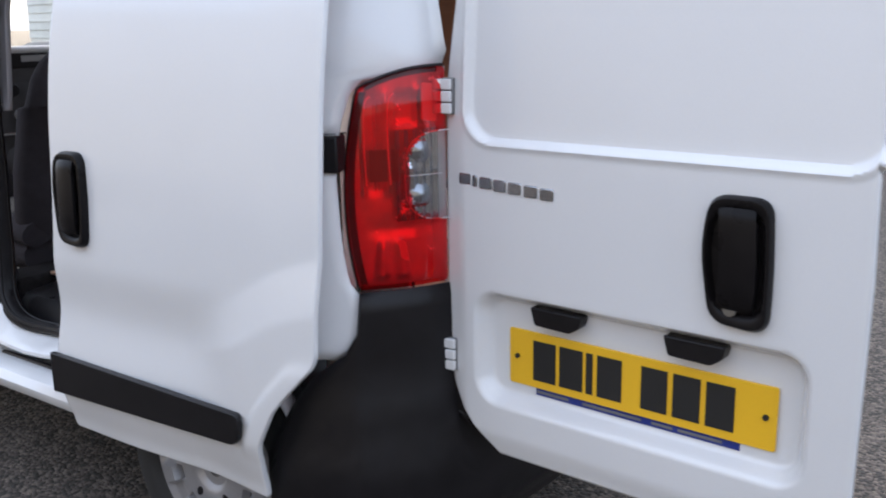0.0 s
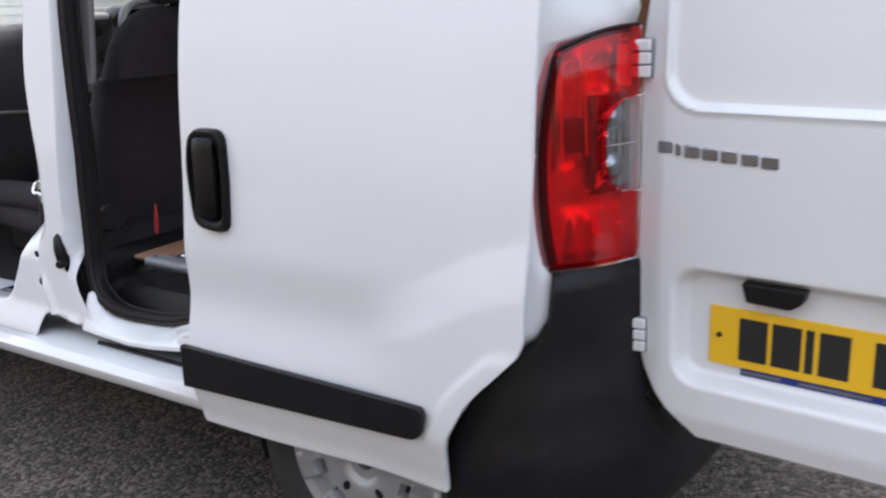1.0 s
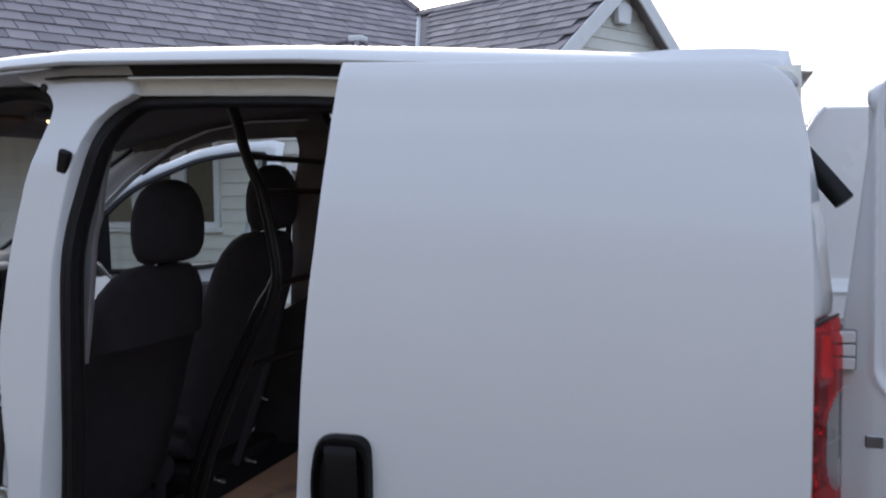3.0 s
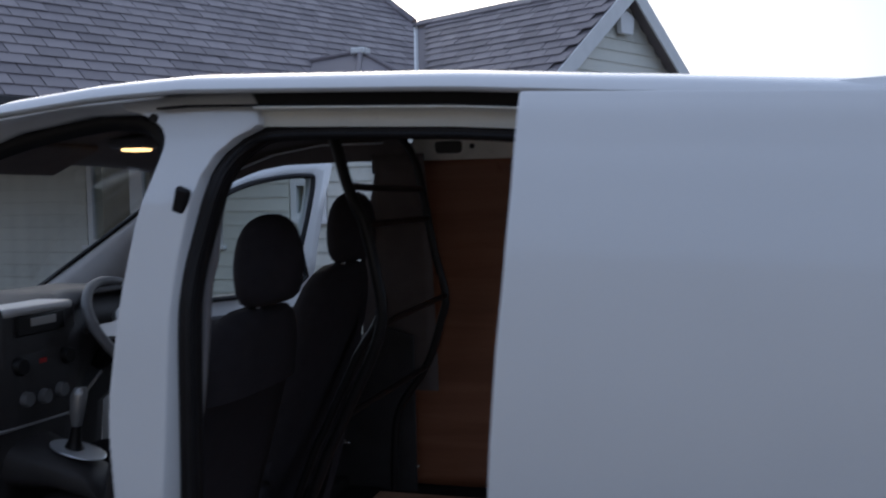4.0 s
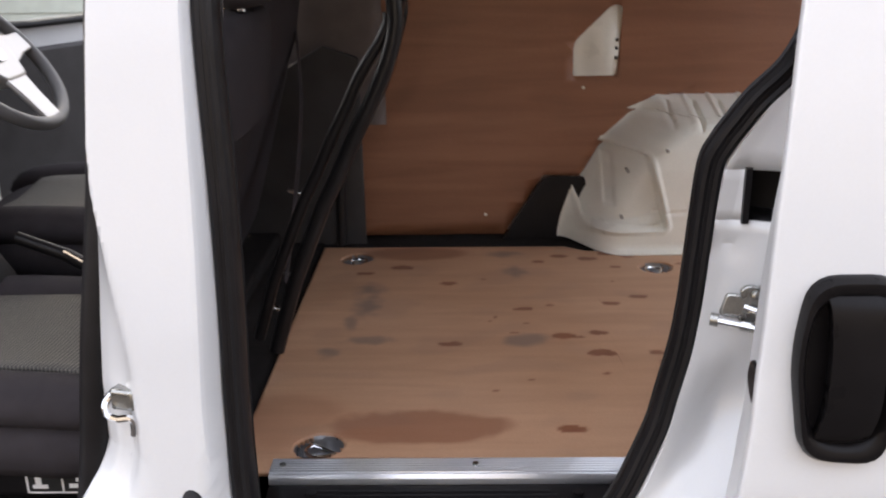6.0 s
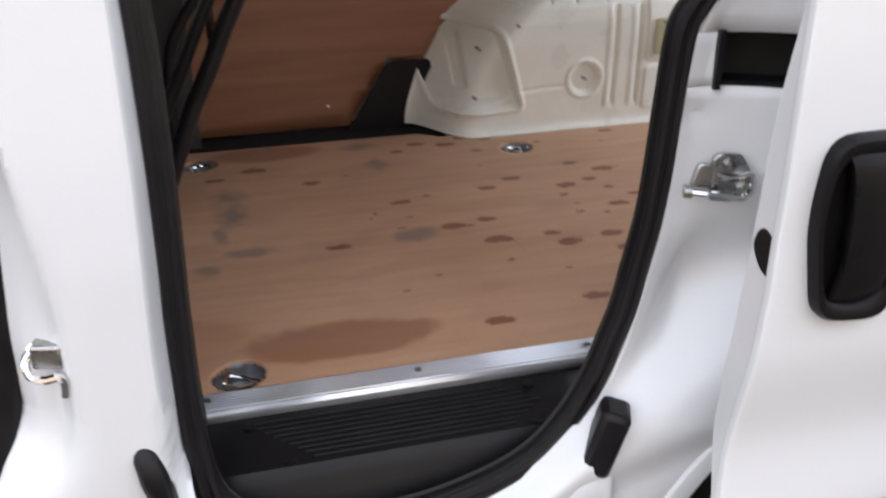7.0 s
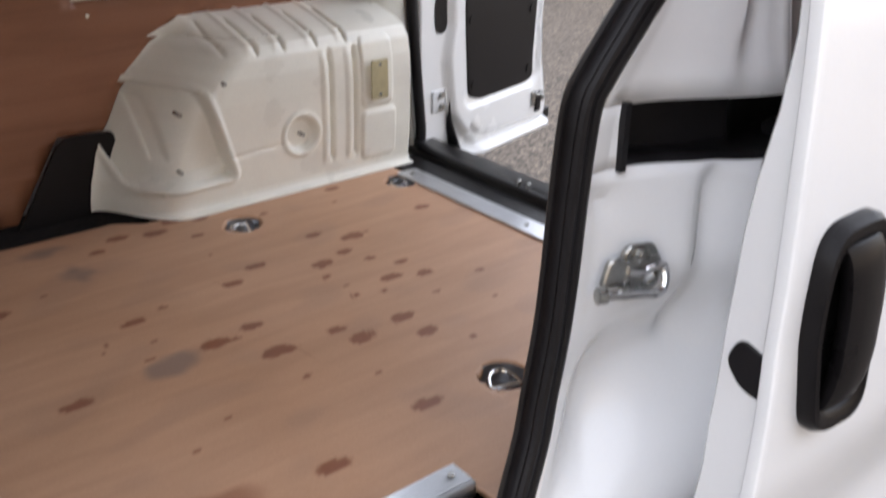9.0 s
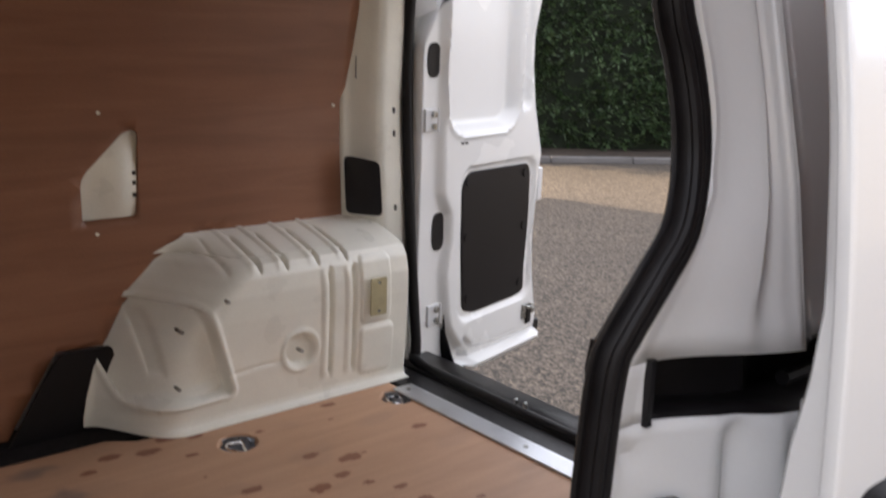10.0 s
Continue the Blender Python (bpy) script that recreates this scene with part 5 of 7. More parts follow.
wet, scuff = floor.data.attributes.new("wet", "FLOAT", "POINT"), floor.data.attributes.new("scuff", "FLOAT", "POINT")
wv, sv = [], []
for v in floor.data.vertices:
    x, y = v.co.x, v.co.y
    wob = noise.noise(Vector((x * 40, y * 40, 3.1)))
    fine = noise.noise(Vector((x * 9, y * 14, 8.7)))
    best = 0.0
    for a, b, k in SPOTS:
        d = math.hypot((x - a) / (0.0205 * k), (y - b) / (0.0115 * k)) + 0.4 * wob
        best = max(best, 0.88 * smooth((1.12 - d) / 0.2))
    big = math.hypot((x - 0.2 + 0.15 * (y - 0.32)) / 0.17, (y - 0.315) / 0.055) + 0.3 * fine + 0.12 * wob
    best = max(best, 0.6 * smooth((1.1 - big) / 0.3))
    edge = math.hypot((x - 0.16) / 0.16, (y - 1.19) / 0.05) + 0.3 * fine
    best = max(best, 0.55 * smooth((1.1 - edge) / 0.4))
    edge = math.hypot((x + 0.02) / 0.12, (y - 0.33) / 0.1) + 0.4 * fine
    best = max(best, 0.35 * smooth((1.1 - edge) / 0.6))
    wv.append(best)
    sc = 0.0
    for a, b, p, q in SCUFFS:
        d = math.hypot((x - a) / p, (y - b) / q) + 0.5 * fine + 0.4 * wob
        sc = max(sc, 0.52 * smooth((1.1 - d) / 0.8))
    sv.append(min(0.7, sc + 0.10 * smooth((fine - 0.15) / 0.3)))
wet.data.foreach_set("value", wv)
scuff.data.foreach_set("value", sv)


def lashing_ring(x, y, turn):
    bm = bmesh.new()
    n = 28
    prof = [(0.0425, 0.5605), (0.0415, 0.5612), (0.0405, 0.5605), (0.039, 0.548), (0.034, 0.533), (0.0, 0.532)]
    add_grid(bm, [[(x + r * math.cos(a), y + r * math.sin(a), z) for r, z in prof] for a in np.linspace(0, math.tau, n + 1)])
    cup = part("lashing_point", bm, CUP, van, "recessed steel lashing point")
    d = Vector((math.cos(turn), math.sin(turn), 0))
    e = Vector((-d.y, d.x, 0))
    c = Vector((x, y, 0.553)) - d * 0.012
    arc = [c + d * 0.036 * math.sin(a) - e * 0.024 * math.cos(a) + Vector((0, 0, 0.006 * math.sin(a))) for a in np.linspace(0, math.pi, 12)]
    bar("ring", arc, 0.0036, CHROME, cup, "bright steel ring", 8, up=(0, 0, 1))
    bar("pin", [c - e * 0.03, c + e * 0.03], 0.0042, CHROME, cup, "bright steel pin", 8, up=(0, 0, 1))


for (x, y), turn in zip(RINGS, (0.3, 2.8, -2.2, 2.6, 1.2)):
    lashing_ring(x, y, turn)


def ribbed_strip(name, p0, p1, width, up, n=6):
    """An edge trim with fine ridges along it and a turned-down nose."""
    p0, p1 = Vector(p0), Vector(p1)
    d = (p1 - p0).normalized()
    s = d.cross(Vector((0, 0, 1))) * up
    sec = [(0.0, 0.0)]
    for k in range(n):
        a, b = width * k / n, width * (k + 1) / n
        sec += [(a + 0.001, 0.0015), (a + 0.0015, 0.0035), (b - 0.0015, 0.0035), (b - 0.001, 0.0015)]
    sec += [(width + 0.004, 0.002), (width + 0.007, -0.004), (width + 0.007, -0.02)]
    bm = bmesh.new()
    add_grid(bm, [[p + s * a + Vector((0, 0, b)) for a, b in sec] for p in (p0, lerp(p0, p1, 0.5), p1)])
    o = part(name, bm, ALU, van, "ribbed aluminium edge trim", thick=0.0015, sharp=25)
    for f in (0.03, 0.53, 0.97):
        bm = bmesh.new()
        c = lerp(p0, p1, f) + s * width * 0.5 + Vector((0, 0, 0.004))
        add_tube(bm, [c, c + Vector((0, 0, 0.0025))], 0.005, 10, up=(1, 0, 0))
        part("screw", bm, STEEL, o, "steel screw")


ribbed_strip("edge_trim", (-0.01, 0.208, 0.566), (0.592, 0.208, 0.566), 0.04, 1)
ribbed_strip("edge_trim", (1.178, 0.25, 0.567), (1.178, 1.112, 0.567), 0.05, 1)
# black step well below the side door
bm = bmesh.new()
well_x = table((0.44, 0.28), (0.46, 0.34), (0.50, 0.42), (0.53, 0.455), (0.56, 0.50), (0.6, 0.52))
steps = [(0.166, 0.552), (0.155, 0.548), (0.11, 0.542), (0.06, 0.536), (0.045, 0.52), (0.035, 0.47), (0.02, 0.452), (-0.012, 0.452)]
add_grid(bm, [[(lerp(-0.01, well_x(z) + lerp(0.03, 0.09, smooth((z - 0.49) / 0.03)), u), y, z) for u in np.linspace(0, 1, 12)] for y, z in steps])
well = part("step_well", bm, BLACKP, van, "black ribbed plastic step well", thick=0.004)
for k in range(9):
    y = 0.146 - k * 0.0095
    bar("rib", [(0.06 + 0.01 * k, y, 0.5495 - k * 0.0012), (0.47 - 0.012 * abs(k - 4), y, 0.5495 - k * 0.0012)], 0.002, BLACKP, well, n=6)
for x, y, z in ((0.462, 0.138, 0.55), (0.108, 0.066, 0.539), (0.45, 0.066, 0.539), (0.06, 0.138, 0.55)):
    bm = bmesh.new()
    add_tube(bm, [(x, y, z), (x, y, z + 0.004)], 0.008, 12, up=(1, 0, 0))
    part("fixing", bm, RUBBER, well, "black screw")

# far plywood wall, with its cut-out
wall_y = table((0.5, 1.345), (0.9, 1.37), (1.2, 1.375), (1.62, 1.32))
cut = rounded([(0.577, 0.984, 0), (0.690, 0.984, 0), (0.700, 1.162, 0), (0.672, 1.162, 0), (0.577, 1.07, 0)], [0.006, 0.012, 0.02, 0.012, 0.02])
outer = [(-0.05, 0.565), (0.40, 0.565), (0.505, 0.725), (0.60, 0.722), (0.613, 0.74), (0.647, 0.80), (0.70, 0.85), (0.751, 0.89), (0.83, 0.937), (1.21, 0.925), (1.225, 1.15), (1.232, 1.45), (1.225, 1.605), (0.3, 1.605), (-0.05, 1.605)]
bm = bmesh.new()
ov = [bm.verts.new((x, 0, z)) for x, z in outer]
cv = [bm.verts.new((p[0], 0, p[1])) for p in cut]
es = [bm.edges.new((a[i], a[(i + 1) % len(a)])) for a in (ov, cv) for i in range(len(a))]
bmesh.ops.triangle_fill(bm, use_beauty=True, use_dissolve=False, edges=es)
for z in np.linspace(0.60, 1.58, 36):
    bmesh.ops.bisect_plane(bm, geom=bm.verts[:] + bm.edges[:] + bm.faces[:], plane_co=(0, 0, float(z)), plane_no=(0, 0, 1))
for x in np.linspace(0.0, 1.2, 25):
    bmesh.ops.bisect_plane(bm, geom=bm.verts[:] + bm.edges[:] + bm.faces[:], plane_co=(float(x), 0, 0), plane_no=(1, 0, 0))
for v in bm.verts:
    v.co.y = wall_y(v.co.z)
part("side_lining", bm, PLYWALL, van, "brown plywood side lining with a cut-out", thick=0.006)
bm = bmesh.new()
add_grid(bm, [[(x, wall_y(z) + 0.012 + 0.035 * smooth(1 - math.hypot((x - 0.66) / 0.07, (z - 1.05) / 0.12)) * -0.6, z) for x in np.linspace(0.53, 0.74, 14)] for z in np.linspace(0.94, 1.2, 16)])
part("inner_pressing", bm, CREAM, van, "cream painted body pressing", thick=0.003)
for x, z in ((0.693, 1.03), (0.694, 1.075), (0.693, 1.055)):
    bm = bmesh.new()
    add_tube(bm, [(x - 0.006, wall_y(z) - 0.004, z - 0.004), (x - 0.006, wall_y(z) - 0.004, z + 0.004)], 0.004, 8, up=(1, 0, 0))
    part("edge_clip", bm, INK, van, "dark clip")
for x, z in ((0.605, 0.955), (0.02, 0.62), (0.35, 0.62), (0.02, 1.55), (0.6, 1.56), (1.18, 1.2), (0.62, 1.2)):
    bm = bmesh.new()
    add_tube(bm, [(x, wall_y(z) - 0.006, z), (x, wall_y(z) - 0.002, z)], 0.004, 8, up=(0, 0, 1))
    part("lining_screw", bm, CREAM, van, "pale screw head")
plate("arch_flap", rounded([(0.395, 1.325, 0.555), (0.505, 1.335, 0.728), (0.612, 1.335, 0.724), (0.64, 1.325, 0.555)], [0.004, 0.03, 0.01, 0.004]), (0, 0.01, 0), BLACKP, van, "black plastic arch flap", 0.003)
box("lower_side", (0.27, 1.33, 0.53), (0.72, 0.18, 0.05), CARPET, van, "black lower side", 0.004)
# outer right side closing the shell
bm = bmesh.new()
add_grid(bm, [[(x, 2 * YC - skin_y(z) - rear_in(x), z) for x in np.linspace(-0.1, end_x(z) if z > 1.2 else 1.458, 24)] for z in np.linspace(0.36, 1.66, 40)])
add_grid(bm, [[(x, 2 * YC - y, z) for y, z in sec] for x in (-1.15, -0.6, 0.0, 0.6)])
add_grid(bm, [[(x, 2 * YC - jamb_y(z) - 0.01, z) for x in np.linspace(pil_f(z), -0.03, 6)] for z in np.linspace(0.46, 1.665, 20)])
part("body_side", bm, WHITE, van, thick=0.004)
bm = bmesh.new()
add_grid(bm, [[(x, 2 * YC - jamb_y(z) - 0.085, z) for x in np.linspace(pil_f(z), 0.09, 8)] for z in np.linspace(0.5, 1.62, 20)])
part("pillar_trim", bm, LINER, van, "brown grey pillar trim", thick=0.004)

# top rail over the lining with its slots
bm = bmesh.new()
add_grid(bm, [[(x, y, z) for y, z in ((1.345, 1.60), (1.318, 1.602), (1.311, 1.61), (1.305, 1.668), (1.27, 1.688), (1.1, 1.70))] for x in np.linspace(0.04, 1.4, 12)])
rail = part("top_rail", bm, CREAM, van, "cream painted roof rail", thick=0.003)
for x in (0.155, 0.465, 0.78, 1.09):
    bm = bmesh.new()
    add_prism(bm, [(x + p[0], 1.306 - 0.1 * p[1], 1.639 + p[1]) for p in rounded([(-0.042, -0.019, 0), (0.042, -0.019, 0), (0.045, 0.019, 0), (-0.045, 0.019, 0)], 0.014)], (0, -0.002, 0))
    part("rail_slot", bm, INK, rail, "dark rounded slot")
    bm = bmesh.new()
    add_tube(bm, [(x + 0.075, 1.308, 1.64), (x + 0.075, 1.303, 1.64)], 0.008, 10, up=(0, 0, 1))
    part("rail_hole", bm, INK, rail, "dark round hole")


# wheel box pressings
def wheel_box(sgn):
    Y = lambda y: y if sgn > 0 else 2 * YC - y
    bm = bmesh.new()
    nose = table((0.0, 0.540), (0.02, 0.541), (0.06, 0.549), (0.12, 0.571), (0.2, 0.608), (0.27, 0.66), (0.32, 0.72), (0.345, 0.78), (0.36, 0.86))
    rows = []
    T = np.linspace(0, 1, 300 if sgn > 0 else 60)
    # a flange on the floor, the side face, then over the shoulder and back to the wall
    prof = [(1.158, 0.566), (1.170, 0.5675), (1.177, 0.572), (1.180, 0.585), (1.178, 0.61), (1.174, 0.66), (1.172, 0.72), (1.17, 0.78), (1.172, 0.83), (1.18, 0.865), (1.197, 0.888), (1.225, 0.90), (1.26, 0.91), (1.30, 0.92), (1.34, 0.928), (1.38, 0.935)]
    fine = []
    for a, b in zip(prof, prof[1:]):
        n = max(2, int(math.hypot(b[0] - a[0], b[1] - a[1]) / 0.0045)) if sgn > 0 else 3
        for k in range(n):
            fine.append((lerp(a[0], b[0], k / n), lerp(a[1], b[1], k / n)))
    fine.append(prof[-1])
    for py, pz in fine:
        row = []
        for u in T:
            h = max(0.0, pz - 0.567)
            xs = nose(h) if pz < 0.90 else 0.72 + (pz - 0.90) * 2.2
            x = lerp(xs, 1.26, u ** 1.1)
            # the front curls round to the wall
            curl = smooth((0.17 - (x - nose(min(h, 0.33)))) / 0.17)
            y = lerp(py, lerp(1.322, 1.368, smooth((pz - 0.60) / 0.26)) if sgn > 0 else 1.325, curl ** 1.7)
            z = pz
            top = smooth((pz - 0.868) / 0.02)
            side = smooth((pz - 0.605) / 0.02) * smooth((0.872 - pz) / 0.03)
            for xr in (0.752, 0.815, 0.878, 0.942, 1.02, 1.095):
                z -= 0.013 * top * (1 - curl) ** 1.2 * smooth((1.335 - py) / 0.03) * smooth(1 - abs(x - xr) / 0.0075)
                z += 0.004 * top * (1 - curl) * smooth(1 - abs(x - xr + 0.016) / 0.011)
            for xr in (1.045, 1.108):
                y += 0.013 * side * smooth(1 - abs(x - xr) / 0.0085)
                y -= 0.005 * side * smooth(1 - abs(x - xr + 0.018) / 0.012)
            # a raised field behind the plated bracket, and another below it
            for x0, z0, w, h2 in ((1.165, 0.80, 0.04, 0.075), (1.17, 0.655, 0.045, 0.055)):
                y -= 0.007 * smooth((0.004 - rrect(x, z, x0, z0, w, h2, 0.012)) / 0.006)
            dd = math.hypot(x - 0.965, z - 0.69)
            y += 0.014 * smooth((0.039 - dd) / 0.007) - 0.005 * smooth(1 - abs(dd - 0.045) / 0.008)
            # the stepped pocket near its front: a slanted edge, a slot and a bulging ledge
            pk = rrect(x - (z - 0.7) * -0.28, z, 0.682, 0.722, 0.098, 0.092, 0.012)
            y += 0.030 * smooth((0.004 - pk) / 0.008) - 0.006 * smooth(1 - abs(pk - 0.008) / 0.01)
            y += 0.014 * smooth((0.016 - abs(x - 0.665)) / 0.007) * smooth((z - 0.67) / 0.015) * smooth((0.80 - z) / 0.015)
            y -= 0.014 * smooth(1 - abs(z - 0.627 - 0.12 * (x - 0.66)) / 0.02) * smooth((x - 0.58) / 0.05) * smooth((0.80 - x) / 0.04)
            if 0.765 < x < 0.925:
                y += 0.004 * smooth(1 - abs(z - 0.668 - (x - 0.76) * 0.05) / 0.0055)
            row.append((x + (0.15 * (1 - u) if sgn < 0 else 0), Y(y), z))
        rows.append(row)
    add_grid(bm, rows)
    o = part("wheel_box", bm, CREAM, van, "cream painted wheel box pressing", thick=0.003, sharp=60)
    if sgn > 0:
        plate("plated_bracket", rounded([(1.138, 1.152, 0.742), (1.182, 1.152, 0.742), (1.182, 1.152, 0.83), (1.138, 1.152, 0.83)], 0.004), (0, -0.003, 0), BRASSP, o, "yellow plated bracket")
        for x, z in ((0.965, 0.69), (0.79, 0.83), (1.160, 0.752), (1.160, 0.82), (0.69, 0.655), (0.70, 0.775)):
            bm = bmesh.new()
            add_tube(bm, [(x, 1.22, z), (x, 1.1475 if x > 1.1 else 1.165 if x > 0.75 else 1.19, z)], 0.0042, 8, up=(0, 0, 1))
            part("stud", bm, STEEL, o, "steel stud")


wheel_box(1)
wheel_box(-1)

# right rear corner post, seal and black cover
post_in = table((0.6, -0.02), (0.75, -0.005), (0.9, 0.006), (1.2, 0.03), (1.6, 0.014))


def post_y(x, z):
    s = (x - 1.20) / 0.135
    return 1.372 - 0.075 * smooth(s / 0.6) - 0.02 * s + post_in(z) * s


bm = bmesh.new()
add_grid(bm, [[(x, post_y(x, z), z) for x in np.linspace(1.20, 1.335, 12)] for z in np.linspace(0.56, 1.62, 24)])
add_grid(bm, [[(lerp(1.335, 1.40, s), post_y(1.335, z) + 0.09 * s, z) for s in np.linspace(0, 1, 5)] for z in np.linspace(0.56, 1.62, 24)])
part("rear_post", bm, CREAM, van, "cream painted rear post", thick=0.004)
bm = bmesh.new()
add_grid(bm, [[(lerp(1.20, 1.40, s), 2 * YC - (1.372 - 0.09 * smooth(s / 0.6) + 0.05 * s - 0.04 * max(0, z - 1.2)), z) for s in np.linspace(0, 1, 12)] for z in np.linspace(0.56, 1.62, 24)])
part("rear_post", bm, CREAM, van, "cream painted rear post", thick=0.004)
plate("post_cover", rounded([(1.186, 1.322, 0.948), (1.262, 1.288, 0.938), (1.252, 1.290, 1.07), (1.178, 1.322, 1.088)], 0.016), (0.004, -0.006, 0), BLACKP, van, "black post cover")
bm = bmesh.new()
add_prism(bm, [(1.228 + 0.022 * math.cos(a), 1.352 - 0.01 * math.cos(a), 1.29 + 0.026 * math.sin(a)) for a in np.linspace(-math.pi / 2, math.pi / 2, 12)], (0, -0.004, 0))
part("post_grommet", bm, BLACKP, van, "black grommet")
for z in (1.19, 1.135, 0.955):
    box("post_slot", (1.308, post_y(1.308, z) - 0.002, z), (0.006, 0.006, 0.014), INK, van, "dark slot", 0.001)
rl = [(1.345, 1.238, 0.62), (1.345, 1.272, 0.9), (1.345, 1.296, 1.2), (1.342, 1.29, 1.45), (1.33, 1.22, 1.57), (1.33, 1.0, 1.60), (1.33, 0.4, 1.60), (1.33, 0.2, 1.57), (1.34, 0.15, 1.45), (1.345, 0.132, 1.2), (1.345, 0.13, 0.9), (1.345, 0.135, 0.62), (1.33, 0.19, 0.574), (1.32, 0.4, 0.57), (1.32, 1.0, 0.57), (1.33, 1.21, 0.574)]
bar("door_seal", spline(rl, 4, True), 0.014, RUBBER, van, "black rubber opening seal", 10, True, 1.0, (1, 0, 0))
box("rear_sill", (1.275, YC, 0.556), (0.12, 1.02, 0.016), BLACKP, van, "black ribbed rear sill", 0.004)
for y in (0.86, 0.83):
    box("sill_catch", (1.325, y, 0.58), (0.012, 0.006, 0.03), STEEL, van, "steel catch", 0.002)
# roof lining
bm = bmesh.new()
add_grid(bm, [[(x, y, roof_z(x) + 0.0 - 0.03 * abs((y - YC) / 0.6) ** 3) for y in np.linspace(0.13, 1.27, 12)] for x in np.linspace(-0.78, 0.12, 12)])
part("headliner", bm, LINER, van, "brown grey felt headliner", thick=0.01)
bm = bmesh.new()
edge_z = table((-0.75, 1.47), (-0.62, 1.545), (-0.5, 1.588), (-0.4, 1.603), (-0.15, 1.607), (0.03, 1.60))
add_grid(bm, [[(x, 1.20, roof_z(x) - 0.006), (x, 1.27, roof_z(x) - 0.03), (x, 1.31, (roof_z(x) + edge_z(x)) / 2 - 0.01), (x, 1.325, edge_z(x)), (x, 1.345, edge_z(x) + 0.006)] for x in np.linspace(-0.72, 0.03, 20)])
part("headliner_edge", bm, LINER, van, "brown grey felt headliner edge", thick=0.006)
bm = bmesh.new()
add_grid(bm, [[(x, y, roof_z(x) - 0.01 + 0.012 * math.cos(x * 40)) for y in np.linspace(0.1, 1.3, 8)] for x in np.linspace(0.12, 1.42, 60)])
part("roof_inner", bm, CREAM, van, "bare painted roof inside", thick=0.003)
bm = bmesh.new()
add_box(bm, (1.36, YC, 1.59), (0.06, 1.1, 0.05))
part("rear_header", bm, WHITE, van, bevel=0.01)

# ---- cab ----


def cushion(bm, sections, n=20, sq=3.2):
    """A padded body through sections (centre, half width along y, half depth vector)."""
    rows = []
    for c, hy, dv in sections:
        c, dv = Vector(c), Vector(dv)
        row = []
        for k in range(n):
            a = k * math.tau / n
            ca, sa = math.cos(a), math.sin(a)
            f = (abs(ca) ** sq + abs(sa) ** sq) ** (-1 / sq)
            row.append(c + Vector((0, hy * ca * f, 0)) + dv * sa * f)
        rows.append(row)
    vs = add_grid(bm, rows, True)
    bm.faces.new(vs[0][::-1])
    bm.faces.new(vs[-1])
    bmesh.ops.recalc_face_normals(bm, faces=bm.faces[:])


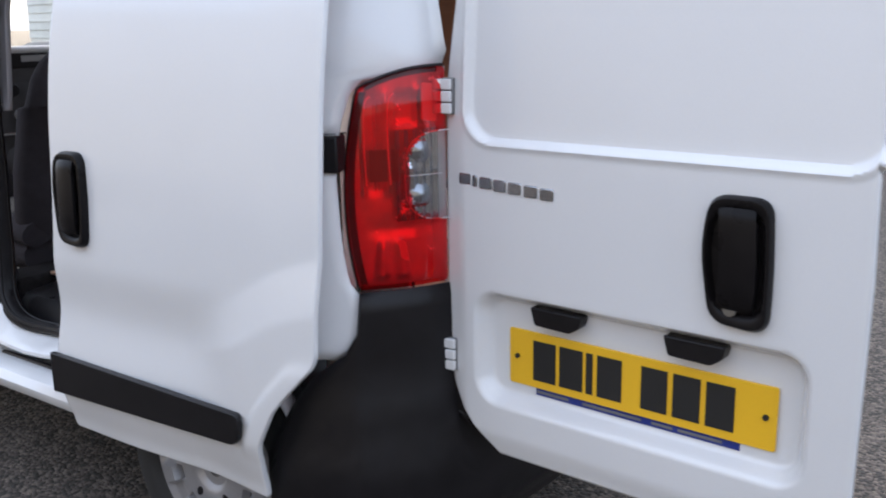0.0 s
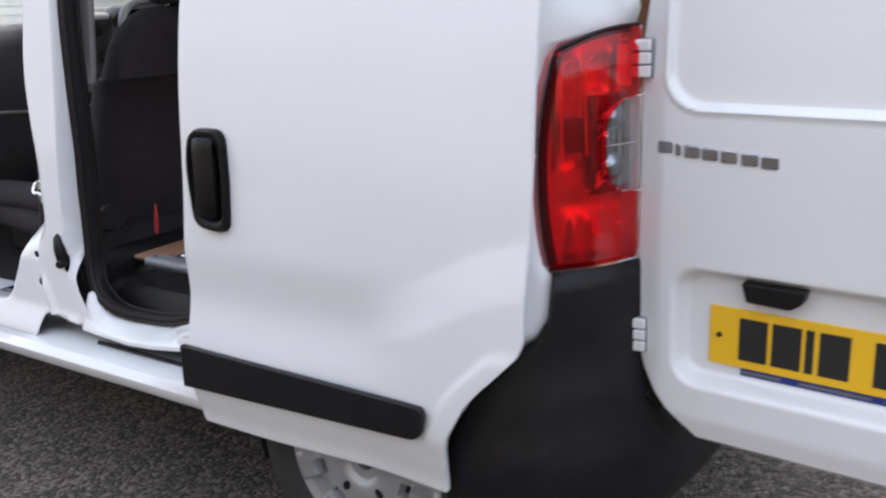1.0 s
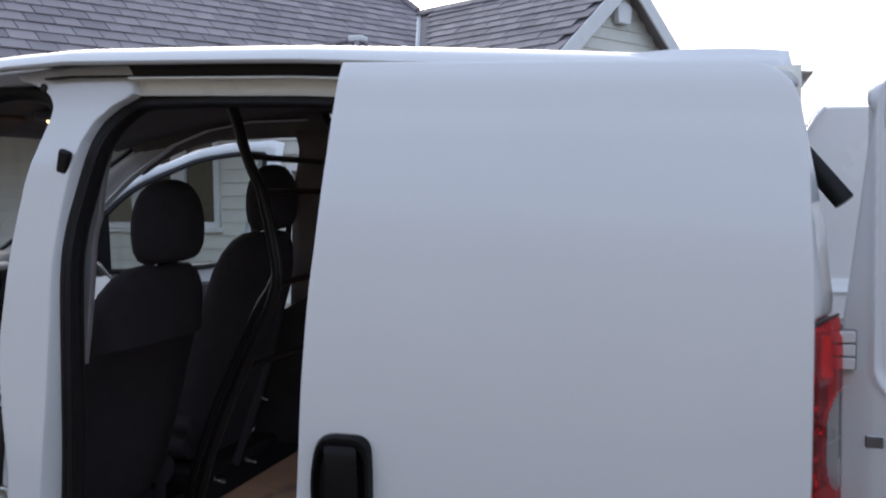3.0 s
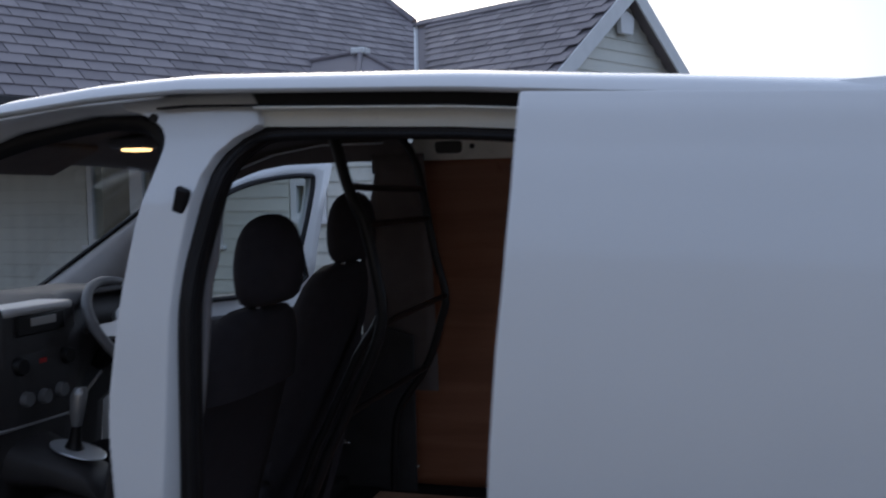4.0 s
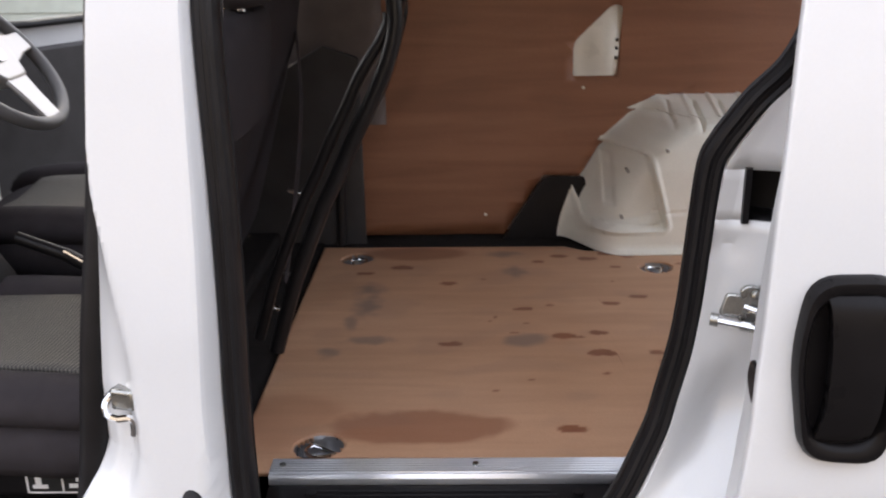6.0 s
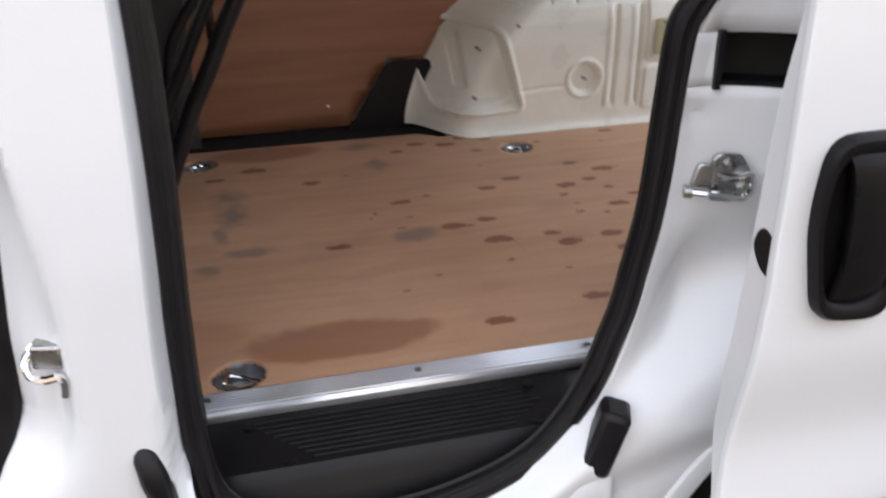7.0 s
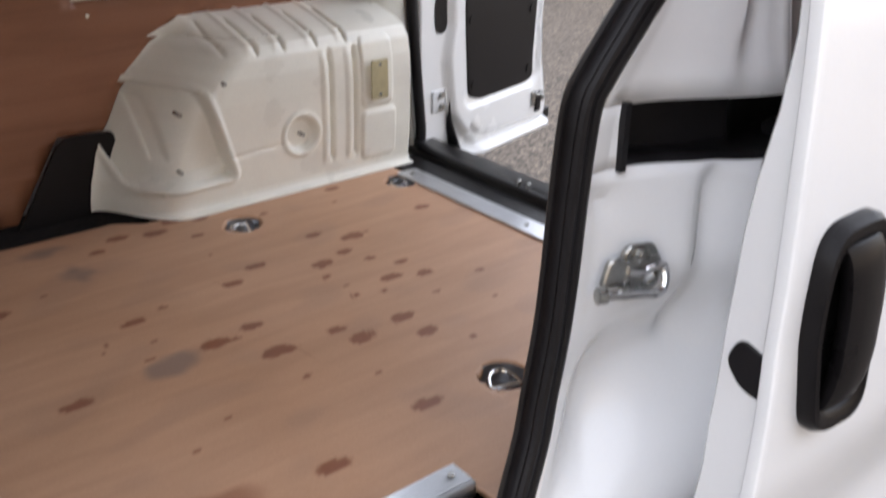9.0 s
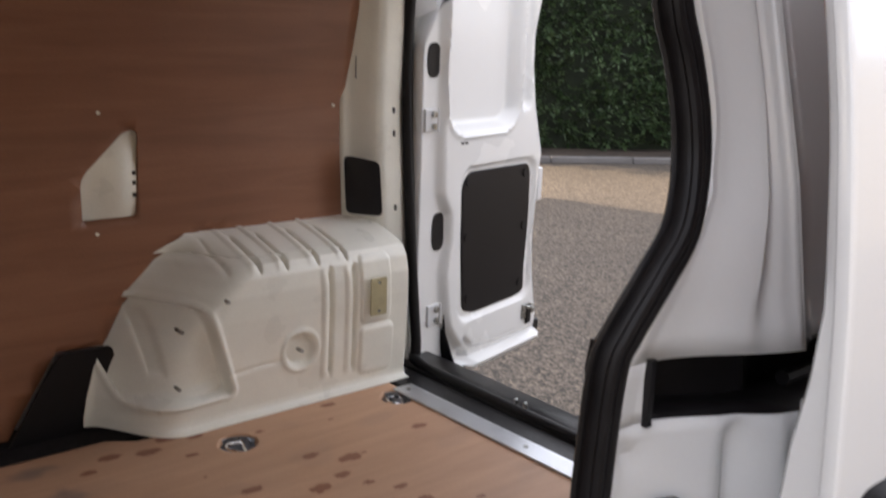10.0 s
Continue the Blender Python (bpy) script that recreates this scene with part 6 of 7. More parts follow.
def seat(y, head_z, label, dx=0.0, lift=0.0):
    """A cab seat: cushion with raised bolsters and a corded centre, backrest, headrest and base."""
    bm = bmesh.new()
    cushion(bm, [((-0.79, y, 0.61 + lift), 0.20, (0, 0, 0.05)), ((-0.77, y, 0.615 + lift), 0.235, (0, 0, 0.07)), ((-0.6, y, 0.61 + lift), 0.25, (0, 0, 0.075)), ((-0.35, y, 0.59 + lift), 0.25, (0, 0, 0.075)), ((-0.22, y, 0.585 + lift), 0.24, (0, 0, 0.06))])
    s = part("seat", bm, FABRIC, van, label, sharp=60)
    for side in (-1, 1):
        bm = bmesh.new()
        add_tube(bm, spline([(-0.80, y + side * 0.19, 0.64 + lift), (-0.77, y + side * 0.20, 0.672 + lift), (-0.6, y + side * 0.205, 0.682 + lift), (-0.4, y + side * 0.205, 0.672 + lift), (-0.2, y + side * 0.20, 0.655 + lift)], 4), 0.052, 14, flat=0.8, up=(0, 0, 1))
        part("bolster", bm, FABRIC, s, "black side bolster", sharp=60)
    bm = bmesh.new()
    add_grid(bm, [[(x, y + v * 0.155, 0.683 + lift + 0.012 * v * v + 0.006 * math.sin((x + 0.8) * 5) - 0.022 * smooth((x + 0.45) / 0.3) - 0.03 * smooth((-0.72 - x) / 0.06)) for v in np.linspace(-1, 1, 9)] for x in np.linspace(-0.77, -0.24, 16)])
    part("seat_centre", bm, FABRIC2, s, "grey corded seat centre", thick=0.008)
    bm = bmesh.new()
    top = head_z - 0.105
    cushion(bm, [((-0.26, y, 0.62), 0.21, (0.055, 0, 0)), ((-0.245, y, 0.68), 0.235, (0.07, 0, 0)), ((-0.20, y, 0.85), 0.245, (0.075, 0, 0)), ((-0.14, y, 1.05), 0.24, (0.07, 0, 0)), ((-0.115, y, top - 0.19), 0.232, (0.067, 0, 0)), ((-0.095, y, top - 0.11), 0.215, (0.062, 0, 0)), ((-0.08, y, top - 0.06), 0.19, (0.056, 0, 0)), ((-0.068, y, top - 0.025), 0.155, (0.048, 0, 0)), ((-0.06, y, top - 0.006), 0.115, (0.036, 0, 0)), ((-0.056, y, top), 0.07, (0.02, 0, 0))], 28, 2.8)
    part("backrest", bm, FABRIC, s, "black fabric backrest", sharp=60)
    bm = bmesh.new()
    hz = head_z
    prof = [(-0.102, 0.5, 0.4), (-0.098, 0.72, 0.62), (-0.088, 0.86, 0.8), (-0.065, 0.96, 0.95), (-0.03, 1.0, 1.0), (0.0, 0.99, 1.0), (0.03, 0.94, 0.95), (0.055, 0.85, 0.86), (0.075, 0.72, 0.72), (0.089, 0.55, 0.54), (0.098, 0.33, 0.32), (0.101, 0.12, 0.12)]
    cushion(bm, [((-0.03, y, hz + dz), 0.13 * a, (0.058 * b, 0, 0.01 * b)) for dz, a, b in prof], 28, 2.15)
    h = part("headrest", bm, FABRIC, s, "black headrest", sharp=80)
    for dy in (-0.05, 0.05):
        bar("post", [(-0.045, y + dy, top - 0.03), (-0.035, y + dy, hz - 0.08)], 0.006, CHROME, h, n=8)
    bm = bmesh.new()
    add_box(bm, (-0.5, y, 0.54), (0.5, 0.40, 0.12))
    part("base", bm, BLACKP, s, "black plastic seat base", bevel=0.02)
    if dx:
        for o in (s, *s.children, *h.children):
            for v in o.data.vertices:
                v.co.x += dx
    return s


seat1 = seat(0.425, 1.352, "black and grey fabric passenger seat", 0.0, 0.0)
seat(1.085, 1.405, "black and grey fabric driver seat", -0.055, 0.07)
lab = plate("warning_label", [(-0.42, 0.222, 0.50), (-0.24, 0.222, 0.50), (-0.24, 0.222, 0.545), (-0.42, 0.222, 0.545)], (0, -0.002, 0), INK, seat1, "black pictogram label with pale outlines")
for x0, x1, z0, z1 in ((-0.42, -0.24, 0.500, 0.503), (-0.42, -0.24, 0.542, 0.545), (-0.42, -0.417, 0.5, 0.545), (-0.243, -0.24, 0.5, 0.545), (-0.362, -0.359, 0.5, 0.545), (-0.302, -0.299, 0.5, 0.545), (-0.41, -0.385, 0.509, 0.516), (-0.405, -0.395, 0.516, 0.536), (-0.35, -0.312, 0.51, 0.518), (-0.338, -0.322, 0.522, 0.534), (-0.29, -0.255, 0.511, 0.519)):
    plate("label_bar", [(x0, 0.2195, z0), (x1, 0.2195, z0), (x1, 0.2195, z1), (x0, 0.2195, z1)], (0, -0.0006, 0), UPVC, lab)
bar("pull_tag", spline([(-0.12, 0.31, 0.68), (-0.105, 0.30, 0.65), (-0.112, 0.30, 0.60), (-0.125, 0.305, 0.605), (-0.12, 0.31, 0.66)], 4), 0.006, REDTAG, seat1, "red webbing pull tag", 6, flat=0.35)
for x, y, z in ((-0.11, 0.95, 0.60), (-0.10, 1.02, 0.78), (-0.1, 0.75, 0.60)):
    bm = bmesh.new()
    add_box(bm, (x, y, z), (0.036, 0.018, 0.008), pose(x, y, z, 0, 20, 25))
    part("seat_catch", bm, STEEL, van, "bright seat catch", bevel=0.003)

# cab floor, dashboard
box("floor_step", (-0.15, YC, 0.49), (0.14, 1.24, 0.14), CARPET, van, "black floor step", 0.01)
box("seat_plinth", (-0.45, 1.085, 0.51), (0.5, 0.5, 0.16), CARPET, van, "black seat plinth", 0.01)
box("cab_floor", (-0.6, YC, 0.44), (1.05, 1.30, 0.05), CARPET, van, "black cab carpet", 0.01)
box("centre_tunnel", (-0.58, YC + 0.02, 0.55), (0.52, 0.16, 0.22), DARKP, van, "dark centre tunnel", 0.03)
bm = bmesh.new()
dsec = [(-0.93, 0.52), (-0.90, 0.80), (-0.87, 0.95), (-0.865, 1.05), (-0.88, 1.12), (-0.92, 1.168), (-0.98, 1.188), (-1.15, 1.19), (-1.35, 1.15), (-1.5, 1.09), (-1.5, 0.7)]
rows = []
for y in np.linspace(0.06, 1.34, 34):
    hump = 0.036 * smooth((0.24 - abs(y - 1.0)) / 0.1)
    mid = 0.035 * smooth((0.17 - abs(y - 0.66)) / 0.04)
    row = []
    for x, z in dsec:
        k = smooth((z - 1.0) / 0.15)
        x -= 0.24 * smooth((y - 0.85) / 0.12) * smooth((1.0 - z) / 0.12) * (x > -1.2)
        row.append((x + 0.05 * (hump / 0.036) * k * (x > -1.0) + mid * (z < 1.2), y, z + hump * k * (x > -1.2)))
    rows.append(row)
add_grid(bm, rows)
dash = part("dashboard", bm, DARKP, van, "dark grey plastic dashboard", thick=0.006, sharp=60)
bm = bmesh.new()
rows = []
for y in np.linspace(0.78, 1.23, 20):
    h = 0.045 * smooth((0.23 - abs(y - 1.0)) / 0.12)
    rows.append([(-0.84, y, 1.165 + h * 1.2), (-0.85, y, 1.175 + h * 1.25), (-0.90, y, 1.187 + h * 1.1), (-1.0, y, 1.194 + h * 0.6)])
add_grid(bm, rows)
part("binnacle", bm, DARKP, dash, "grey instrument hood", thick=0.008)
bm = bmesh.new()
add_box(bm, (-0.85, 0.66, 1.115), (0.03, 0.30, 0.20))
part("centre_console", bm, DARKP, dash, "dark grey centre stack", bevel=0.012)
box("stack_hood", (-0.89, 0.655, 1.203), (0.12, 0.28, 0.026), TRIMG, dash, "pale grey centre hood", 0.012)
box("radio", (-0.834, 0.655, 1.165), (0.012, 0.19, 0.055), BLACKP, dash, "black radio with pale display", 0.004)
box("radio_display", (-0.827, 0.66, 1.172), (0.004, 0.10, 0.022), SILVERP, dash, "pale display", 0.001)
for y, z, r in ((0.56, 1.06, 0.026), (0.75, 1.06, 0.026), (0.58, 0.97, 0.022), (0.65, 0.965, 0.022), (0.72, 0.97, 0.022)):
    bm = bmesh.new()
    add_tube(bm, [(-0.845, y, z), (-0.815, y, z), (-0.812, y, z)], [r, r * 0.9, r * 0.8], 18, up=(0, 0, 1))
    part("dial", bm, BLACKP if z > 1 else GREYP, dash, "round dial")
box("hazard_button", (-0.832, 0.655, 1.062), (0.008, 0.03, 0.014), REDTAG, dash, "red button", 0.002)
bm = bmesh.new()
add_tube(bm, [(-0.86, 0.28, 1.09), (-0.84, 0.28, 1.09)], [0.055, 0.05], 20, up=(0, 0, 1))
part("air_vent", bm, BLACKP, dash, "round black air vent", bevel=0.004)
bar("dash_trim", [(-0.85, 0.2, 0.93), (-0.835, 0.5, 0.90), (-0.80, 0.72, 0.905), (-0.78, 0.84, 1.0)], 0.005, SILVERP, dash, "silver trim line", 8)
# gear lever on its console
bm = bmesh.new()
cushion(bm, [((-0.88, 0.63, 0.80), 0.11, (0, 0, 0.07)), ((-0.74, 0.63, 0.775), 0.08, (0, 0, 0.045)), ((-0.66, 0.63, 0.75), 0.065, (0, 0, 0.04)), ((-0.61, 0.63, 0.70), 0.045, (0, 0, 0.03))])
cons = part("gear_console", bm, DARKP, van, "dark gear console", sharp=60)
bm = bmesh.new()
add_prism(bm, [(-0.715 + 0.08 * math.cos(a), 0.635 + 0.055 * math.sin(a), 0.822 - 0.02 * math.cos(a)) for a in np.linspace(0, math.tau, 28, endpoint=False)], (0, 0, 0.006))
part("gear_plate", bm, ALU, cons, "silver gear plate", bevel=0.003)
bm = bmesh.new()
cushion(bm, [((-0.73, 0.635, 0.825), 0.028, (0.03, 0, 0)), ((-0.725, 0.635, 0.85), 0.016, (0.018, 0, 0)), ((-0.715, 0.635, 0.90), 0.011, (0.012, 0, 0))], 12, 2)
part("gear_gaiter", bm, BLACKP, cons, "black gaiter")
bm = bmesh.new()
cushion(bm, [((-0.716, 0.635, 0.89), 0.012, (0.013, 0, 0)), ((-0.712, 0.635, 0.93), 0.017, (0.02, 0, 0)), ((-0.705, 0.635, 0.975), 0.019, (0.024, 0, 0)), ((-0.70, 0.635, 0.995), 0.012, (0.016, 0, 0))], 14, 2.2)
part("gear_knob", bm, SILVERP, cons, "grey gear knob", sharp=80)
bar("hand_brake", [(-0.40, 0.72, 0.66), (-0.52, 0.72, 0.735), (-0.62, 0.72, 0.775)], [0.016, 0.014, 0.013], BLACKP, van, "black hand brake lever", 10)
bar("brake_trim", [(-0.42, 0.705, 0.685), (-0.52, 0.705, 0.75)], 0.005, CHROME, van, "bright strip", 8)

# steering wheel, tilted
SW = pose(-0.745, 0.985, 1.105, 0, 50, 0)
bm = bmesh.new()
add_tube(bm, [SW @ Vector((0.188 * math.cos(a), 0.188 * math.sin(a), 0)) for a in np.linspace(0, math.tau, 40, endpoint=False)], 0.0155, 12, True, up=SW.to_3x3() @ Vector((0, 0, 1)))
wheel_s = part("steering_wheel", bm, GREYP, van, "dark grey steering wheel with silver spokes")
bm = bmesh.new()
pts = rounded([(0.075, -0.06, 0), (0.075, 0.06, 0), (-0.02, 0.09, 0), (-0.085, 0.05, 0), (-0.085, -0.05, 0), (-0.02, -0.09, 0)], 0.03)
add_prism(bm, [SW @ (Vector(p) + Vector((0, 0, -0.02))) for p in pts], SW.to_3x3() @ Vector((0, 0, 0.035)))
part("hub", bm, SILVERP, wheel_s, "silver hub cover", bevel=0.012)
for a, w0, w1 in ((-0.08, 0.045, 0.024), (math.pi + 0.08, 0.045, 0.024), (math.pi / 2, 0.05, 0.036)):
    bm = bmesh.new()
    d = Vector((math.sin(a), math.cos(a), 0))
    e = Vector((d.y, -d.x, 0))
    add_prism(bm, [SW @ p for p in (d * 0.05 + e * w0, d * 0.05 - e * w0, d * 0.12 - e * lerp(w0, w1, 0.8), d * 0.186 - e * w1, d * 0.186 + e * w1, d * 0.12 + e * lerp(w0, w1, 0.8))], SW.to_3x3() @ Vector((0, 0, 0.012)))
    part("spoke", bm, SILVERP, wheel_s, "silver spoke", bevel=0.004)
bm = bmesh.new()
add_prism(bm, [SW @ Vector((0.026 * math.cos(a), 0.032 * math.sin(a), 0.016)) for a in np.linspace(0, math.tau, 20, endpoint=False)], SW.to_3x3() @ Vector((0, 0, 0.004)))
part("hub_disc", bm, CHROME, wheel_s, "plain chrome hub disc", bevel=0.002)
bar("column", [(-0.77, 0.985, 1.09), (-0.90, 0.985, 1.03)], [0.05, 0.06], BLACKP, van, "black column shroud", 14)
bar("stalk", [(-0.80, 0.95, 1.10), (-0.80, 0.84, 1.12), (-0.79, 0.79, 1.125)], [0.006, 0.008, 0.01], BLACKP, van, "black stalk", 8)
# dome lamp, lit
bm = bmesh.new()
add_box(bm, (-0.5, 0.625, 1.64), (0.10, 0.09, 0.03))
dome = part("dome_lamp", bm, GREYP, van, "lit cab dome lamp", bevel=0.01)
glow = bpy.data.materials.new("lamp_glow")
glow.use_nodes = True
gp = glow.node_tree.nodes["Principled BSDF"]
gp.inputs["Base Color"].default_value = (0.9, 0.7, 0.4, 1)
gp.inputs["Emission Color"].default_value, gp.inputs["Emission Strength"].default_value = (1, 0.55, 0.18, 1), 2.5
box("dome_lens", (-0.49, 0.62, 1.622), (0.06, 0.05, 0.008), glow, dome, "glowing amber lens", 0.003)
# sun visor
box("sun_visor", (-0.66, 0.40, 1.60), (0.16, 0.40, 0.018), LINER, van, "grey sun visor", 0.006, pose(-0.66, 0.40, 1.60, 0, -24, 0))
# windscreen and its pillar trim on the far side
bm = bmesh.new()
add_grid(bm, [[(lerp(-0.74, -1.50, f), lerp(0.14, 0.02, f) if k == 0 else (2 * YC - lerp(0.14, 0.02, f) if k == 2 else YC), lerp(1.60, 1.08, f) + (0.02 if k == 1 else 0)) for k in range(3)] for f in np.linspace(0, 1, 6)])
ws = part("windscreen", bm, SCREEN, van, "clear windscreen glass")
ws.visible_shadow = False
for side in (0, 1):
    bm = bmesh.new()
    rows = []
    for (x0, z0), (x1, z1) in (((-0.60, 1.645), (-0.50, 1.62)), ((-0.727, 1.578), (-0.66, 1.53)), ((-0.9, 1.475), (-0.80, 1.44)), ((-1.1, 1.35), (-0.93, 1.345)), ((-1.31, 1.22), (-1.01, 1.26)), ((-1.46, 1.13), (-1.05, 1.12))):
        rows.append([(x0, 1.285, z0), (lerp(x0, x1, 0.4), 1.29, lerp(z0, z1, 0.4) + 0.008), (x1, 1.325, z1)])
    add_grid(bm, [[(x, y if side else 2 * YC - y, z) for x, y, z in r] for r in rows])
    part("pillar_trim", bm, TRIMG, van, "grey windscreen pillar trim", thick=0.006)
    bar("screen_edge", [(r[0][0], r[0][1] if side else 2 * YC - r[0][1], r[0][2]) for r in rows], 0.009, RUBBER, van, "black windscreen edge", 8)
bm = bmesh.new()
add_grid(bm, [[(x, 1.33, z) for x in (-1.0, -0.98, -0.962)] for z in (0.42, 0.7, 1.0, 1.15)])
part("door_pillar", bm, CREAM, van, "cream painted door pillar", thick=0.03)
bm = bmesh.new()
add_grid(bm, [[(x - 0.03 * (z < 0.62), 1.335 - 0.01 * k, z) for k, x in enumerate((-1.002, -1.03, -1.075))] for z in (0.46, 0.6, 0.63, 0.78, 0.84)])
part("kick_panel", bm, TRIMG, van, "pale grey kick panel", thick=0.006)

# right front door, open away from the van
DA = radians(66)
DD, DO = Vector((math.cos(DA), math.sin(DA), 0)), Vector((math.sin(DA), -math.cos(DA), 0))


def fd(w, off, z):
    return Vector((-1.02, 1.40, z)) + DD * w + DO * off


glass_o = [(0.0, 1.13), (0.008, 1.22), (0.028, 1.30), (0.085, 1.352), (0.16, 1.412), (0.25, 1.462), (0.38, 1.512), (0.507, 1.555), (0.685, 1.583), (0.82, 1.588), (0.843, 1.57), (0.815, 1.45), (0.762, 1.285), (0.73, 1.13)]
frame_o = [(-0.065, 1.09), (-0.05, 1.22), (-0.015, 1.31), (0.07, 1.395), (0.165, 1.455), (0.26, 1.507), (0.385, 1.545), (0.52, 1.597), (0.69, 1.632), (0.90, 1.65), (0.962, 1.64), (0.90, 1.44), (0.856, 1.26), (0.825, 1.09)]
bm = bmesh.new()
ga, fa = [Vector((*p, 0)) for p in glass_o], [Vector((*p, 0)) for p in frame_o]
for off in (0.0, -0.04):
    add_grid(bm, [[fd(p[0], off, p[1]) for p in (a, lerp(a, b, 0.5), b)] for a, b in zip(fa, ga)])
add_grid(bm, [[fd(p[0], o2, p[1]) for p in fa] for o2 in (0.0, -0.04)])
fdoor = part("front_door", bm, WHITE, van, "white driver door, wide open", thick=0.004)
bar("window_seal", spline([fd(p[0], 0.008, p[1]) for p in ga], 3, True), 0.011, RUBBER, fdoor, "black window seal", 8, True)
bm = bmesh.new()
add_prism(bm, [fd(p[0], -0.02, p[1]) for p in ga], DO * 0.004)
gl = part("window_glass", bm, GLASS, fdoor, "clear side window")
gl.visible_shadow = False
plate("door_panel", rounded([fd(-0.04, 0.0, 0.42), fd(0.80, 0.0, 0.42), fd(0.82, 0.0, 0.7), fd(0.82, 0.0, 1.05), fd(-0.04, 0.0, 1.055)], 0.04), DO * 0.03, DARKP, fdoor, "dark inner door panel", 0.01)
plate("door_skin", rounded([fd(-0.07, -0.05, 0.38), fd(0.82, -0.05, 0.38), fd(0.84, -0.05, 0.7), fd(0.83, -0.05, 1.12), fd(-0.065, -0.05, 1.12)], 0.03), DO * 0.045, WHITE, fdoor, "", 0.01)
plate("mirror_panel", [fd(0.002, -0.005, 1.125), fd(0.09, -0.005, 1.12), fd(0.085, -0.005, 1.348), fd(0.03, -0.005, 1.30)], DO * 0.02, BLACKP, fdoor, "black mirror corner", 0.004)

# tubular half bulkhead behind the driver
prof = [(0.02, 1.67), (0.06, 1.6), (0.087, 1.485), (0.118, 1.32), (0.15, 1.185), (0.132, 1.10), (0.10, 1.0), (0.062, 0.93), (-0.015, 0.80), (-0.03, 0.57)]
PROF = spline([Vector((x, 0, z)) for x, z in prof], 5)
bulk = bar("bulkhead_frame", [(p.x, 1.255, p.z) for p in PROF], 0.0125, TUBEP, van, "black tubular half bulkhead")
inner = table((0.58, -0.075), (0.716, -0.032), (0.805, 0.005), (0.876, 0.035), (0.926, 0.062), (0.998, 0.096), (1.06, 0.128), (1.12, 0.156), (1.165, 0.172), (1.205, 0.18), (1.25, 0.177), (1.35, 0.158), (1.432, 0.138), (1.478, 0.115), (1.53, 0.095), (1.59, 0.08), (1.67, 0.055))
bar("inner_tube", [(inner(z), 0.585, z) for z in np.linspace(1.67, 0.58, 60)], 0.0145, TUBEP, bulk)
bar("brace_tube", [(inner(z) - 0.042 + 0.03 * smooth((z - 1.1) / 0.12), 0.60, z) for z in np.linspace(1.22, 0.60, 36)], 0.011, TUBEP, bulk)
for z in (1.515, 1.42, 1.18, 0.96):
    p = min(PROF, key=lambda q: abs(q.z - z))
    bar("rung", [(inner(z), 0.585, z), (lerp(inner(z), p.x, 0.2), 0.72, p.z), (p.x, 1.255, p.z)], 0.009, BLACKP, bulk, n=8, up=(0, 0, 1))
plate("lower_trim", [(-0.32, 1.30, 0.45), (0.03, 1.30, 0.45), (0.03, 1.30, 1.05), (-0.06, 1.30, 1.08), (-0.2, 1.30, 1.0)], (0, 0.012, 0), DARKP, van, "dark lower pillar trim", 0.004)
# belt
bar("seat_belt", spline([(-0.12, 1.30, 1.45), (-0.11, 1.22, 1.2), (-0.08, 1.06, 0.95), (-0.10, 0.84, 0.62)], 6), 0.022, FABRIC, van, "black seat belt", 6, flat=0.12, up=(1, 0, 0))
bar("seat_belt", spline([(-0.14, 0.10, 1.42), (-0.135, 0.105, 1.1), (-0.15, 0.10, 0.7), (-0.16, 0.12, 0.52)], 6), 0.022, FABRIC, van, "black seat belt", 6, flat=0.12, up=(0, 1, 0))

# nose of the van
bm = bmesh.new()
rows = []
for x, z, hw in ((-1.46, 1.06, 0.70), (-1.7, 1.02, 0.74), (-1.95, 0.96, 0.76), (-2.1, 0.88, 0.74), (-2.2, 0.76, 0.70), (-2.25, 0.6, 0.66), (-2.25, 0.4, 0.64), (-2.2, 0.25, 0.62)):
    rows.append([(x + 0.12 * abs(k) ** 3, YC + hw * k, z - 0.05 * abs(k) ** 3) for k in np.linspace(-1, 1, 15)])
add_grid(bm, rows)
for s in (-1, 1):
    add_grid(bm, [[(x, YC + s * (hw + d), z) for z, d in ((zt - 0.06, 0.0), (zt - 0.18, 0.05), (0.72, 0.07))] for x, zt, hw in ((-1.46, 1.06, 0.71), (-1.7, 1.02, 0.74), (-1.95, 0.96, 0.75), (-2.1, 0.88, 0.72))])
    add_grid(bm, [[(x, YC + s * 0.80, z) for z in (0.3, 0.5, 0.72, 1.0)] for x in (-1.12, -1.2, -1.26)])
part("nose", bm, WHITE, van, thick=0.004)

# ---- house ----
HU, HV, HW = Vector((0.9962, -0.0872, 0)), Vector((0.0872, 0.9962, 0)), Vector((-6.35, 8.6, 0))
TOP = 2.35  # head of the front wall


def hp(u, v, z):
    return HW + HU * u + HV * v + Vector((0, 0, z))


house = thing("house", hp(0, 0, 0), "bungalow with pale green-grey cladding and a slate roof", "house")
WIN = [(-0.12, 1.82, 1.0, 2.2), (2.75, 3.2, 1.28, 1.74)]
RP, RA = Vector((-3.69, 13.49, 4.35)), Vector((-0.2, 11.63, 4.35))
RD = (RA - RP).normalized()
RS = Vector((-RD.y, RD.x, 0))


def wp(a, s, z):
    """In the wing: along its ridge from the gable backwards, across (the drive is minus), up."""
    return RA - RD * a + RS * s + Vector((0, 0, z - RA.z))


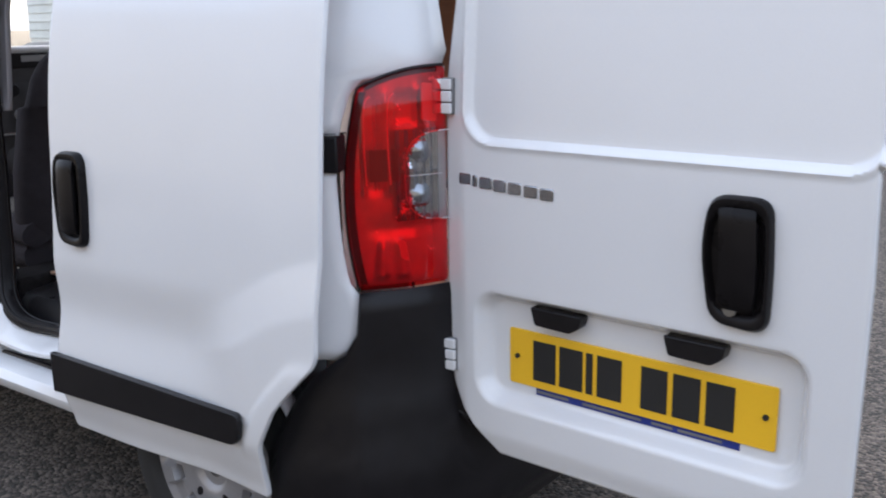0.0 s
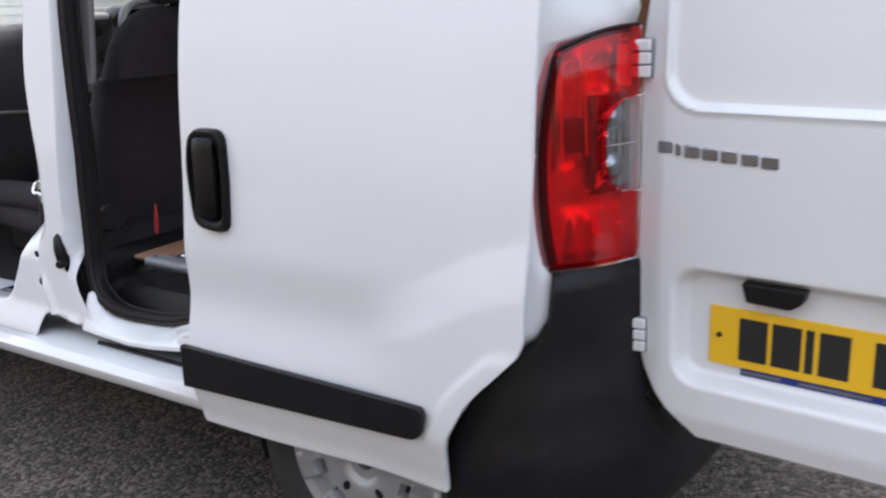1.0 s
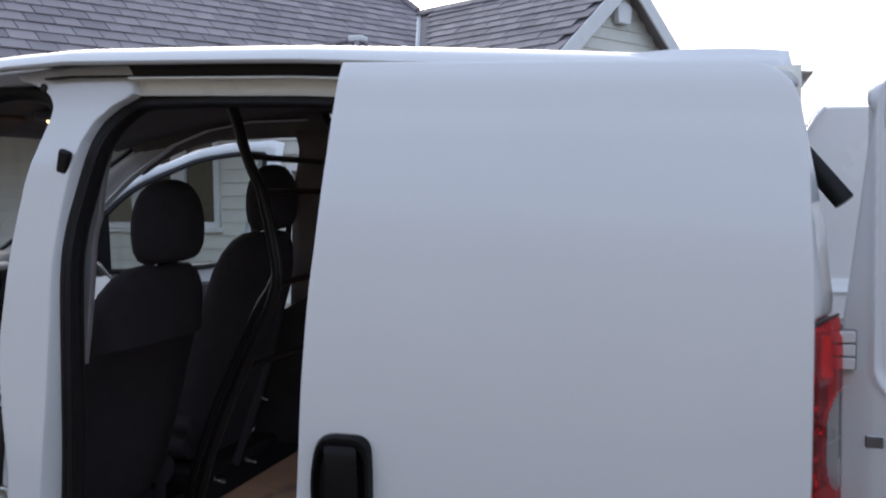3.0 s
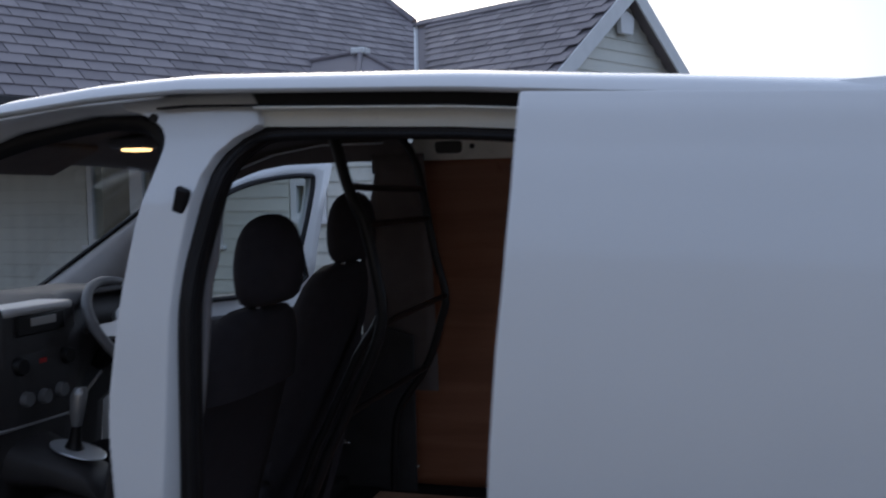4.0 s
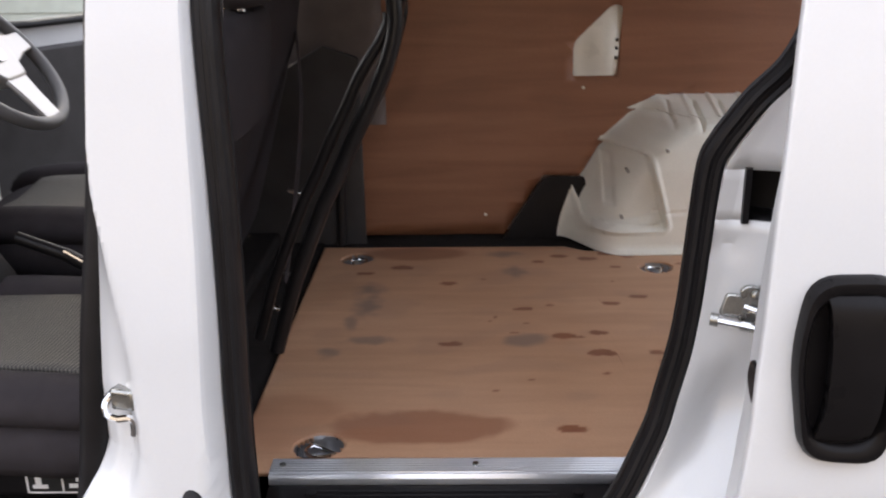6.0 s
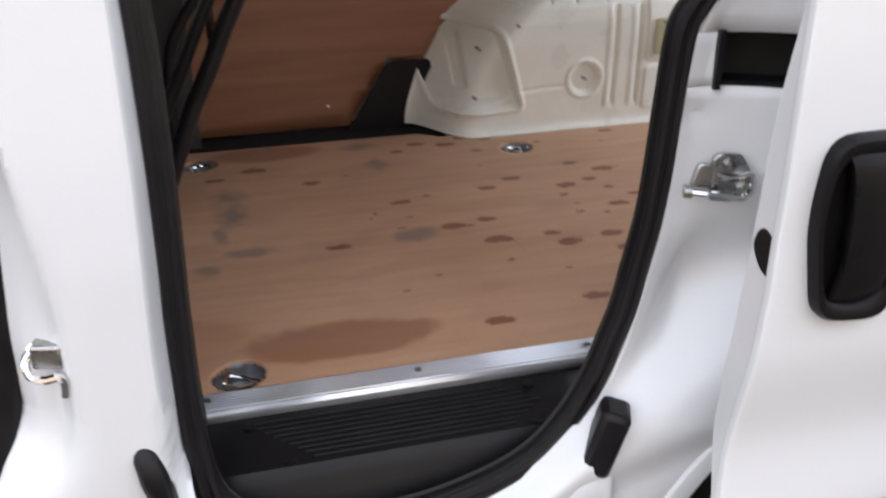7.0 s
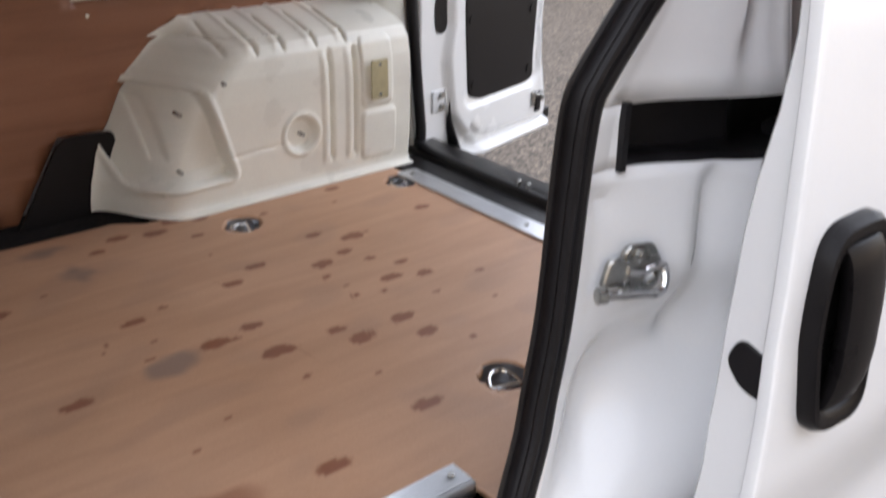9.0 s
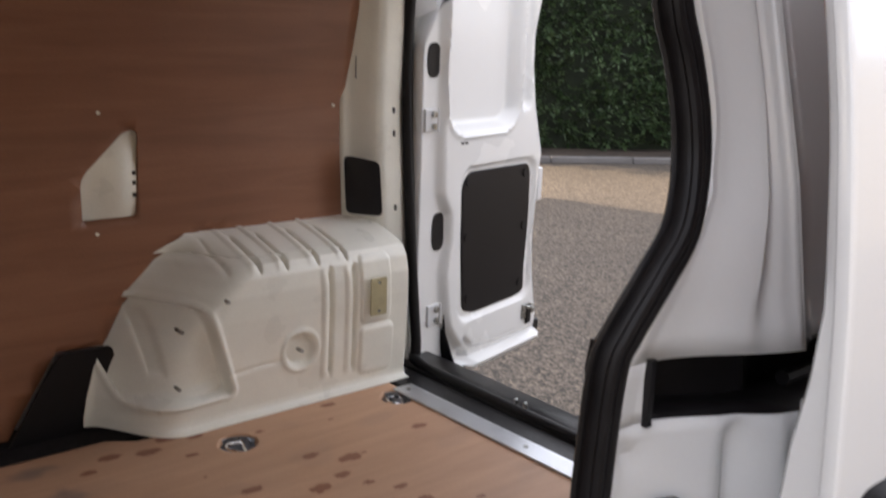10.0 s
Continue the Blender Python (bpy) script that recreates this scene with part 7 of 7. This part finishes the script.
def wall_sheet(bm, place, spans, z1, thick_dir):
    for a, b, zz0, zz1 in spans:
        add_prism(bm, [place(a, 0, zz0), place(b, 0, zz0), place(b, 0, zz1), place(a, 0, zz1)], thick_dir)


bm = bmesh.new()
(a0, a1, az0, az1), (b0, b1, bz0, bz1) = WIN
wall_sheet(bm, hp, [(-9, a0, 0, TOP), (a0, a1, 0, az0), (a0, a1, az1, TOP), (a1, b0, 0, TOP), (b0, b1, 0, bz0), (b0, b1, bz1, TOP), (b1, 4.21, 0, TOP), (4.21, 5.12, 2.06, TOP), (5.12, 5.6, 0, TOP)], TOP, HV * 0.25)
add_prism(bm, [hp(-9, 0.25, 0), hp(-9, 5.6, 0), hp(-9, 5.6, TOP), hp(-9, 0.25, TOP)], HU * 0.25)
add_prism(bm, [hp(5.35, 0.25, 0), hp(5.35, 2.1, 0), hp(5.35, 2.1, TOP), hp(5.35, 0.25, TOP)], HU * 0.25)
add_prism(bm, [hp(-9, 5.6, 0), hp(3.0, 5.6, 0), hp(3.0, 5.6, TOP), hp(-9, 5.6, TOP)], HV * -0.25)
hwall = part("wall", bm, CLAD, house, "pale green-grey wall")
bm = bmesh.new()
gw = 1.86
WT = 2.80
add_prism(bm, [wp(0, -gw, 0), wp(0, gw, 0), wp(0, gw, WT), wp(0, 0, RA.z - 0.06), wp(0, -gw, WT)], RD * -0.2)
add_prism(bm, [wp(0.2, -gw, 0), wp(4.2, -gw, 0), wp(4.2, -gw, WT - 0.1), wp(0.2, -gw, WT - 0.1)], RS * 0.2)
add_prism(bm, [wp(0.2, gw, 0), wp(4.2, gw, 0), wp(4.2, gw, WT - 0.1), wp(0.2, gw, WT - 0.1)], RS * -0.2)
wwall = part("wing_wall", bm, CLAD, house, "pale green-grey wing wall")


def board_mesh(length, along, out):
    """A lapped cladding board, thicker at its foot."""
    me = bpy.data.meshes.new("board")
    b2 = bmesh.new()
    sec = [(0.006, 0.0), (0.03, 0.0), (0.032, 0.01), (0.014, 0.17), (0.004, 0.17)]
    add_grid(b2, [[along * a + out * o2 + Vector((0, 0, z)) for o2, z in sec] for a in (0, length)], True)
    for f in (0, 1):
        b2.faces.new([v for v in b2.verts][f * 5:f * 5 + 5])
    bmesh.ops.recalc_face_normals(b2, faces=b2.faces[:])
    b2.to_mesh(me)
    b2.free()
    me.materials.append(CLADB)
    return me


CLADB = random_mat("painted_board", (0.70, 0.70, 0.63), (0.77, 0.76, 0.68), 0.55, bscale=150)
cache = {}


def board(parent, start, length, along, out, key):
    k = (round(length, 2), key)
    if k not in cache:
        cache[k] = board_mesh(length, along, out)
    ob = new("board", cache[k])
    ob.parent = parent
    ob.location = start


for r in range(14):
    z = 0.12 + r * 0.158
    board(hwall, hp(-9 + 0.004, 0, z), 4.99, HU, -HV, "m")
    cuts = [-4.0]
    for u0, u1, z0, z1 in WIN:
        if z0 - 0.16 < z < z1:
            cuts += [u0 - 0.02, u1 + 0.02]
    cuts.append(4.15)
    for a, b in zip(cuts[::2], cuts[1::2]):
        board(hwall, hp(a + 0.004, 0, z), b - a - 0.008, HU, -HV, "m")
for r in range(16):
    z = 0.12 + r * 0.158
    for a, b in ((0.0, 2.0), (2.0, 3.7)):
        board(wwall, wp(a + 0.004, -gw, z), b - a - 0.008, -RD, -RS, "w")
for r in range(27):
    z = 0.12 + r * 0.158
    half = gw if z < WT - 0.16 else gw * (RA.z - 0.2 - z) / (RA.z - 0.2 - WT + 0.16)
    if half > 0.1:
        board(wwall, wp(0, -half, z), half * 2, RS, RD, "g")


def window(u0, u1, z0, z1, mullions):
    bm = bmesh.new()
    f = 0.075
    for a, b, c, d in [(u0, u0 + f, z0, z1), (u1 - f, u1, z0, z1), (u0 + f, u1 - f, z0, z0 + f), (u0 + f, u1 - f, z1 - f, z1)] + [(m - 0.095, m + 0.095, z0 + f, z1 - f) for m in mullions]:
        add_prism(bm, [hp(a, -0.035, c), hp(b, -0.035, c), hp(b, -0.035, d), hp(a, -0.035, d)], HV * 0.08)
    w = part("window", bm, UPVC, house, "white framed window", bevel=0.006)
    bm = bmesh.new()
    add_prism(bm, [hp(u0 - 0.06, -0.09, z0 - 0.05), hp(u1 + 0.06, -0.09, z0 - 0.05), hp(u1 + 0.06, -0.09, z0), hp(u0 - 0.06, -0.09, z0)], HV * 0.12)
    part("sill", bm, UPVC, w, "white sill", bevel=0.006)
    cuts = [u0 + f] + [m + s * 0.095 for m in mullions for s in (-1, 1)] + [u1 - f]
    for a, b in zip(cuts[::2], cuts[1::2]):
        bm = bmesh.new()
        add_prism(bm, [hp(a, 0.01, z0 + f), hp(b, 0.01, z0 + f), hp(b, 0.01, z1 - f), hp(a, 0.01, z1 - f)], HV * 0.006)
        part("pane", bm, GLASS, w, "dark glass pane")
    bm = bmesh.new()
    add_prism(bm, [hp(u0, 1.2, z0 - 0.4), hp(u1, 1.2, z0 - 0.4), hp(u1, 1.2, z1 + 0.2), hp(u0, 1.2, z1 + 0.2)], HV * 0.02)
    part("room_back", bm, LINER, w, "dim room behind")


window(*WIN[0], (0.62, 1.22))
window(*WIN[1], ())
bm = bmesh.new()
add_prism(bm, [hp(-9, 0.25, TOP - 0.06), hp(5.3, 0.25, TOP - 0.06), hp(5.3, 2.0, TOP - 0.06), hp(-9, 5.3, TOP - 0.06)], (0, 0, 0.05))
part("house_ceiling", bm, FASCIA, house, "plain ceiling")
# lamp, timber door on the wing
fdo = plate("front_door", [hp(4.27, 0.05, 0.06), hp(5.06, 0.05, 0.06), hp(5.06, 0.05, 2.0), hp(4.27, 0.05, 2.0)], HV * 0.045, OAK, house, "golden oak front door", 0.006)
for u0, u1, z0, z1 in ((4.36, 4.63, 0.2, 0.85), (4.70, 4.97, 0.2, 0.85), (4.36, 4.63, 1.0, 1.88), (4.70, 4.97, 1.0, 1.88)):
    plate("panel", [hp(u0, 0.052, z0), hp(u1, 0.052, z0), hp(u1, 0.052, z1), hp(u0, 0.052, z1)], HV * -0.014, OAK, fdo, "", 0.006)
for u0, u1, z0, z1 in ((4.17, 4.27, 0.0, 2.06), (5.06, 5.12, 0.0, 2.06), (4.27, 5.06, 2.0, 2.06)):
    plate("door_frame", [hp(u0, -0.045, z0), hp(u1, -0.045, z0), hp(u1, -0.045, z1), hp(u0, -0.045, z1)], HV * 0.12, UPVC, house, "white door frame", 0.004)
lamp_plate = plate("wall_lamp", [hp(3.80, -0.036, 1.76), hp(3.93, -0.036, 1.76), hp(3.93, -0.036, 1.93), hp(3.80, -0.036, 1.93)], HV * -0.012, UPVC, house, "small wall lamp with a pale plate", 0.004)
bm = bmesh.new()
add_tube(bm, [hp(3.85, -0.10, 1.77), hp(3.85, -0.10, 1.79), hp(3.85, -0.10, 1.89), hp(3.85, -0.10, 1.92)], [0.03, 0.04, 0.04, 0.015], 12, up=(1, 0, 0))
add_tube(bm, [hp(3.85, -0.045, 1.85), hp(3.85, -0.09, 1.86)], 0.012, 8, up=(0, 0, 1))
part("lantern", bm, BLACKP, lamp_plate, "dark lantern")
plate("gable_box", rounded([wp(-0.06, -0.14, 3.66), wp(-0.06, 0.14, 3.66), wp(-0.06, 0.17, 3.9), wp(-0.06, 0.0, 3.97), wp(-0.06, -0.17, 3.9)], 0.03), RD * 0.08, UPVC, house, "white alarm box", 0.01)

# roof planes: main hipped slope, the wing's slopes, the low hipped porch
RK = 0.78
RU = Vector((-RD.y, RD.x, 0))


def mp(a, b, up=0.0):
    """On the main slope: a towards the drive along the courses, b down the slope in plan."""
    return RP - RU * a + RD * b + Vector((0, 0, -RK * b + up))


bm = bmesh.new()
E0, E1, H0, H1 = mp(9.3, 2.37), mp(1.9, 2.37), mp(4.84, -2.1), mp(0.4, -2.1)
add_prism(bm, [E0, E1, mp(0, 0), H1, H0], (0, 0, -0.12))
add_prism(bm, [E0, H0, E0 - RD * 8.9], (0, 0, -0.12))
back = E0 - RD * 8.9 + RU * 9.0
add_prism(bm, [H0, H1, back, E0 - RD * 8.9], (0, 0, -0.12))
add_prism(bm, [H1, mp(0, 0), mp(0, 0) + RU * 2.2 + Vector((0, 0, -1.7)), back], (0, 0, -0.12))
for s in (-1, 1):
    add_prism(bm, [wp(-0.25, 0, RA.z), wp(3.95, 0, RA.z), wp(3.95 - (1.9 if s < 0 else 0), s * 2.2, RA.z - RK * 2.2), wp(-0.25, s * 2.2, RA.z - RK * 2.2)], (0, 0, -0.1))
roof_ob = part("roof", bm, SLATES, house, "grey slate roof")
A2 = Vector((-3.16, 9.5, 3.30))
A3 = A2 - RD * 1.2
bm = bmesh.new()
lip = [A2 + RD * 1.0 - RU * 1.0, A2 + RD * 1.0 + RU * 1.0]
for p in lip:
    p.z = 2.5
side0, side1 = A3 - RU * 1.0, A3 + RU * 1.0
side0.z = side1.z = 2.5
for q in ([A2, lip[0], lip[1]], [A3, side0, lip[0], A2], [A2, lip[1], side1, A3]):
    add_prism(bm, q, (0, 0, -0.06))
porch = part("porch_roof", bm, SLATES, house, "low hipped slate porch roof")
bar("porch_hip", [A3 + Vector((0, 0, 0.02)), A2 + Vector((0, 0, 0.02))], 0.03, SLATE, porch, "grey ridge", 8)
for p in lip:
    bar("porch_hip", [A2 + Vector((0, 0, 0.02)), p + Vector((0, 0, 0.02))], 0.035, SLATE, porch, "grey hip ridge", 8)
box("hip_cap", (0, 0, 0), (0.2, 0.2, 0.08), FASCIA, porch, "pale hip cap", 0.02, Matrix.Translation(A2 + Vector((0, 0, 0.02))))
# verge boards, ridges, valley and gutter
for s in (-1, 1):
    plate("verge_board", [wp(-0.27, 0, RA.z + 0.02), wp(-0.27, s * 2.2, RA.z - RK * 2.2 + 0.02), wp(-0.27, s * 2.2, RA.z - RK * 2.2 - 0.24), wp(-0.27, 0, RA.z - 0.24)], RD * -0.03, FASCIA, house, "white verge board", 0.004)
n_r = 10
for k in range(n_r):
    a0, a1 = -0.25 + k * 4.1 / n_r, -0.25 + (k + 1) * 4.1 / n_r - 0.012
    bm = bmesh.new()
    for s in (-1, 1):
        add_prism(bm, [wp(a0, 0, RA.z + 0.05), wp(a1, 0, RA.z + 0.05), wp(a1, s * 0.14, RA.z - 0.055), wp(a0, s * 0.14, RA.z - 0.055)], (0, 0, 0.02))
    part("ridge_tile", bm, SLATE, house, "grey ridge tile")
for p0, p1, n in ((mp(0, 0, 0.05), H1 + Vector((0, 0, 0.05)), 8), (E0 + Vector((0, 0, 0.05)), H0 + Vector((0, 0, 0.05)), 16)):
    for k in range(n):
        bar("hip_tile", [lerp(p0, p1, k / n), lerp(p0, p1, (k + 0.97) / n)], 0.075, SLATE, house, "grey hip tile", 8)
bm = bmesh.new()
add_grid(bm, [[mp(a - 0.07, a + 0.05, 0.06), mp(a, a, 0.05), mp(a - 0.02, a + 0.07, 0.07)] for a in np.linspace(0, 2.1, 8)])
part("valley_flashing", bm, FASCIA, house, "pale valley flashing", thick=0.008)
plate("gutter", [mp(9.4, 2.42, 0.02), mp(2.2, 2.42, 0.02), mp(2.2, 2.42, -0.1), mp(9.4, 2.42, -0.1)], RD * 0.1, DARKP, house, "dark gutter", 0.01)

# ---- low outbuilding past the house ----
garage = thing("garage", (3.4, 17.5, 0), "low beige rendered garage with a brown roof edge", "garage")
gx0, gx1, gy0, gy1, gz = 0.95, 5.9, 16.0, 19.5, 2.32
bm = bmesh.new()
for a, b, c, d in ((gx0, 1.04, 0, gz), (1.56, gx1, 0, gz), (1.04, 1.56, 0, 1.05), (1.04, 1.56, 2.14, gz)):
    add_prism(bm, [(a, gy0, c), (b, gy0, c), (b, gy0, d), (a, gy0, d)], (0, 0.2, 0))
for x in (gx0, gx1 - 0.2):
    add_prism(bm, [(x, gy0 + 0.2, 0), (x, gy1, 0), (x, gy1, gz), (x, gy0 + 0.2, gz)], (0.2, 0, 0))
add_prism(bm, [(gx0 + 0.2, gy1 - 0.2, 0), (gx1 - 0.2, gy1 - 0.2, 0), (gx1 - 0.2, gy1 - 0.2, gz), (gx0 + 0.2, gy1 - 0.2, gz)], (0, 0.2, 0))
part("wall", bm, BEIGE, garage)
bm = bmesh.new()
add_prism(bm, [(gx0 - 0.12, gy0 - 0.15, gz), (gx1 + 0.12, gy0 - 0.15, gz), (gx1 + 0.12, gy1 + 0.15, gz), (gx0 - 0.12, gy1 + 0.15, gz)], (0, 0, 0.1))
groof = part("roof", bm, SLATES, garage, "flat grey roof")
plate("roof_edge", [(gx0 - 0.13, gy0 - 0.152, gz - 0.02), (gx1 + 0.13, gy0 - 0.152, gz - 0.02), (gx1 + 0.13, gy0 - 0.152, gz + 0.115), (gx0 - 0.13, gy0 - 0.152, gz + 0.115)], (0, -0.02, 0), BROWNP, groof, "brown roof edge board", 0.004)
bm = bmesh.new()
for a, b, c, d in ((1.04, 1.08, 1.05, 2.14), (1.52, 1.56, 1.05, 2.14), (1.08, 1.52, 1.05, 1.09), (1.08, 1.52, 2.10, 2.14), (1.08, 1.52, 1.74, 1.80)):
    add_prism(bm, [(a, gy0 + 0.02, c), (b, gy0 + 0.02, c), (b, gy0 + 0.02, d), (a, gy0 + 0.02, d)], (0, 0.06, 0))
gw = part("window", bm, BROWNP, garage, "brown framed window")
for c, d in ((1.09, 1.74), (1.80, 2.10)):
    bm = bmesh.new()
    add_prism(bm, [(1.08, gy0 + 0.05, c), (1.52, gy0 + 0.05, c), (1.52, gy0 + 0.05, d), (1.08, gy0 + 0.05, d)], (0, 0.006, 0))
    part("pane", bm, GLASS, gw)

# ---- kerb and hedge beyond the drive ----
KD, KN, KP = Vector((0.846, -0.534, 0)), Vector((0.534, 0.846, 0)), Vector((7.34, 6.33, 0))
kerb = thing("kerb", KP, "grey concrete edging along the drive", "kerb", kind="structure")
kmesh = bpy.data.meshes.new("kerb_stone")
b2 = bmesh.new()
add_prism(b2, [Vector((0, 0, 0)), KD * 0.905, KD * 0.905 + KN * 0.1, KN * 0.1], (0, 0, 0.07))
bmesh.ops.bevel(b2, geom=b2.edges[:], offset=0.008, segments=1, affect="EDGES")
b2.to_mesh(kmesh)
b2.free()
kmesh.materials.append(KERB)
for k in range(-2, 10):
    ob = new("kerb_stone", kmesh)
    ob.parent, ob.matrix_parent_inverse = kerb, kerb.matrix_basis.inverted()
    ob.location = KP + KD * 0.915 * k
bm = bmesh.new()
add_prism(bm, [KP + KD * -1.8 + KN * 0.1, KP + KD * 9 + KN * 0.1, KP + KD * 9 + KN * 2.2, KP + KD * -1.8 + KN * 2.2], (0, 0, 0.07))
tagged(part("soil_bed", bm, SOIL), "dark bare soil under the hedge", "soil", kind="structure")
hedge = thing("hedge", KP + KN * 1.0, "tall dense clipped green hedge", "hedge")
rng = random.Random(3)
# Solid block whose dark colour stands for shade deep in the hedge.
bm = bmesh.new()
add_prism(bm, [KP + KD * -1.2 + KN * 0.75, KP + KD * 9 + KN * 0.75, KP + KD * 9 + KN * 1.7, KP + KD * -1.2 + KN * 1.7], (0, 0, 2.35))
part("hedge_core", bm, HEDGEIN, hedge, "solid dark core standing for the shaded depth")
vs, fs = [], []
for k in range(5200):
    along, z = rng.uniform(-1.4, 9), rng.uniform(0.12, 2.55)
    bulge = 0.20 * noise.noise(Vector((along * 1.3, z * 1.6, 0))) + 0.12 * noise.noise(Vector((along * 3.6, z * 4.2, 4)))
    depth = 0.62 + bulge + rng.uniform(-0.06, 0.14) + 0.12 * smooth((0.5 - z) / 0.4)
    if z > 2.4:
        depth = rng.uniform(0.6, 1.7)
    root = KP + KD * along + KN * depth + Vector((0, 0, z + 0.1 * noise.noise(Vector((along * 3, 0, 9))) * (z > 2.3)))
    # a flat spray that reaches out and droops
    out = (KD * rng.gauss(0, 0.5) - KN * rng.uniform(0.3, 0.9) + Vector((0, 0, rng.gauss(0.05, 0.35)))).normalized()
    across = out.cross(Vector((rng.gauss(0, 0.4), rng.gauss(0, 0.4), 1))).normalized()
    for q in range(13):
        f, sd = rng.uniform(0, 1), rng.choice((-1, 1))
        c = root + out * 0.15 * f + across * sd * 0.05 * (1 - 0.6 * f) * rng.random() + Vector((0, 0, -0.05 * f * f))
        d = (out + across * sd * rng.uniform(0.2, 0.9) + Vector((0, 0, rng.gauss(0, 0.25)))).normalized()
        e = d.cross(Vector((rng.gauss(0, 0.4), rng.gauss(0, 0.4), 1))).normalized()
        e = d.cross(e).normalized() if rng.random() < 0.35 else e
        s, w = rng.uniform(0.035, 0.075), rng.uniform(0.008, 0.016)
        n0 = len(vs)
        vs += [c, c + d * s * 0.5 + e * w, c + d * s - Vector((0, 0, 0.006)), c + d * s * 0.5 - e * w]
        fs.append((n0, n0 + 1, n0 + 2, n0 + 3))
me = bpy.data.meshes.new("foliage")
me.from_pydata([tuple(v) for v in vs], [], fs)
me.materials.append(LEAF)
fo = tagged(new("foliage", me), "small dense green leaves", kind="stuff")
fo.parent, fo.matrix_parent_inverse = hedge, hedge.matrix_basis.inverted()

# ---- slates, laid one by one ----
SW_, SG = 0.30, 0.195


def slate_verts(o, a, d, n):
    """A slate at o: a across, d down the slope, n out of it."""
    w, l, t = SW_ - 0.012, SG + 0.06, 0.010
    base = [o, o + a * w, o + a * w + d * l + n * 0.018, o + d * l + n * 0.018]
    return base + [p + n * t for p in base]


FACES = [(4, 5, 6, 7), (0, 1, 5, 4), (1, 2, 6, 5), (2, 3, 7, 6), (3, 0, 4, 7)]


def lay(origin, across, down, normal, rows, cols, inside, count):
    b3 = slate_verts(Vector(), across, down, normal)
    one = bpy.data.meshes.new("slate")
    one.from_pydata([tuple(v) for v in b3], [], FACES)
    one.materials.append(SLATE)
    rng2 = random.Random(5)
    V, F = [], []
    for r in range(rows):
        for c in range(cols):
            o = origin + across * (c * SW_ + (r % 2) * SW_ / 2) + down * (r * SG) + normal * (0.012 + rng2.uniform(-0.002, 0.003))
            if not inside(o, r, c):
                continue
            if count(o):
                s = new("slate", one)
                s.parent, s.location = roof_ob, o
            else:
                n0 = len(V)
                V += [tuple(p + o) for p in b3]
                F += [tuple(i + n0 for i in f) for f in FACES]
    if V:
        me2 = bpy.data.meshes.new("slate_rest")
        me2.from_pydata(V, [], F)
        me2.materials.append(SLATES)
        ob2 = tagged(new("slate_rest", me2), kind="stuff")
        ob2.parent = roof_ob


sl = math.sqrt(1 + RK * RK)
m_down = (RD + Vector((0, 0, -RK))) / sl
m_norm = (RD * RK + Vector((0, 0, 1))).normalized()
budget = [300]


def near(o):
    a = -(o - RP).dot(RU)
    if 0.4 < a < 4.2 and (o - RP).dot(RD) > -0.9 and budget[0] > 140:
        budget[0] -= 1
        return True
    return False


def near_wing(o):
    if budget[0] > 0:
        budget[0] -= 1
        return True
    return False


def in_main(o, r, c):
    a, b = -(o - RP).dot(RU), (o - RP).dot(RD)
    low = b + 0.1 if b > 0 else -0.19 * b + 0.1
    return low < a < 9.12 - (2.37 - b) * 0.998 and b < 2.3


def in_wing(o, r, c):
    a, b = (RA - o).dot(RD), -(o - RA).dot(RS)
    return a < 3.9 - b - 0.32


lay(mp(9.4, -2.1), RU, m_down, m_norm, 29, 34, in_main, near)
w_down = (RS * -1 + Vector((0, 0, -RK))) / sl
w_norm = (RS * -RK + Vector((0, 0, 1))).normalized()
lay(wp(4.1, 0, RA.z), RD, w_down, w_norm, 14, 14, in_wing, near_wing)
